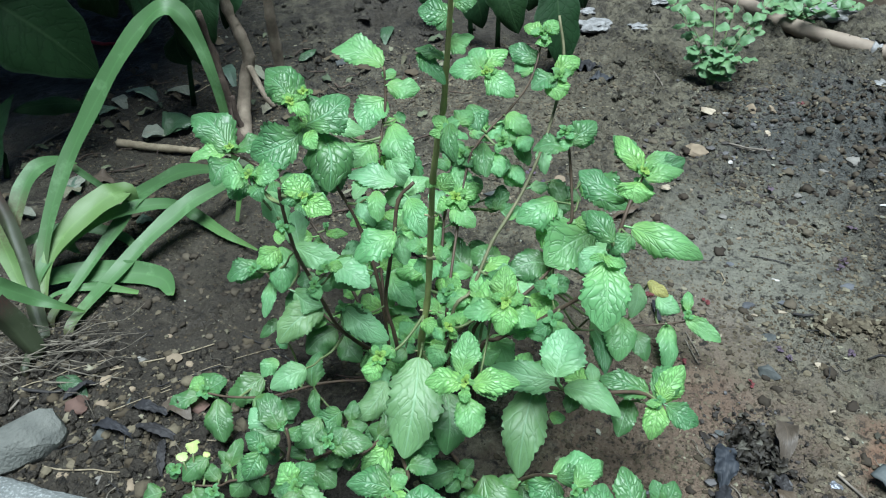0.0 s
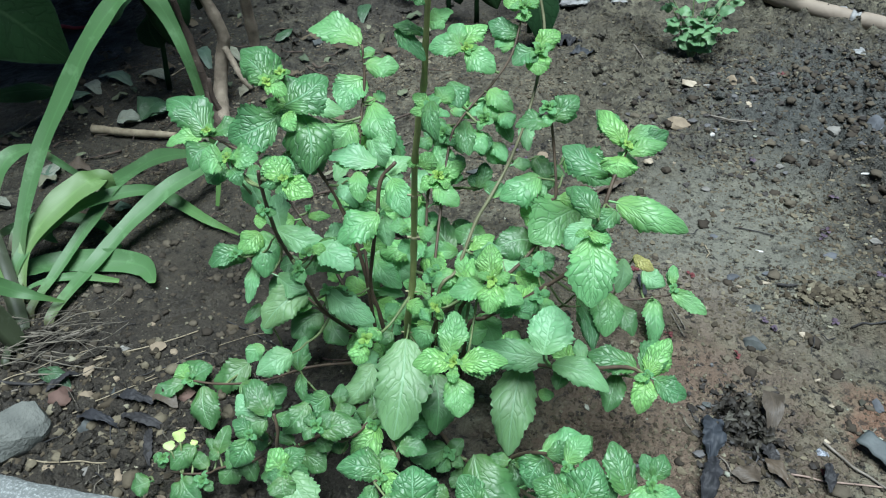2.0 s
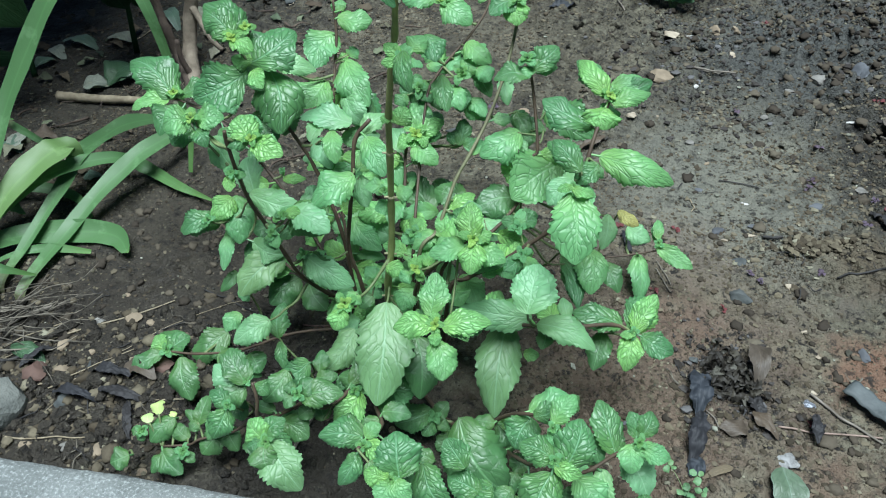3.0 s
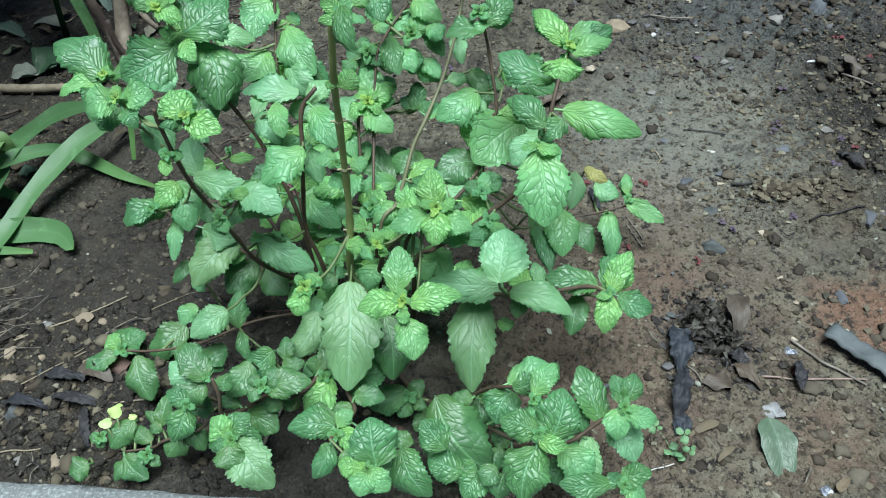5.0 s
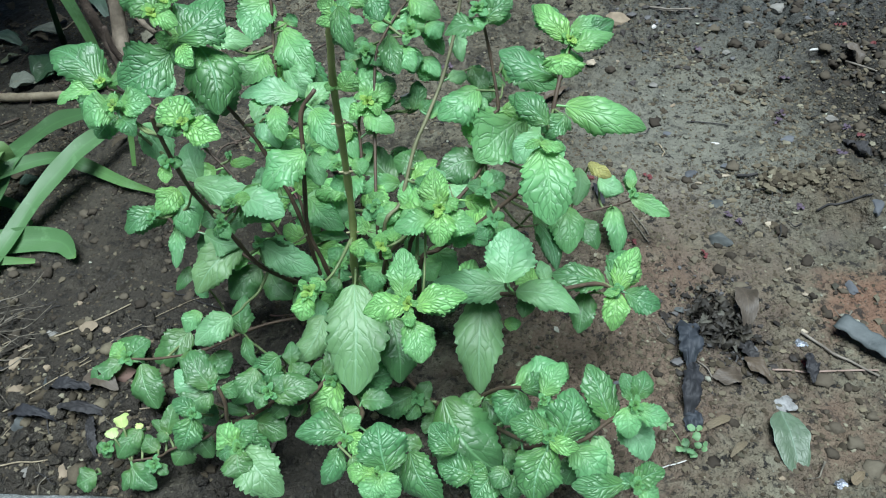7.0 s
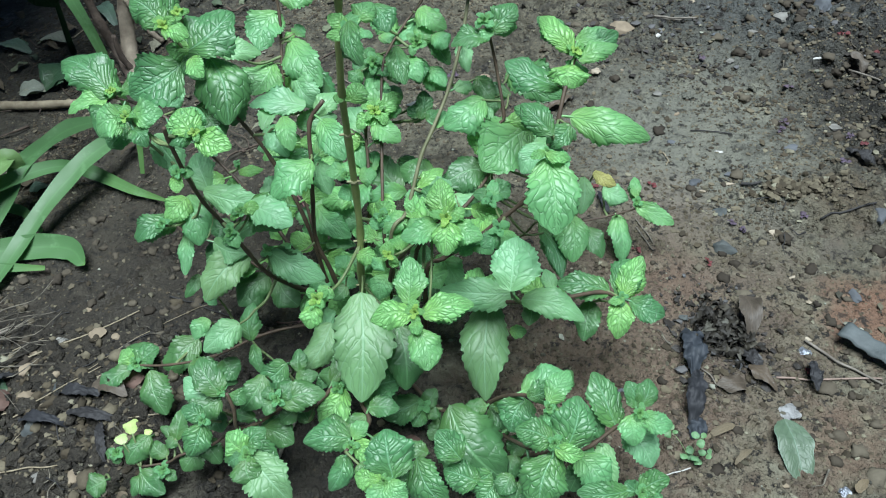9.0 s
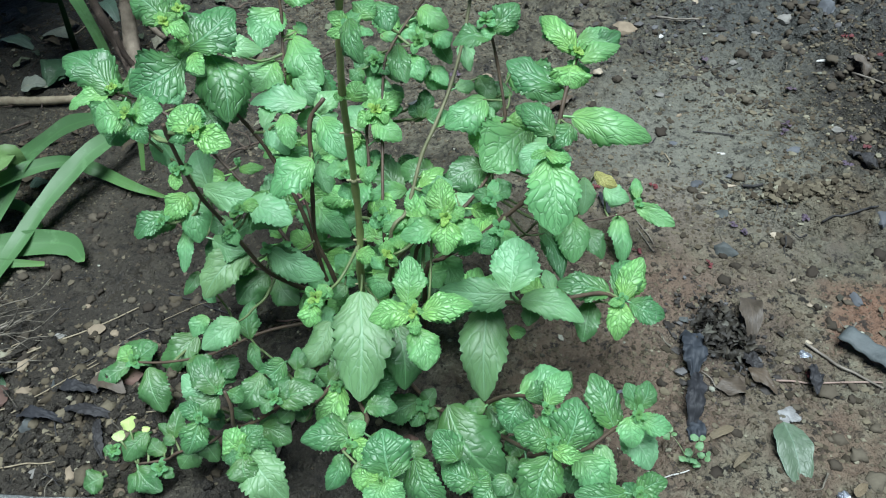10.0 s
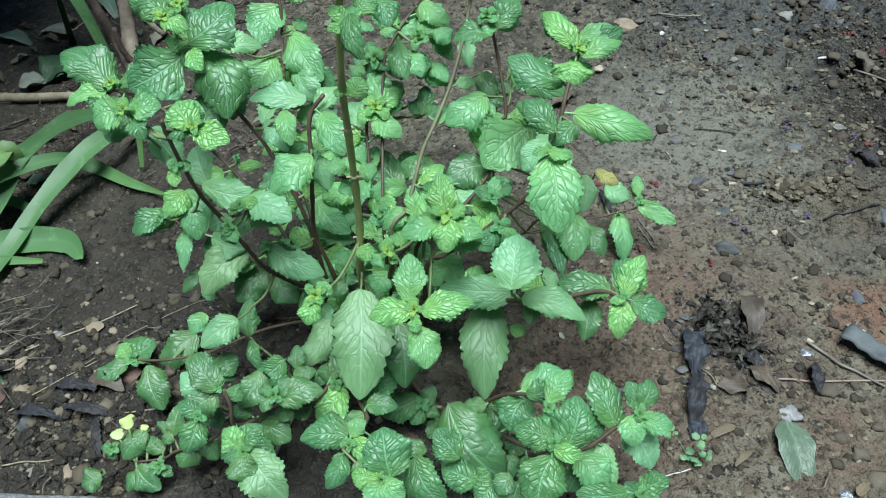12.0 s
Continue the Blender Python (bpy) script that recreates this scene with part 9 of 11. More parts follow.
leaf(shoot, (-0.1208, -0.0049, 0.0718), (-0.1303, -0.0166, 0.0652), 0.0127, 'fresh', -3, 0.04, 0.06, (-0.1178, 0.0007, 0.0543))
side_stem(shoot, (-0.1635, -0.0035, 0.0179), (-0.1578, 0.0143, 0.0103))
leaf(shoot, (-0.1531, 0.0218, 0.0153), (-0.1788, -0.0021, 0.0019), 0.0239, 'deep', 0, 0.12, 0.05, (-0.1578, 0.0143, 0.0103))
leaf(shoot, (-0.1996, 0.0011, 0.0120), (-0.1839, 0.0127, 0.0184), 0.0201, 'mature', -12, 0.07, 0.09, (-0.1982, 0.0021, 0.0114))
leaf(shoot, (-0.2017, 0.0018, 0.0128), (-0.2117, 0.0111, 0.0184), 0.0131, 'young', 1, 0.07, 0.04, (-0.1982, 0.0021, 0.0114))
leaf(shoot, (-0.2032, -0.0004, 0.0108), (-0.2261, -0.0139, 0.0035), 0.0157, 'deep', 10, 0.11, 0.10, (-0.1982, 0.0021, 0.0114), torn=(0.6, 0.62, 0.07))
side_stem(shoot, (-0.1838, -0.0132, -0.0040), (-0.1729, -0.0185, 0.0304))
leaf(shoot, (-0.1728, -0.0215, 0.0355), (-0.1605, -0.0479, 0.0199), 0.0213, 'deep', 1, 0.06, 0.02, (-0.1729, -0.0185, 0.0304))
side_stem(shoot, (-0.1444, -0.0035, -0.0040), (-0.1277, -0.0373, 0.0625))
leaf(shoot, (-0.1276, -0.0403, 0.0677), (-0.0972, -0.0510, 0.0608), 0.0175, 'deep', -3, 0.08, 0.10, (-0.1277, -0.0373, 0.0625))
side_stem(shoot, (-0.1280, -0.0011, -0.0040), (-0.1048, -0.0352, 0.0629))
leaf(shoot, (-0.1047, -0.0382, 0.0680), (-0.0958, -0.0495, 0.0613), 0.0167, 'deep', -13, 0.11, 0.15, (-0.1048, -0.0352, 0.0629))

# shoot: front_left_b
shoot = stem([(-0.0273, 0.0059, -0.0060), (-0.0304, -0.0051, 0.0369), (-0.0511, -0.0504, 0.0486), (-0.0669, -0.0787, 0.0606), (-0.0769, -0.1006, 0.0820), (-0.0745, -0.0995, 0.1027), (-0.0764, -0.0950, 0.1140)], 0.00146, 0.00106, M_STEM)
leaf(shoot, (-0.0844, -0.0853, 0.1023), (-0.1033, -0.0741, 0.1111), 0.0139, 'deep', -2, 0.12, 0.10, (-0.0755, -0.0972, 0.1086))
leaf(shoot, (-0.0747, -0.1062, 0.0841), (-0.0672, -0.1291, 0.0828), 0.0129, 'fresh', -10, 0.08, 0.10, (-0.0766, -0.1005, 0.0844))
leaf(shoot, (-0.0617, -0.0599, 0.0535), (-0.0718, -0.0358, 0.0469), 0.0184, 'mature', 4, 0.07, 0.08, (-0.0594, -0.0653, 0.0549))
leaf(shoot, (-0.0731, -0.0905, 0.0661), (-0.0818, -0.1047, 0.0630), 0.0116, 'fresh', 14, 0.13, 0.11, (-0.0700, -0.0855, 0.0672))
tip(shoot, (-0.0828, -0.0894, 0.1080), 0.0057, 'young')
side_stem(shoot, (-0.0747, -0.0996, 0.1008), (-0.0829, -0.0874, 0.1045))
tip(shoot, (-0.0835, -0.1170, 0.1214), 0.0047, 'young')
side_stem(shoot, (-0.1415, -0.0450, -0.0040), (-0.0836, -0.1150, 0.1179))
tip(shoot, (-0.0579, -0.1331, 0.1101), 0.0070, 'young')
side_stem(shoot, (-0.1008, -0.0749, -0.0040), (-0.0580, -0.1311, 0.1066))
side_stem(shoot, (-0.0525, -0.0530, 0.0497), (-0.0776, -0.0305, 0.0613))
leaf(shoot, (-0.0858, -0.0277, 0.0733), (-0.0856, -0.0057, 0.0861), 0.0153, 'mature', -13, 0.06, 0.03, (-0.0776, -0.0305, 0.0613))
leaf(shoot, (-0.0825, -0.0917, 0.1073), (-0.0960, -0.0737, 0.1181), 0.0165, 'deep', 12, 0.09, 0.12, (-0.0829, -0.0874, 0.1045))
leaf(shoot, (-0.0885, -0.0919, 0.1020), (-0.1060, -0.0806, 0.1090), 0.0153, 'pale', 9, 0.06, 0.08, (-0.0829, -0.0874, 0.1045))
leaf(shoot, (-0.0842, -0.0914, 0.1022), (-0.1029, -0.1016, 0.0967), 0.0186, 'deep', -5, 0.06, 0.04, (-0.0829, -0.0874, 0.1045))
side_stem(shoot, (-0.1074, 0.0085, -0.0040), (-0.0845, -0.0264, 0.0664))
leaf(shoot, (-0.0844, -0.0294, 0.0716), (-0.0794, -0.0456, 0.0621), 0.0084, 'mature', 9, 0.05, 0.13, (-0.0845, -0.0264, 0.0664))
side_stem(shoot, (-0.0885, -0.0071, -0.0040), (-0.0592, -0.0420, 0.0649))
leaf(shoot, (-0.0591, -0.0450, 0.0700), (-0.0766, -0.0560, 0.0641), 0.0172, 'mature', -12, 0.07, 0.04, (-0.0592, -0.0420, 0.0649))
leaf(shoot, (-0.0791, -0.0895, 0.1036), (-0.0699, -0.0937, 0.1009), 0.0087, 'mature', -12, 0.09, 0.05, (-0.0829, -0.0874, 0.1045))
leaf(shoot, (-0.0831, -0.1151, 0.1192), (-0.0958, -0.1089, 0.1231), 0.0087, 'mature', 13, 0.11, 0.11, (-0.0836, -0.1150, 0.1179))
leaf(shoot, (-0.0726, -0.0871, 0.0714), (-0.0866, -0.0838, 0.0737), 0.0077, 'deep', -7, 0.10, 0.12, (-0.0714, -0.0887, 0.0703))
leaf(shoot, (-0.0849, -0.1171, 0.1174), (-0.0908, -0.1317, 0.1091), 0.0149, 'mature', -13, 0.10, 0.10, (-0.0836, -0.1150, 0.1179))
leaf(shoot, (-0.0595, -0.1310, 0.1082), (-0.0713, -0.1219, 0.1138), 0.0148, 'young', -11, 0.12, 0.10, (-0.0580, -0.1311, 0.1066))
leaf(shoot, (-0.0609, -0.1299, 0.1094), (-0.0496, -0.1201, 0.1148), 0.0129, 'mature', -13, 0.11, 0.08, (-0.0580, -0.1311, 0.1066))
leaf(shoot, (-0.0589, -0.1317, 0.1075), (-0.0694, -0.1350, 0.1058), 0.0098, 'mature', 2, 0.12, 0.02, (-0.0580, -0.1311, 0.1066))
leaf(shoot, (-0.0574, -0.1317, 0.1074), (-0.0370, -0.1524, 0.0949), 0.0228, 'dusty', -3, 0.08, 0.14, (-0.0580, -0.1311, 0.1066))
leaf(shoot, (-0.0582, -0.1347, 0.1101), (-0.0546, -0.1462, 0.1034), 0.0152, 'deep', -8, 0.06, 0.06, (-0.0580, -0.1311, 0.1066))
side_stem(shoot, (-0.0725, -0.0003, -0.0040), (-0.0520, -0.0457, 0.0592))
leaf(shoot, (-0.0519, -0.0487, 0.0644), (-0.0520, -0.0358, 0.0719), 0.0105, 'deep', -9, 0.09, 0.04, (-0.0520, -0.0457, 0.0592))
side_stem(shoot, (-0.0411, -0.0413, -0.0040), (-0.0365, -0.0571, 0.0414))
leaf(shoot, (-0.0364, -0.0601, 0.0466), (-0.0213, -0.0745, 0.0378), 0.0197, 'deep', -8, 0.11, 0.14, (-0.0365, -0.0571, 0.0414))
side_stem(shoot, (-0.0662, -0.0130, -0.0040), (-0.0513, -0.0541, 0.0650))
leaf(shoot, (-0.0512, -0.0571, 0.0702), (-0.0371, -0.0553, 0.0709), 0.0103, 'deep', -7, 0.09, 0.04, (-0.0513, -0.0541, 0.0650))

# shoot: runner
shoot = stem([(-0.0698, -0.0596, -0.0060), (-0.0835, -0.0870, 0.0620), (-0.1102, -0.0846, 0.0377), (-0.1356, -0.0875, 0.0295), (-0.1460, -0.0881, 0.0219), (-0.1664, -0.0894, 0.0195)], 0.00106, 0.00080, M_STEM)
leaf(shoot, (-0.1168, -0.0726, 0.0423), (-0.1235, -0.0943, 0.0438), 0.0151, 'mature', 12, 0.16, 0.12, (-0.1136, -0.0850, 0.0366))
leaf(shoot, (-0.1688, -0.0749, 0.0383), (-0.1707, -0.0643, 0.0396), 0.0101, 'lemon', -12, 0.21, 0.07, (-0.1657, -0.0894, 0.0196))
leaf(shoot, (-0.1747, -0.0805, 0.0351), (-0.1776, -0.0731, 0.0366), 0.0073, 'lemon', 13, 0.05, 0.16, (-0.1664, -0.0894, 0.0195))
leaf(shoot, (-0.1610, -0.0735, 0.0330), (-0.1608, -0.0684, 0.0331), 0.0044, 'lemon', 10, 0.21, 0.18, (-0.1585, -0.0889, 0.0204))
leaf(shoot, (-0.0752, -0.0814, 0.0507), (-0.0561, -0.0788, 0.0527), 0.0104, 'mature', -18, 0.10, 0.18, (-0.0811, -0.0822, 0.0501))
leaf(shoot, (-0.0896, -0.0886, 0.0507), (-0.0632, -0.1018, 0.0462), 0.0193, 'mature', 1, 0.14, 0.10, (-0.0950, -0.0859, 0.0516))
leaf(shoot, (-0.0925, -0.0910, 0.0520), (-0.0784, -0.1155, 0.0561), 0.0168, 'deep', -6, 0.13, 0.16, (-0.0955, -0.0859, 0.0511))
tip(shoot, (-0.1810, -0.0832, 0.0291), 0.0065, 'young')
side_stem(shoot, (-0.1983, -0.0689, -0.0040), (-0.1811, -0.0812, 0.0256))
tip(shoot, (-0.1490, -0.0924, 0.0202), 0.0080, 'young')
side_stem(shoot, (-0.1244, -0.0472, -0.0040), (-0.0980, -0.0768, 0.0650))
leaf(shoot, (-0.0979, -0.0798, 0.0701), (-0.0961, -0.0907, 0.0638), 0.0129, 'deep', -2, 0.10, 0.10, (-0.0980, -0.0768, 0.0650))
leaf(shoot, (-0.1402, -0.0783, 0.0322), (-0.1368, -0.0604, 0.0425), 0.0130, 'deep', -10, 0.10, 0.07, (-0.1403, -0.0878, 0.0260))
side_stem(shoot, (-0.1618, -0.0540, -0.0040), (-0.1401, -0.0731, 0.0291))
leaf(shoot, (-0.1400, -0.0761, 0.0342), (-0.1504, -0.0704, 0.0378), 0.0061, 'deep', -7, 0.05, 0.04, (-0.1401, -0.0731, 0.0291))
leaf(shoot, (-0.1374, -0.0796, 0.0388), (-0.1425, -0.0845, 0.0361), 0.0075, 'deep', -12, 0.09, 0.06, (-0.1333, -0.0872, 0.0302))
leaf(shoot, (-0.1228, -0.0800, 0.0306), (-0.1344, -0.0946, 0.0224), 0.0167, 'deep', -4, 0.04, 0.04, (-0.1264, -0.0864, 0.0325))
leaf(shoot, (-0.1208, -0.0786, 0.0318), (-0.1092, -0.0912, 0.0242), 0.0144, 'deep', 3, 0.11, 0.15, (-0.1241, -0.0862, 0.0332))
side_stem(shoot, (-0.1807, -0.0635, -0.0040), (-0.1590, -0.0705, 0.0276))
leaf(shoot, (-0.1589, -0.0736, 0.0328), (-0.1742, -0.0885, 0.0244), 0.0161, 'deep', -4, 0.06, 0.08, (-0.1590, -0.0705, 0.0276))
leaf(shoot, (-0.1467, -0.0844, 0.0237), (-0.1585, -0.0764, 0.0286), 0.0107, 'deep', 2, 0.07, 0.02, (-0.1490, -0.0904, 0.0168))
leaf(shoot, (-0.1826, -0.0829, 0.0255), (-0.1902, -0.0817, 0.0263), 0.0069, 'deep', -11, 0.11, 0.12, (-0.1811, -0.0812, 0.0256))
leaf(shoot, (-0.1826, -0.0829, 0.0255), (-0.1815, -0.0880, 0.0224), 0.0069, 'deep', 6, 0.08, 0.04, (-0.1811, -0.0812, 0.0256))
leaf(shoot, (-0.1665, -0.0920, 0.0177), (-0.1494, -0.1044, 0.0101), 0.0161, 'deep', 8, 0.08, 0.15, (-0.1664, -0.0894, 0.0195))
leaf(shoot, (-0.1654, -0.0937, 0.0161), (-0.1725, -0.1049, 0.0097), 0.0100, 'deep', 12, 0.05, 0.06, (-0.1664, -0.0894, 0.0195))
leaf(shoot, (-0.1481, -0.0916, 0.0169), (-0.1416, -0.0968, 0.0137), 0.0069, 'deep', -2, 0.08, 0.08, (-0.1490, -0.0904, 0.0168))
side_stem(shoot, (-0.2041, -0.0911, -0.0040), (-0.1853, -0.0976, 0.0192))
leaf(shoot, (-0.1851, -0.1006, 0.0243), (-0.1977, -0.1062, 0.0214), 0.0150, 'deep', 1, 0.10, 0.15, (-0.1853, -0.0976, 0.0192))
leaf(shoot, (-0.0722, -0.0858, 0.0567), (-0.0524, -0.0936, 0.0517), 0.0180, 'deep', 7, 0.08, 0.07, (-0.0823, -0.0845, 0.0558))

# shoot: front_mid
shoot = stem([(-0.0162, 0.0020, -0.0060), (-0.0165, -0.0100, 0.0426), (-0.0283, -0.0593, 0.0608), (-0.0419, -0.0782, 0.0649), (-0.0545, -0.0805, 0.0797), (-0.0566, -0.0810, 0.0851)], 0.00146, 0.00106, M_STEM)
leaf(shoot, (-0.0561, -0.0824, 0.0862), (-0.0326, -0.0761, 0.0808), 0.0152, 'deep', 7, 0.08, 0.11, (-0.0566, -0.0810, 0.0851))
leaf(shoot, (-0.0570, -0.0816, 0.0862), (-0.0641, -0.0773, 0.0889), 0.0061, 'deep', 2, 0.11, 0.02, (-0.0566, -0.0810, 0.0851))
leaf(shoot, (-0.0217, -0.0573, 0.0599), (-0.0061, -0.0637, 0.0619), 0.0089, 'fresh', -4, 0.12, 0.17, (-0.0273, -0.0550, 0.0592))
leaf(shoot, (-0.0283, -0.0569, 0.0628), (-0.0200, -0.0352, 0.0682), 0.0133, 'deep', 10, 0.11, 0.11, (-0.0304, -0.0623, 0.0614))
leaf(shoot, (-0.0261, -0.0370, 0.0506), (-0.0412, -0.0528, 0.0492), 0.0117, 'mature', 8, 0.12, 0.16, (-0.0219, -0.0327, 0.0510))
tip(shoot, (-0.0540, -0.0862, 0.0913), 0.0071, 'young')
side_stem(shoot, (-0.0566, -0.0810, 0.0851), (-0.0541, -0.0842, 0.0878))
tip(shoot, (-0.0238, -0.0627, 0.0646), 0.0056, 'young')
side_stem(shoot, (-0.0197, -0.0234, 0.0476), (-0.0269, -0.0135, 0.0530))
leaf(shoot, (-0.0325, -0.0118, 0.0683), (-0.0501, -0.0382, 0.0534), 0.0211, 'dusty', 3, 0.06, 0.07, (-0.0269, -0.0135, 0.0530))
side_stem(shoot, (-0.1012, -0.0248, -0.0040), (-0.0634, -0.0688, 0.0907))
leaf(shoot, (-0.0633, -0.0718, 0.0959), (-0.0765, -0.0890, 0.0862), 0.0166, 'deep', -2, 0.06, 0.03, (-0.0634, -0.0688, 0.0907))
leaf(shoot, (-0.0533, -0.0861, 0.0873), (-0.0264, -0.0822, 0.0890), 0.0171, 'deep', -8, 0.10, 0.03, (-0.0541, -0.0842, 0.0878))
leaf(shoot, (-0.0549, -0.0841, 0.0893), (-0.0456, -0.0762, 0.0937), 0.0130, 'deep', -11, 0.06, 0.07, (-0.0541, -0.0842, 0.0878))
leaf(shoot, (-0.0561, -0.0859, 0.0877), (-0.0625, -0.0921, 0.0843), 0.0096, 'deep', 7, 0.07, 0.06, (-0.0541, -0.0842, 0.0878))
leaf(shoot, (-0.0565, -0.0834, 0.0901), (-0.0639, -0.0811, 0.0916), 0.0069, 'deep', 4, 0.08, 0.15, (-0.0541, -0.0842, 0.0878))
leaf(shoot, (-0.0480, -0.0803, 0.0695), (-0.0576, -0.0872, 0.0656), 0.0100, 'deep', -7, 0.06, 0.07, (-0.0465, -0.0790, 0.0703))
leaf(shoot, (-0.0208, -0.0611, 0.0619), (-0.0346, -0.0818, 0.0502), 0.0206, 'young', 10, 0.12, 0.14, (-0.0239, -0.0607, 0.0612))
leaf(shoot, (-0.0426, -0.0814, 0.0543), (-0.0485, -0.0720, 0.0599), 0.0109, 'deep', 13, 0.04, 0.14, (-0.0382, -0.0730, 0.0638))

# shoot: front_a
shoot = stem([(-0.0120, -0.0128, -0.0060), (-0.0112, -0.0285, 0.0406), (-0.0085, -0.0694, 0.0616), (0.0009, -0.0939, 0.0745), (-0.0014, -0.1150, 0.0921), (-0.0056, -0.1293, 0.1026)], 0.00146, 0.00106, M_STEM)
leaf(shoot, (-0.0112, -0.0615, 0.0490), (0.0119, -0.0611, 0.0453), 0.0220, 'deep', 6, 0.20, 0.15, (-0.0093, -0.0579, 0.0557))
leaf(shoot, (0.0054, -0.1107, 0.0850), (0.0246, -0.1340, 0.0808), 0.0204, 'deep', -1, 0.12, 0.12, (-0.0007, -0.1086, 0.0867))
leaf(shoot, (-0.0096, -0.0470, 0.0527), (-0.0097, -0.0182, 0.0501), 0.0194, 'mature', 16, 0.09, 0.09, (-0.0096, -0.0530, 0.0532))
leaf(shoot, (-0.0047, -0.0662, 0.0636), (0.0059, -0.0492, 0.0671), 0.0124, 'mature', -13, 0.14, 0.18, (-0.0078, -0.0712, 0.0626))
leaf(shoot, (-0.0039, -0.0547, 0.0540), (0.0189, -0.0452, 0.0490), 0.0161, 'mature', -9, 0.09, 0.07, (-0.0093, -0.0570, 0.0552))
leaf(shoot, (-0.0067, -0.1092, 0.0889), (-0.0266, -0.1046, 0.0905), 0.0136, 'deep', 19, 0.14, 0.16, (-0.0009, -0.1106, 0.0884))
tip(shoot, (-0.0028, -0.1259, 0.1009), 0.0053, 'young')
tip(shoot, (0.0181, -0.1513, 0.1102), 0.0061, 'young')
side_stem(shoot, (-0.0010, -0.0986, -0.0040), (0.0180, -0.1493, 0.1068))
leaf(shoot, (-0.0102, -0.0695, 0.0609), (0.0157, -0.0603, 0.0656), 0.0262, 'mature', -10, 0.09, 0.08, (-0.0085, -0.0694, 0.0616))
leaf(shoot, (-0.0003, -0.0839, 0.0741), (0.0179, -0.0850, 0.0730), 0.0126, 'deep', -13, 0.11, 0.09, (-0.0017, -0.0872, 0.0710))
leaf(shoot, (-0.0035, -0.1208, 0.1017), (-0.0295, -0.1217, 0.1018), 0.0170, 'mature', 2, 0.04, 0.09, (-0.0029, -0.1239, 0.0974))
leaf(shoot, (-0.0068, -0.1277, 0.0955), (-0.0158, -0.1436, 0.0865), 0.0119, 'mature', -5, 0.05, 0.07, (-0.0029, -0.1239, 0.0974))
leaf(shoot, (-0.0025, -0.1208, 0.1017), (0.0058, -0.1139, 0.1055), 0.0088, 'fresh', -3, 0.04, 0.06, (-0.0029, -0.1239, 0.0974))
leaf(shoot, (-0.0022, -0.0886, 0.0714), (-0.0152, -0.0947, 0.0681), 0.0111, 'deep', -3, 0.08, 0.12, (-0.0017, -0.0872, 0.0710))
leaf(shoot, (0.0227, -0.1491, 0.1080), (0.0190, -0.1279, 0.1204), 0.0254, 'mature', 12, 0.12, 0.13, (0.0180, -0.1493, 0.1068))
leaf(shoot, (-0.0011, -0.1220, 0.1005), (0.0088, -0.1332, 0.0937), 0.0119, 'young', 1, 0.10, 0.11, (-0.0029, -0.1239, 0.0974))
leaf(shoot, (0.0168, -0.1516, 0.1116), (0.0033, -0.1493, 0.1132), 0.0123, 'young', 3, 0.10, 0.07, (0.0180, -0.1493, 0.1068))
leaf(shoot, (0.0191, -0.1526, 0.1104), (0.0136, -0.1628, 0.1046), 0.0134, 'fresh', -6, 0.09, 0.09, (0.0180, -0.1493, 0.1068))
leaf(shoot, (0.0212, -0.1516, 0.1112), (0.0288, -0.1611, 0.1055), 0.0123, 'fresh', -4, 0.05, 0.03, (0.0180, -0.1493, 0.1068))
side_stem(shoot, (0.0299, -0.1000, -0.0040), (0.0317, -0.1234, 0.0807))
leaf(shoot, (0.0319, -0.1264, 0.0859), (0.0475, -0.1488, 0.0725), 0.0191, 'mature', 6, 0.09, 0.13, (0.0317, -0.1234, 0.0807))
side_stem(shoot, (0.0151, -0.1005, -0.0040), (0.0226, -0.1145, 0.0457))
leaf(shoot, (0.0227, -0.1175, 0.0509), (0.0196, -0.1293, 0.0441), 0.0131, 'deep', 12, 0.07, 0.12, (0.0226, -0.1145, 0.0457))
leaf(shoot, (0.0020, -0.1365, 0.1019), (0.0093, -0.1445, 0.0971), 0.0104, 'deep', -1, 0.06, 0.03, (-0.0056, -0.1293, 0.1026))
leaf(shoot, (-0.0176, -0.0508, 0.0540), (-0.0386, -0.0470, 0.0567), 0.0144, 'deep', -3, 0.08, 0.03, (-0.0097, -0.0508, 0.0521))

# shoot: front_b
shoot = stem([(0.0030, -0.0049, 0.0051), (0.0390, -0.0532, 0.0171), (0.0677, -0.0755, 0.0486), (0.0754, -0.0757, 0.0600), (0.0860, -0.0861, 0.0831), (0.1004, -0.0963, 0.0984), (0.1121, -0.1064, 0.1072)], 0.00159, 0.00106, M_STEM)
leaf(shoot, (0.1115, -0.1111, 0.1108), (0.1101, -0.1231, 0.1094), 0.0109, 'mature', -27, 0.18, 0.15, (0.1121, -0.1064, 0.1072))
leaf(shoot, (0.0769, -0.0765, 0.0554), (0.0967, -0.0795, 0.0607), 0.0113, 'deep', 8, 0.10, 0.16, (0.0712, -0.0756, 0.0538))
leaf(shoot, (0.0946, -0.0863, 0.0872), (0.1209, -0.0778, 0.0920), 0.0184, 'fresh', -15, 0.11, 0.06, (0.0889, -0.0881, 0.0862))
leaf(shoot, (0.1120, -0.0986, 0.1051), (0.1241, -0.0884, 0.1088), 0.0100, 'deep', 14, 0.13, 0.11, (0.1075, -0.1024, 0.1037))
tip(shoot, (0.0289, -0.0589, 0.0319), 0.0066, 'fresh')
side_stem(shoot, (0.0416, -0.0552, 0.0200), (0.0288, -0.0568, 0.0285))
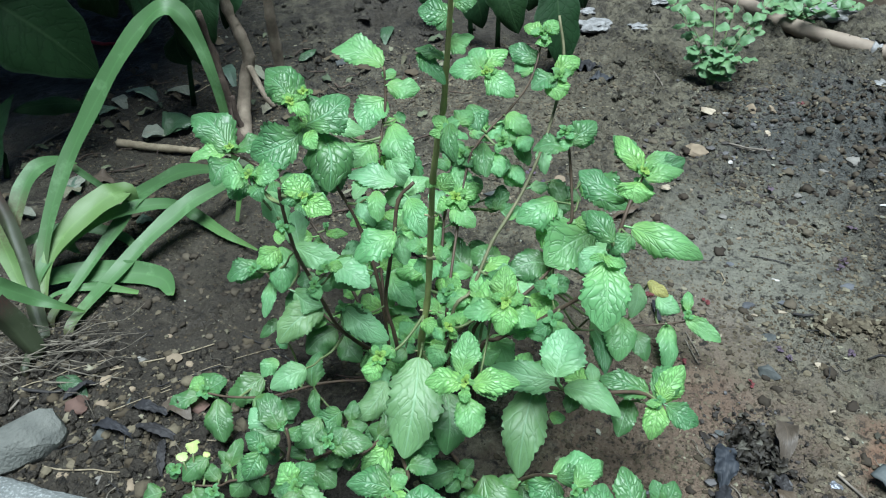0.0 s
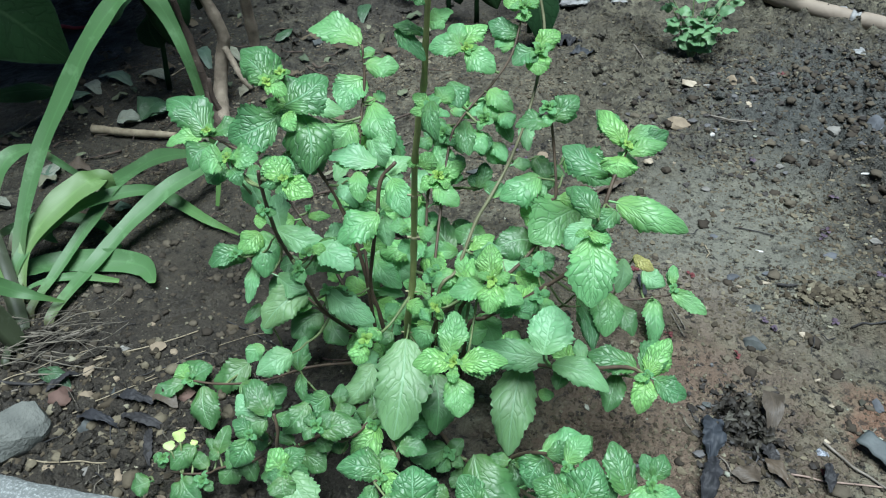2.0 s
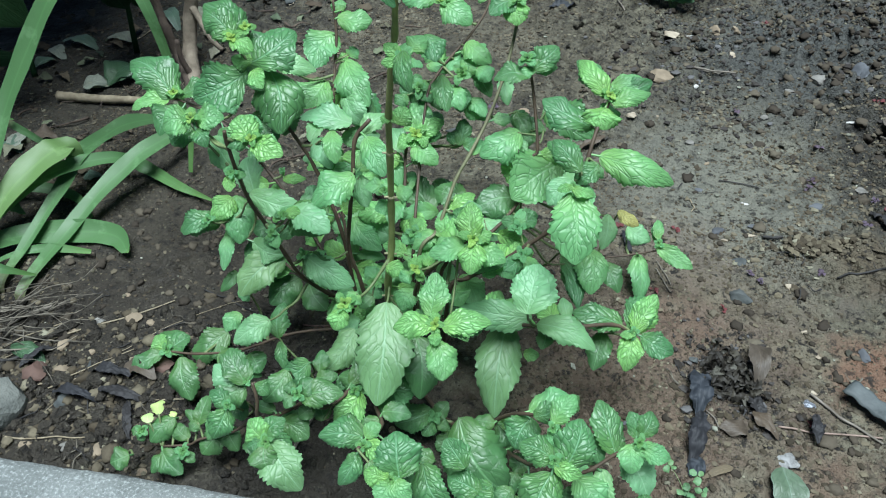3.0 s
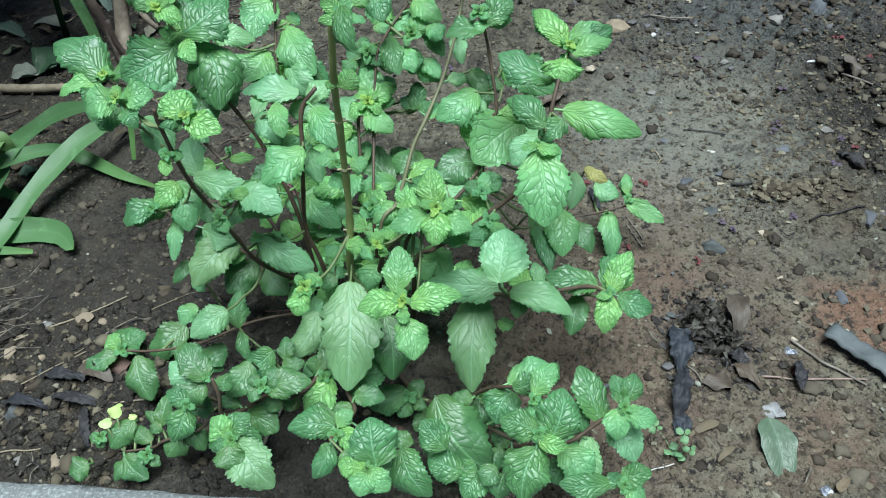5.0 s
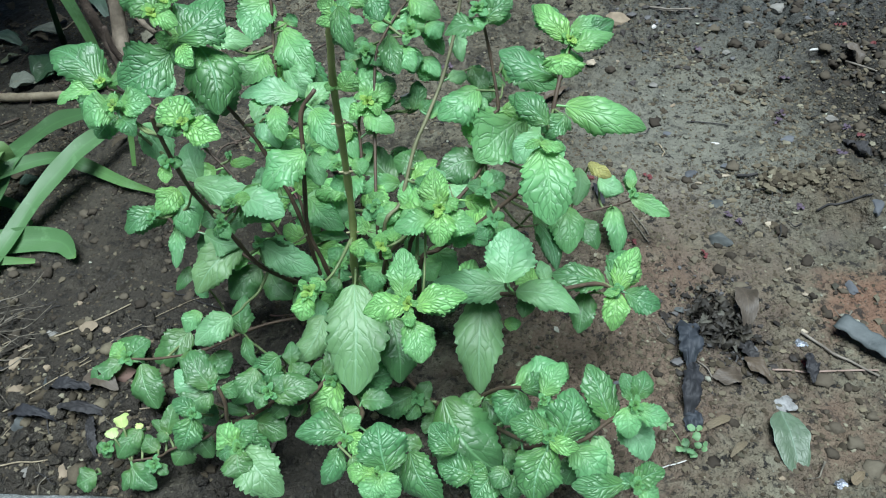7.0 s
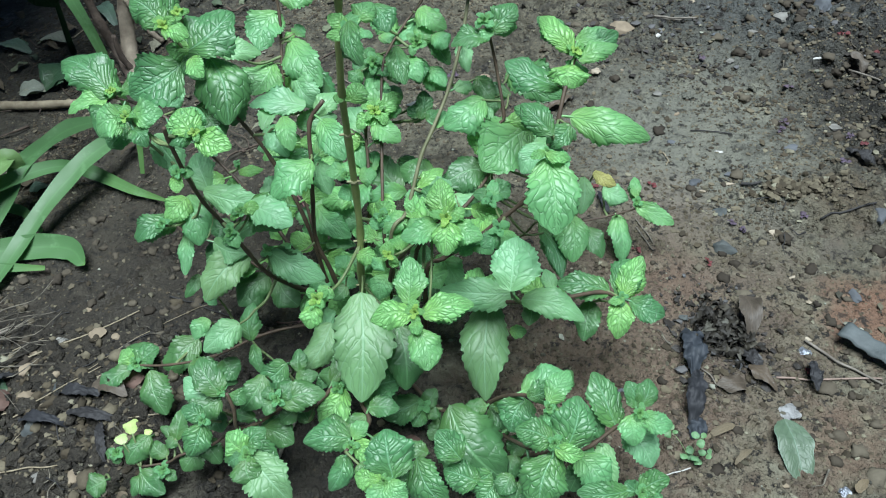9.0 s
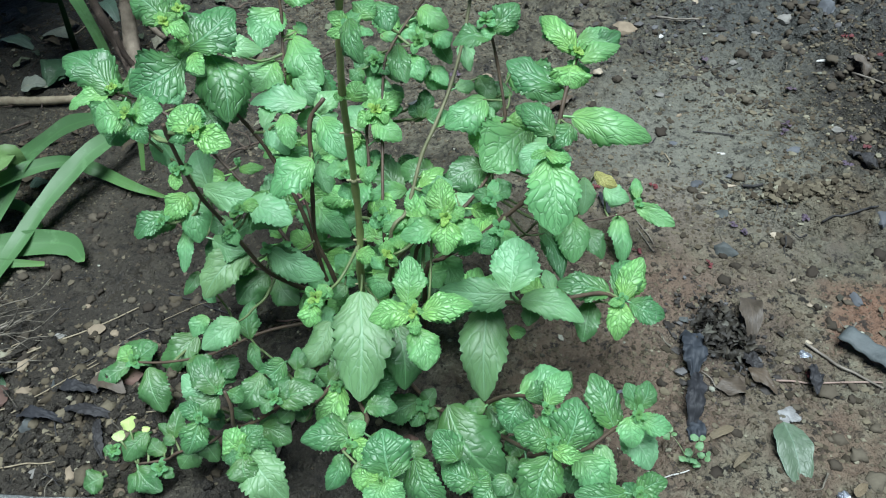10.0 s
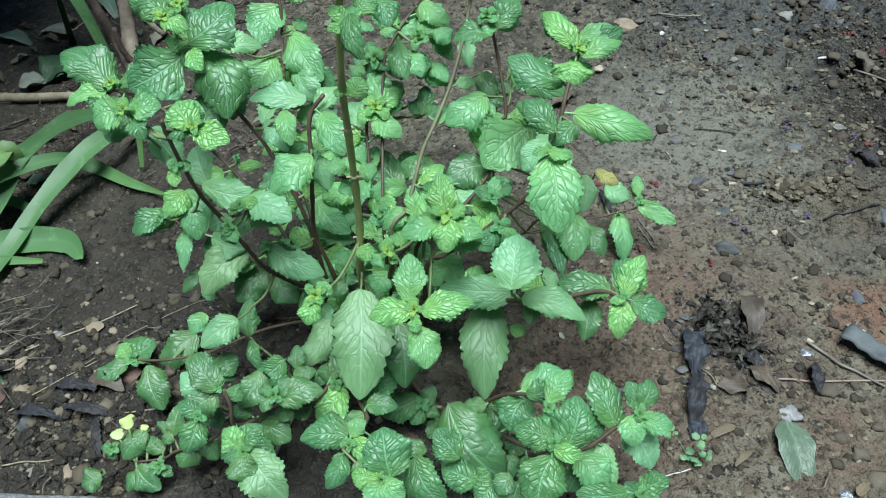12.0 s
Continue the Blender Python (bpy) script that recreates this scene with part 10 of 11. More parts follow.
tip(shoot, (0.1073, -0.1158, 0.1163), 0.0052, 'young')
side_stem(shoot, (0.1121, -0.1064, 0.1072), (0.1072, -0.1138, 0.1128))
leaf(shoot, (0.0273, -0.0545, 0.0322), (0.0022, -0.0636, 0.0275), 0.0186, 'mature', 6, 0.05, 0.03, (0.0288, -0.0568, 0.0285))
leaf(shoot, (0.0274, -0.0581, 0.0287), (0.0379, -0.0482, 0.0342), 0.0108, 'deep', 8, 0.11, 0.05, (0.0288, -0.0568, 0.0285))
leaf(shoot, (0.0284, -0.0596, 0.0273), (0.0215, -0.0685, 0.0223), 0.0108, 'mature', 10, 0.07, 0.12, (0.0288, -0.0568, 0.0285))
leaf(shoot, (0.0310, -0.0610, 0.0258), (0.0395, -0.0632, 0.0243), 0.0085, 'deep', -3, 0.09, 0.13, (0.0288, -0.0568, 0.0285))
side_stem(shoot, (0.0588, -0.0675, -0.0040), (0.0495, -0.0790, 0.0628))
leaf(shoot, (0.0496, -0.0820, 0.0680), (0.0794, -0.1200, 0.0452), 0.0401, 'deep', 7, 0.10, 0.03, (0.0495, -0.0790, 0.0628))
side_stem(shoot, (0.0241, -0.0780, -0.0040), (0.0354, -0.1049, 0.0513))
leaf(shoot, (0.0355, -0.1079, 0.0565), (0.0232, -0.1038, 0.0591), 0.0097, 'deep', 7, 0.10, 0.14, (0.0354, -0.1049, 0.0513))
leaf(shoot, (0.0962, -0.0890, 0.0845), (0.0870, -0.1052, 0.0753), 0.0216, 'mature', 0, 0.09, 0.05, (0.0899, -0.0889, 0.0873))
leaf(shoot, (0.0971, -0.1008, 0.1038), (0.1120, -0.0941, 0.1074), 0.0128, 'mature', 13, 0.11, 0.05, (0.1025, -0.0981, 0.1000))
leaf(shoot, (0.1077, -0.1123, 0.1156), (0.1193, -0.0977, 0.1238), 0.0129, 'fresh', -14, 0.08, 0.08, (0.1072, -0.1138, 0.1128))
leaf(shoot, (0.0742, -0.0715, 0.0487), (0.0891, -0.0830, 0.0417), 0.0147, 'deep', 5, 0.09, 0.07, (0.0677, -0.0755, 0.0486))
leaf(shoot, (0.0733, -0.0789, 0.0596), (0.0598, -0.0779, 0.0605), 0.0100, 'deep', 12, 0.08, 0.15, (0.0747, -0.0757, 0.0590))
leaf(shoot, (0.1091, -0.1139, 0.1140), (0.1098, -0.1232, 0.1086), 0.0098, 'fresh', -1, 0.06, 0.04, (0.1072, -0.1138, 0.1128))
leaf(shoot, (0.0394, -0.0574, 0.0115), (0.0318, -0.0695, 0.0046), 0.0119, 'deep', -12, 0.06, 0.11, (0.0390, -0.0532, 0.0171))
leaf(shoot, (0.1123, -0.1150, 0.1032), (0.1040, -0.1213, 0.0997), 0.0112, 'deep', 7, 0.10, 0.02, (0.1121, -0.1064, 0.1072))

# shoot: front_right
shoot = stem([(0.0463, -0.0480, 0.0079), (0.0779, -0.0866, 0.0420), (0.0966, -0.1248, 0.0898), (0.1090, -0.1353, 0.1157)], 0.00159, 0.00106, M_STEM)
leaf(shoot, (0.0951, -0.1273, 0.0849), (0.0956, -0.1444, 0.0835), 0.0101, 'mature', -16, 0.06, 0.15, (0.0949, -0.1213, 0.0855))
leaf(shoot, (0.1090, -0.1278, 0.1051), (0.1321, -0.1126, 0.1037), 0.0189, 'mature', 4, 0.12, 0.12, (0.1040, -0.1311, 0.1053))
leaf(shoot, (0.0862, -0.0899, 0.0507), (0.1027, -0.0798, 0.0527), 0.0118, 'fresh', 20, 0.11, 0.13, (0.0811, -0.0930, 0.0501))
tip(shoot, (0.1079, -0.1400, 0.1221), 0.0060, 'young')
side_stem(shoot, (0.1090, -0.1353, 0.1157), (0.1078, -0.1379, 0.1187))
tip(shoot, (0.1470, -0.1686, 0.1230), 0.0052, 'young')
side_stem(shoot, (0.1715, -0.1135, -0.0040), (0.1469, -0.1666, 0.1195))
side_stem(shoot, (0.0465, -0.0802, -0.0040), (0.0576, -0.1278, 0.0856))
leaf(shoot, (0.0577, -0.1308, 0.0908), (0.0458, -0.1174, 0.0989), 0.0169, 'mature', -6, 0.06, 0.15, (0.0576, -0.1278, 0.0856))
side_stem(shoot, (0.0559, -0.1010, -0.0040), (0.0673, -0.1352, 0.0712))
leaf(shoot, (0.0675, -0.1382, 0.0764), (0.0481, -0.1314, 0.0808), 0.0165, 'mature', 11, 0.09, 0.15, (0.0673, -0.1352, 0.0712))
leaf(shoot, (0.1072, -0.1381, 0.1200), (0.0891, -0.1320, 0.1239), 0.0151, 'mature', 4, 0.07, 0.04, (0.1078, -0.1379, 0.1187))
leaf(shoot, (0.1137, -0.1411, 0.1167), (0.1224, -0.1186, 0.1295), 0.0215, 'mature', 3, 0.11, 0.15, (0.1078, -0.1379, 0.1187))
leaf(shoot, (0.1076, -0.1430, 0.1208), (0.1222, -0.1460, 0.1187), 0.0081, 'young', 5, 0.07, 0.04, (0.1078, -0.1379, 0.1187))
leaf(shoot, (0.1069, -0.1432, 0.1152), (0.0984, -0.1657, 0.1023), 0.0233, 'mature', -4, 0.08, 0.12, (0.1078, -0.1379, 0.1187))
leaf(shoot, (0.1462, -0.1671, 0.1205), (0.1609, -0.1620, 0.1231), 0.0110, 'mature', 2, 0.04, 0.04, (0.1469, -0.1666, 0.1195))
leaf(shoot, (0.1456, -0.1671, 0.1205), (0.1401, -0.1629, 0.1231), 0.0077, 'mature', -9, 0.09, 0.05, (0.1469, -0.1666, 0.1195))
leaf(shoot, (0.1474, -0.1691, 0.1185), (0.1570, -0.1727, 0.1162), 0.0088, 'fresh', 5, 0.09, 0.11, (0.1469, -0.1666, 0.1195))
leaf(shoot, (0.1413, -0.1665, 0.1214), (0.1170, -0.1669, 0.1218), 0.0115, 'mature', -0, 0.10, 0.03, (0.1469, -0.1666, 0.1195))
side_stem(shoot, (0.0822, -0.1053, -0.0040), (0.0846, -0.1355, 0.0819))
leaf(shoot, (0.0847, -0.1385, 0.0871), (0.0783, -0.1473, 0.0821), 0.0118, 'deep', 12, 0.11, 0.11, (0.0846, -0.1355, 0.0819))
side_stem(shoot, (0.0713, -0.1113, -0.0040), (0.0766, -0.1365, 0.0745))
leaf(shoot, (0.0767, -0.1395, 0.0797), (0.0670, -0.1501, 0.0737), 0.0163, 'mature', 10, 0.06, 0.12, (0.0766, -0.1365, 0.0745))
side_stem(shoot, (0.0897, -0.1126, -0.0040), (0.0899, -0.1389, 0.0783))
leaf(shoot, (0.0900, -0.1419, 0.0835), (0.0862, -0.1531, 0.0771), 0.0130, 'deep', -9, 0.08, 0.03, (0.0899, -0.1389, 0.0783))
leaf(shoot, (0.0824, -0.0736, 0.0461), (0.0830, -0.0872, 0.0382), 0.0147, 'deep', 6, 0.05, 0.13, (0.0750, -0.0831, 0.0389))
side_stem(shoot, (0.0275, -0.1066, -0.0040), (0.0342, -0.1190, 0.0406))
leaf(shoot, (0.0344, -0.1221, 0.0458), (0.0289, -0.1315, 0.0404), 0.0117, 'deep', 10, 0.06, 0.07, (0.0342, -0.1190, 0.0406))
side_stem(shoot, (0.0663, -0.1016, -0.0040), (0.0738, -0.1264, 0.0653))
leaf(shoot, (0.0739, -0.1294, 0.0704), (0.0599, -0.1361, 0.0669), 0.0143, 'mature', -3, 0.12, 0.10, (0.0738, -0.1264, 0.0653))

# shoot: front_corner
shoot = stem([(0.0804, -0.0812, -0.0060), (0.1042, -0.1140, 0.0620), (0.1242, -0.1138, 0.0638), (0.1341, -0.1127, 0.0678), (0.1475, -0.1065, 0.0756), (0.1596, -0.1035, 0.0842)], 0.00146, 0.00106, M_STEM)
leaf(shoot, (0.1240, -0.1100, 0.0645), (0.1087, -0.0993, 0.0608), 0.0103, 'mature', 12, 0.11, 0.11, (0.1288, -0.1133, 0.0657))
leaf(shoot, (0.1160, -0.1168, 0.0640), (0.1008, -0.1253, 0.0655), 0.0094, 'fresh', 8, 0.10, 0.16, (0.1212, -0.1139, 0.0635))
leaf(shoot, (0.1174, -0.1136, 0.0621), (0.1353, -0.1128, 0.0604), 0.0111, 'fresh', -16, 0.15, 0.12, (0.1114, -0.1139, 0.0627))
tip(shoot, (0.1601, -0.1075, 0.0927), 0.0061, 'young')
side_stem(shoot, (0.1596, -0.1035, 0.0842), (0.1601, -0.1055, 0.0892))
leaf(shoot, (0.1252, -0.1173, 0.0646), (0.1392, -0.1363, 0.0533), 0.0199, 'fresh', -5, 0.11, 0.05, (0.1251, -0.1137, 0.0642))
leaf(shoot, (0.1406, -0.1094, 0.0636), (0.1438, -0.1334, 0.0496), 0.0134, 'pale', 11, 0.06, 0.11, (0.1353, -0.1121, 0.0685))
leaf(shoot, (0.1489, -0.1048, 0.0732), (0.1396, -0.0774, 0.0893), 0.0186, 'mature', 7, 0.05, 0.11, (0.1475, -0.1065, 0.0756))
leaf(shoot, (0.1586, -0.1039, 0.0923), (0.1555, -0.0911, 0.0997), 0.0110, 'mature', 2, 0.06, 0.03, (0.1601, -0.1055, 0.0892))
leaf(shoot, (0.1619, -0.1030, 0.0929), (0.1685, -0.0905, 0.1000), 0.0122, 'mature', 6, 0.11, 0.14, (0.1601, -0.1055, 0.0892))
leaf(shoot, (0.1616, -0.1067, 0.0894), (0.1784, -0.1123, 0.0857), 0.0116, 'fresh', 1, 0.07, 0.08, (0.1601, -0.1055, 0.0892))
leaf(shoot, (0.1552, -0.1067, 0.0899), (0.1561, -0.1210, 0.0815), 0.0148, 'fresh', -6, 0.11, 0.06, (0.1601, -0.1055, 0.0892))
leaf(shoot, (0.1548, -0.1015, 0.0684), (0.1684, -0.1215, 0.0565), 0.0202, 'pale', -9, 0.09, 0.16, (0.1475, -0.1065, 0.0756))
side_stem(shoot, (0.1474, -0.0603, -0.0040), (0.1374, -0.0874, 0.0686))
leaf(shoot, (0.1375, -0.0904, 0.0738), (0.1400, -0.1062, 0.0645), 0.0136, 'deep', -5, 0.11, 0.15, (0.1374, -0.0874, 0.0686))
leaf(shoot, (0.0939, -0.1034, 0.0409), (0.0857, -0.0943, 0.0464), 0.0141, 'deep', -0, 0.07, 0.06, (0.0955, -0.1021, 0.0373))
side_stem(shoot, (0.0990, -0.1092, -0.0040), (0.0993, -0.1393, 0.0615))
leaf(shoot, (0.0994, -0.1423, 0.0667), (0.0924, -0.1331, 0.0721), 0.0108, 'deep', 2, 0.10, 0.13, (0.0993, -0.1393, 0.0615))
side_stem(shoot, (0.1312, -0.1006, -0.0040), (0.1300, -0.1150, 0.0464))
leaf(shoot, (0.1301, -0.1181, 0.0516), (0.1207, -0.1296, 0.0451), 0.0149, 'deep', -2, 0.08, 0.03, (0.1300, -0.1150, 0.0464))
leaf(shoot, (0.0886, -0.1037, 0.0419), (0.0856, -0.1159, 0.0348), 0.0141, 'deep', -4, 0.11, 0.03, (0.0955, -0.1021, 0.0373))
side_stem(shoot, (0.1458, -0.0675, -0.0040), (0.1403, -0.0941, 0.0620))
leaf(shoot, (0.1404, -0.0971, 0.0672), (0.1334, -0.1061, 0.0622), 0.0129, 'deep', -7, 0.07, 0.02, (0.1403, -0.0941, 0.0620))


# ---- crumbs, grit and fibres ----
def crumb_material(name, stops, rough):
    m, n, l, b = mat(name)
    geo = n.new("ShaderNodeNewGeometry")
    c = ramp(n, l, geo.outputs["Random Per Island"], stops)
    fine = noise_tex(n, l, geo.outputs["Position"], 500, 3)
    c = mix(n, l, maths(n, l, "MULTIPLY", fine, 0.5), c, (0.03, 0.024, 0.018))
    l.new(c, b.inputs["Base Color"])
    b.inputs["Roughness"].default_value = rough
    b.inputs["Specular IOR Level"].default_value = 0.15
    bump(n, l, fine, 0.5, 0.001, b)
    return m


M_CRUMB = crumb_material("soil_crumb", ((0.0, (0.0295, 0.0255, 0.0172)), (0.3, (0.0575, 0.0475, 0.0308)), (0.7, (0.107, 0.095, 0.065)), (0.92, (0.141, 0.123, 0.082)), (1.0, (0.216, 0.21, 0.1518))), 0.9)
M_CLOD = crumb_material("earth_clod", ((0.0, (0.02, 0.017, 0.013)), (0.4, (0.04, 0.034, 0.025)), (0.8, (0.075, 0.065, 0.047)), (1.0, (0.11, 0.098, 0.07))), 0.85)
M_GRIT = crumb_material("grit", ((0.0, (0.027, 0.03, 0.02668)), (0.3, (0.0765, 0.074, 0.05336)), (0.6, (0.126, 0.118, 0.08096)), (0.9, (0.045, 0.042, 0.02944)), (1.0, (0.306, 0.32, 0.2576))), 0.75)
M_ASH = crumb_material("black_crumb", ((0.0, (0.012, 0.011, 0.010)), (0.5, (0.03, 0.028, 0.026)), (0.8, (0.05, 0.047, 0.044)), (1.0, (0.11, 0.112, 0.115))), 0.6)


_bm = bmesh.new()
bmesh.ops.create_icosphere(_bm, subdivisions=2, radius=1.0)
ICO2_V = np.array([v.co[:] for v in _bm.verts])
ICO2_F = [[v.index for v in f.verts] for f in _bm.faces]
_bm.free()
CLOD = dict(base=(ICO2_V, ICO2_F), jag=(0.55, 1.35))
OCTA_V = np.array(((1, 0, 0), (0, 1, 0), (-1, 0, 0), (0, -1, 0), (0, 0, 1), (0, 0, -1)), float)
OCTA_F = ((0, 1, 4), (1, 2, 4), (2, 3, 4), (3, 0, 4), (1, 0, 5), (2, 1, 5), (3, 2, 5), (0, 3, 5))


def scatter(name, label, category, material, places, sizes, flat, seed, sink=0.2, base=(ICO_V, ICO_F), jag=(0.55, 1.3)):
    """Many small lumps in one mesh."""
    rnd = np.random.RandomState(seed)
    n = len(places)
    k = len(base[0])
    v = np.repeat(base[0][None], n, 0) * rnd.uniform(*jag, (n, k, 1))
    v = v * sizes[:, None, None] * np.stack((rnd.uniform(0.7, 1.3, n), rnd.uniform(0.7, 1.3, n), np.full(n, flat)), 1)[:, None, :]
    a = rnd.uniform(0, 6.3, n)
    c, s = np.cos(a)[:, None], np.sin(a)[:, None]
    x, y = v[..., 0] * c - v[..., 1] * s, v[..., 0] * s + v[..., 1] * c
    z = ground_z(places[:, 0], places[:, 1])
    v = np.stack((x + places[:, :1], y + places[:, 1:2], v[..., 2] + z[:, None] + (sizes * flat * (1 - 2 * sink))[:, None]), -1)
    f = (np.array(base[1])[None] + (np.arange(n) * k)[:, None, None]).reshape(-1, 3)
    me = bpy.data.meshes.new(name)
    me.from_pydata(v.reshape(-1, 3).tolist(), [], f.tolist())
    me.materials.append(material)
    if k > 20:
        me.polygons.foreach_set("use_smooth", [True] * len(me.polygons))
    return tagged(new(name, me), label, category, kind="stuff")


def outside_kerb(p):
    a, d = np.array((-0.312, -0.094)), np.array((0.197, -0.0165))
    nrm = np.array((-d[1], d[0])) / np.hypot(*d)
    return (p - a) @ nrm > 0.003


def spots(n, box, seed, keep):
    rnd = np.random.RandomState(seed)
    p = np.stack((rnd.uniform(box[0], box[1], n), rnd.uniform(box[2], box[3], n)), 1)
    ok = (rnd.uniform(size=n) < keep(p[:, 0], p[:, 1])) & outside_kerb(p)
    return p[ok]


rs = np.random.RandomState(8)


def mud(x, y):
    """0 on the smooth wet mud round the plant and by the lily, 1 elsewhere."""
    a = np.clip((np.hypot((x + 0.06) / 0.13, (y + 0.06) / 0.10) - 0.85) * 4, 0.05, 1)
    b = np.clip((np.hypot((x + 0.22) / 0.13, (y - 0.12) / 0.09) - 0.85) * 3, 0.5, 1)
    return np.minimum(a, b)


def crumbly(x, y):
    return np.clip(0.16 + 0.8 * np.clip(1.2 - np.hypot((x - 0.18) / 0.11, (y + 0.03) / 0.1), 0, 1) + 1.7 * vnoise(x * 13, y * 13, 41) + 0.9 * vnoise(x * 5, y * 5, 42) + 2.5 * np.clip(x - 0.36, 0, 0.4), 0.1, 1) * mud(x, y)


p = spots(36000, (-0.6, 0.75, -0.2, 0.75), 1, crumbly)
scatter("soil_crumbs", "loose brown crumbs of damp earth", "crumbs", M_CRUMB, p, 0.0011 + 0.0025 * rs.uniform(size=len(p)) ** 3, 0.6, 2, 0.42)
p = spots(75000, (-0.5, 0.75, -0.2, 0.75), 21, lambda x, y: (0.25 + 0.75 * crumbly(x, y)) * mud(x, y))
scatter("soil_grains", "fine brown grains of earth", "grains", M_CRUMB, p, 0.0007 + 0.0014 * rs.uniform(size=len(p)) ** 2, 0.7, 22, 0.35, (OCTA_V, OCTA_F))
p = spots(320, (-0.36, -0.1, 0.02, 0.24), 83, lambda x, y: np.clip(0.5 + 1.5 * vnoise(x * 14, y * 14, 46), 0, 1))
scatter('damp_clods', 'dark damp clods of earth beside the lily', 'clods', M_CLOD, p, 0.0018 + 0.0045 * rs.uniform(size=len(p)) ** 2.5, 0.6, 84, 0.45, **CLOD)
p = spots(1600, (-0.8, 1.0, 0.5, 1.35), 3, lambda x, y: 0.2 + 0.8 * (rough_at(x, y) > 0.5))
scatter("soil_clods", "loose brown clods of earth", "clods", M_SOIL, p, 0.002 + 0.008 * rs.uniform(size=len(p)) ** 3, 0.7, 4, 0.4, **CLOD)
p = spots(15000, (-0.6, 0.75, -0.25, 0.8), 5, lambda x, y: (0.35 + 0.6 * vnoise(x * 9, y * 9, 31) + 0.4 * (x < -0.12) * (y < 0.06)) * mud(x, y))
scatter("grit", "fine pale grit strewn over the soil", "grit", M_GRIT, p, 0.0007 + 0.0022 * rs.uniform(size=len(p)) ** 4, 0.7, 6)
p = spots(1500, (-0.42, -0.10, -0.12, 0.09), 7, lambda x, y: np.clip(1.3 - np.hypot((x + 0.26) / 0.12, (y + 0.04) / 0.08), 0.1, 1))
scatter("gravel", "small tan and brown gravel by the kerb", "gravel", M_CRUMB, p, 0.0012 + 0.0050 * rs.uniform(size=len(p)) ** 3, 0.75, 8, 0.4, **CLOD)
p = spots(14000, (0.1, 0.8, -0.1, 0.8), 9, lambda x, y: np.clip(1.3 - np.hypot((x - 0.45) / 0.24, (y - 0.50) / 0.18), 0, 1) * np.clip(0.6 + 1.6 * vnoise(x * 10, y * 10, 44), 0.1, 1) + 0.5 * np.clip((x - 0.4) * 5, 0, 1) + np.clip(0.9 - np.hypot((x - 0.25) / 0.07, (y + 0.0) / 0.07), 0, 1))
scatter("black_crumbs", "charred black crumbs strewn on the soil", "crumbs", M_ASH, p, 0.0011 + 0.0038 * rs.uniform(size=len(p)) ** 3, 0.65, 10, 0.3)


p = spots(8000, (0.12, 0.75, -0.2, 0.62), 51, lambda x, y: np.clip(0.06 + 3.0 * (x - 0.38) + 1.2 * np.clip(y - 0.3, 0, 1) + 0.8 * vnoise(x * 12, y * 12, 43) + 0.4 * np.clip(1.3 - np.hypot((x - 0.2) / 0.12, (y + 0.02) / 0.1), 0, 1), 0.03, 1))
scatter("earth_lumps", "dark moist lumps of earth on the soil", "clods", M_CLOD, p, 0.002 + 0.0048 * rs.uniform(size=len(p)) ** 2, 0.6, 52, 0.45, **CLOD)

p = spots(700, (-0.40, -0.10, -0.11, 0.06), 71, lambda x, y: 0.7 + 0 * x)
scatter("earth_crumbs", "moist crumbs of earth beside the kerb", "clods", M_SOIL, p, 0.002 + 0.006 * rs.uniform(size=len(p)) ** 2.5, 0.75, 72, 0.45, **CLOD)

rm = np.random.RandomState(31)
p = np.stack((rm.normal(0.357, 0.015, 420), rm.normal(0.158, 0.007, 420)), 1)
scatter('crumb_heap', 'small heap of tan brown soil crumbs', 'crumbs', M_CRUMB, p, 0.0012 + 0.0032 * rm.uniform(size=420) ** 2, 0.85, 35, 0.1)
p = np.stack((rm.normal(0.252, 0.017, 420), rm.normal(0.022, 0.021, 420)), 1)
scatter("rotten_litter", "heap of black rotten litter on the soil", "litter", M_ASH, p, 0.0008 + 0.0018 * rm.uniform(size=420) ** 3, 0.8, 33, 0.1)


def fibres(name, label, n, box, length, r, material, seed, level=0.006):
    rnd = random.Random(seed)
    verts, faces = [], []
    for _ in range(n):
        x, y, a = rnd.uniform(box[0], box[1]), rnd.uniform(box[2], box[3]), rnd.gauss(0.45, 0.22) if level > 0.01 else rnd.uniform(0, 6.3)
        L = length * rnd.uniform(0.4, 1.2)
        pts = []
        for q in range(4):
            px, py = x + math.cos(a) * L * q / 3, y + math.sin(a) * L * q / 3
            pts.append((px, py, float(ground_z(px, py)) + r + rnd.uniform(0.001, level)))
            a += rnd.uniform(-0.7, 0.7) if level < 0.01 else rnd.uniform(-0.22, 0.22)
        v, f = tube(pts, r * rnd.uniform(0.4, 1.9), r * 0.4, 5, 0, 3)
        k = len(verts)
        verts += v
        faces += [tuple(i + k for i in q) for q in f]
    return tagged(part(name, verts, faces, material), label, "fibres", kind="stuff")


DRYGRASS = plain("dry_grass", (0.03, 0.028, 0.022), (0.2, 0.18, 0.14), 90, 0.8, 0.3)
fibres("dry_grass", "tangled dry grey grass on the soil", 70, (-0.46, -0.34, -0.015, 0.05), 0.065, 0.0006, DRYGRASS, 1, 0.016)
fibres("straw_bits", "short bits of straw and root on soil", 90, (-0.4, 0.6, -0.12, 0.6), 0.018, 0.0005, DRYGRASS, 2)
fibres("dark_fibres", "short dark rotten fibres on soil", 170, (-0.4, 0.6, -0.12, 0.7), 0.02, 0.0005, DARKTWIG, 3)


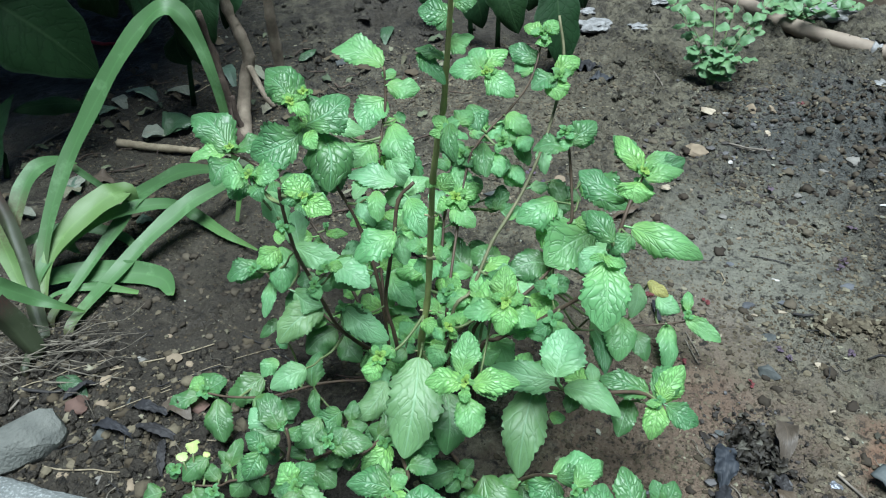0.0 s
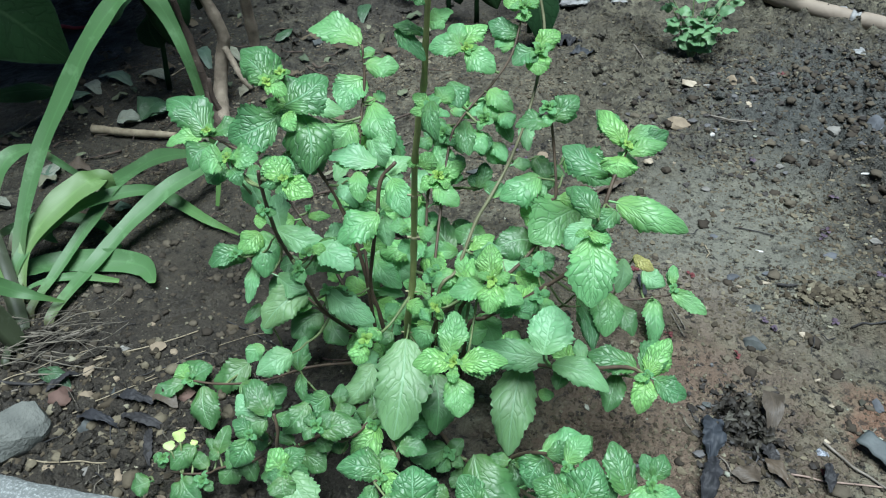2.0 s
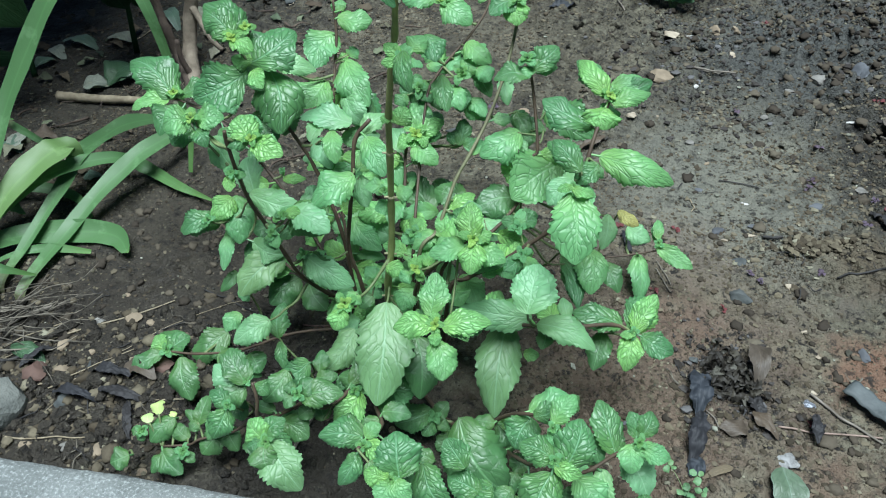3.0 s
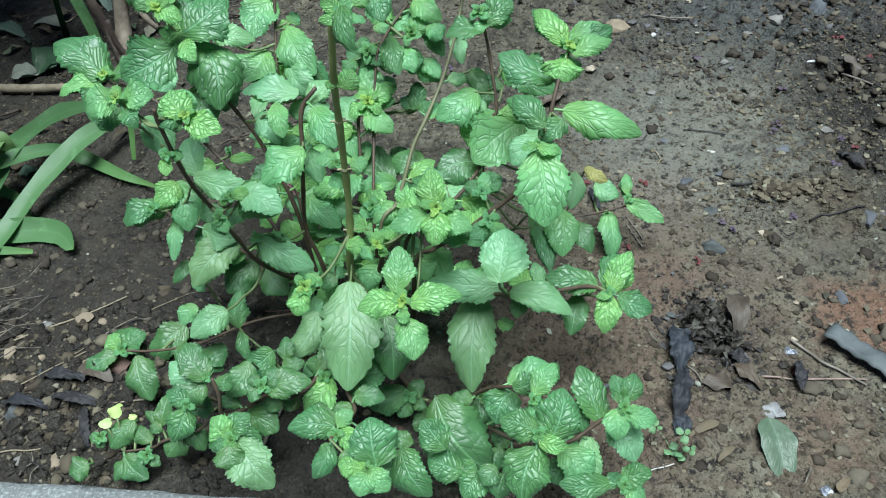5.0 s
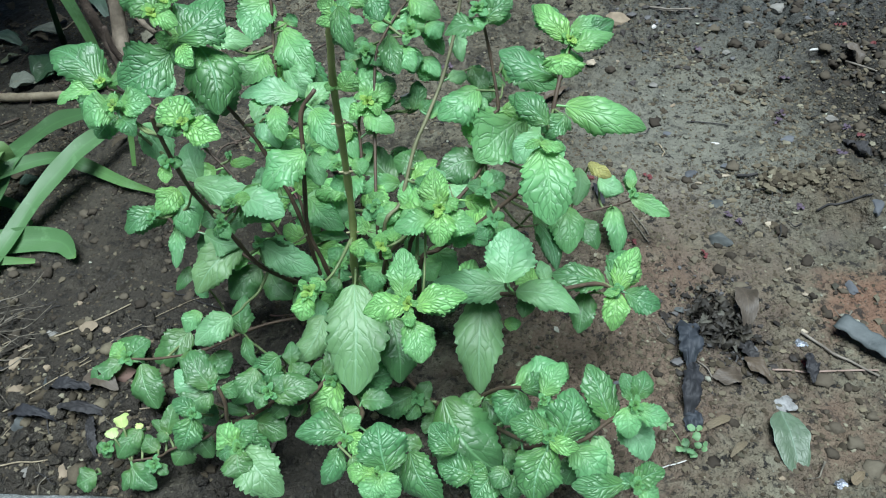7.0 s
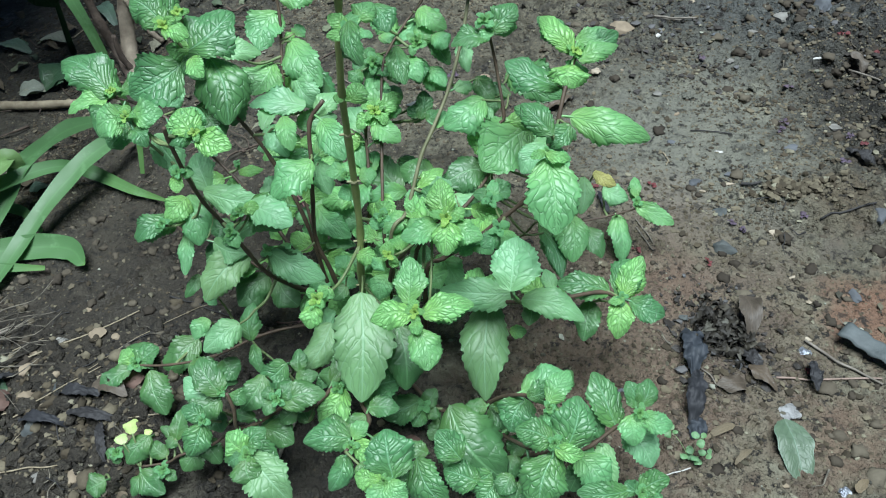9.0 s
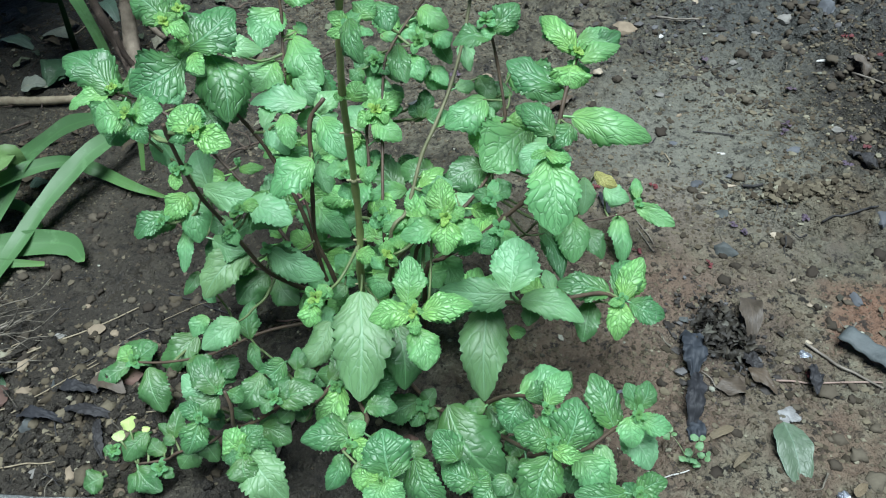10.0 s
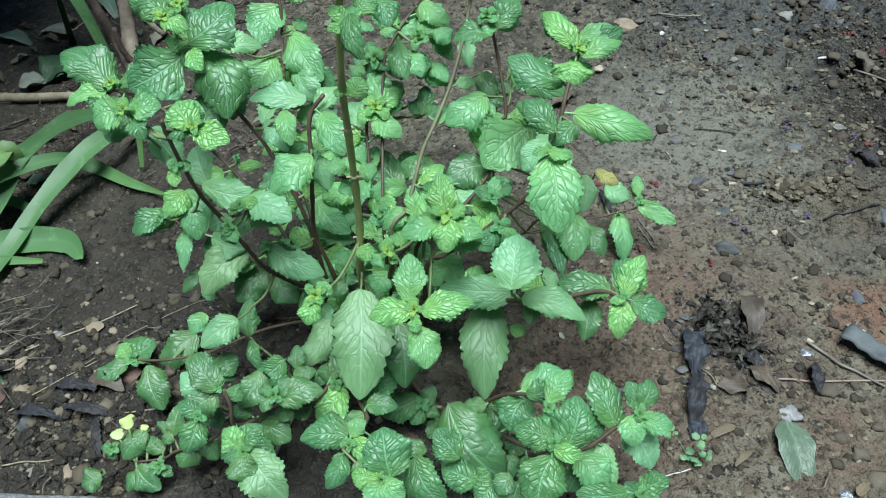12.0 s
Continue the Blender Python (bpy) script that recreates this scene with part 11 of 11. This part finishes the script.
def leaf_litter(n, box, seed):
    """Scraps of faded leaves strewn under the shrub and lily."""
    rnd = random.Random(seed)
    m = crumb_material("faded_scraps", ((0.0, (0.05, 0.038, 0.025)), (0.4, (0.1, 0.085, 0.055)), (0.6, (0.06, 0.085, 0.05)), (0.85, (0.13, 0.15, 0.09)), (1.0, (0.2, 0.19, 0.14))), 0.7)
    verts, faces = [], []
    for _ in range(n):
        x, y, a, L = rnd.uniform(box[0], box[1]), rnd.uniform(box[2], box[3]), rnd.uniform(0, 6.3), rnd.uniform(0.008, 0.03)
        z = float(ground_z(x, y)) + 0.003
        b = Vector((x, y, z))
        t = b + Vector((math.cos(a), math.sin(a), rnd.uniform(-0.05, 0.25))) * L
        v, f, uv = blade(b, t, L * rnd.uniform(0.25, 0.6), rnd.uniform(-30, 30), rnd.uniform(0.02, 0.2), rnd.uniform(0.1, 0.5), rnd.random(), 6, 12, Vector((0, 0, 1)), 0.1, 0.05, 0.45, 0.25)
        k = len(verts)
        verts += v
        faces += [tuple(i + k for i in q) for q in f]
    return tagged(part("leaf_litter", verts, faces, m), "scraps of faded leaves strewn on the soil", "leaves", kind="stuff")


leaf_litter(110, (-0.62, -0.08, 0.24, 0.75), 61)
fibres("twig_bits", "short brown twigs strewn on the soil", 60, (-0.6, -0.05, 0.22, 0.7), 0.05, 0.0012, BARK_DARK, 5)


def rotten_clump(n, x, y, seed):
    """A heap of crumpled black leaves."""
    rnd = random.Random(seed)
    m = crumb_material("rotten_leaf", ((0.0, (0.010, 0.010, 0.009)), (0.5, (0.024, 0.023, 0.019)), (0.85, (0.045, 0.042, 0.032)), (1.0, (0.085, 0.085, 0.07))), 0.55)
    verts, faces = [], []
    for _ in range(n):
        b = Vector((rnd.gauss(x, 0.009), rnd.gauss(y, 0.013), 0))
        b.z = float(ground_z(b.x, b.y)) + rnd.uniform(0.001, 0.010)
        t = b + Vector((rnd.uniform(-1, 1), rnd.uniform(-1, 1), rnd.uniform(-0.3, 0.6))).normalized() * rnd.uniform(0.005, 0.014)
        v, f, uv = blade(b, t, rnd.uniform(0.002, 0.006), rnd.uniform(-60, 60), rnd.uniform(0.1, 0.4), rnd.uniform(0.2, 0.8), rnd.random(), 6, 14, Vector((0, 0, 1)), 0.2, 0.1, 0.45, 0.4)
        k = len(verts)
        verts += v
        faces += [tuple(i + k for i in q) for q in f]
    return tagged(part("rotten_leaves", verts, faces, m), "heap of crumpled black rotten leaves on soil", "leaves", kind="stuff")


rotten_clump(170, 0.254, 0.012, 62)
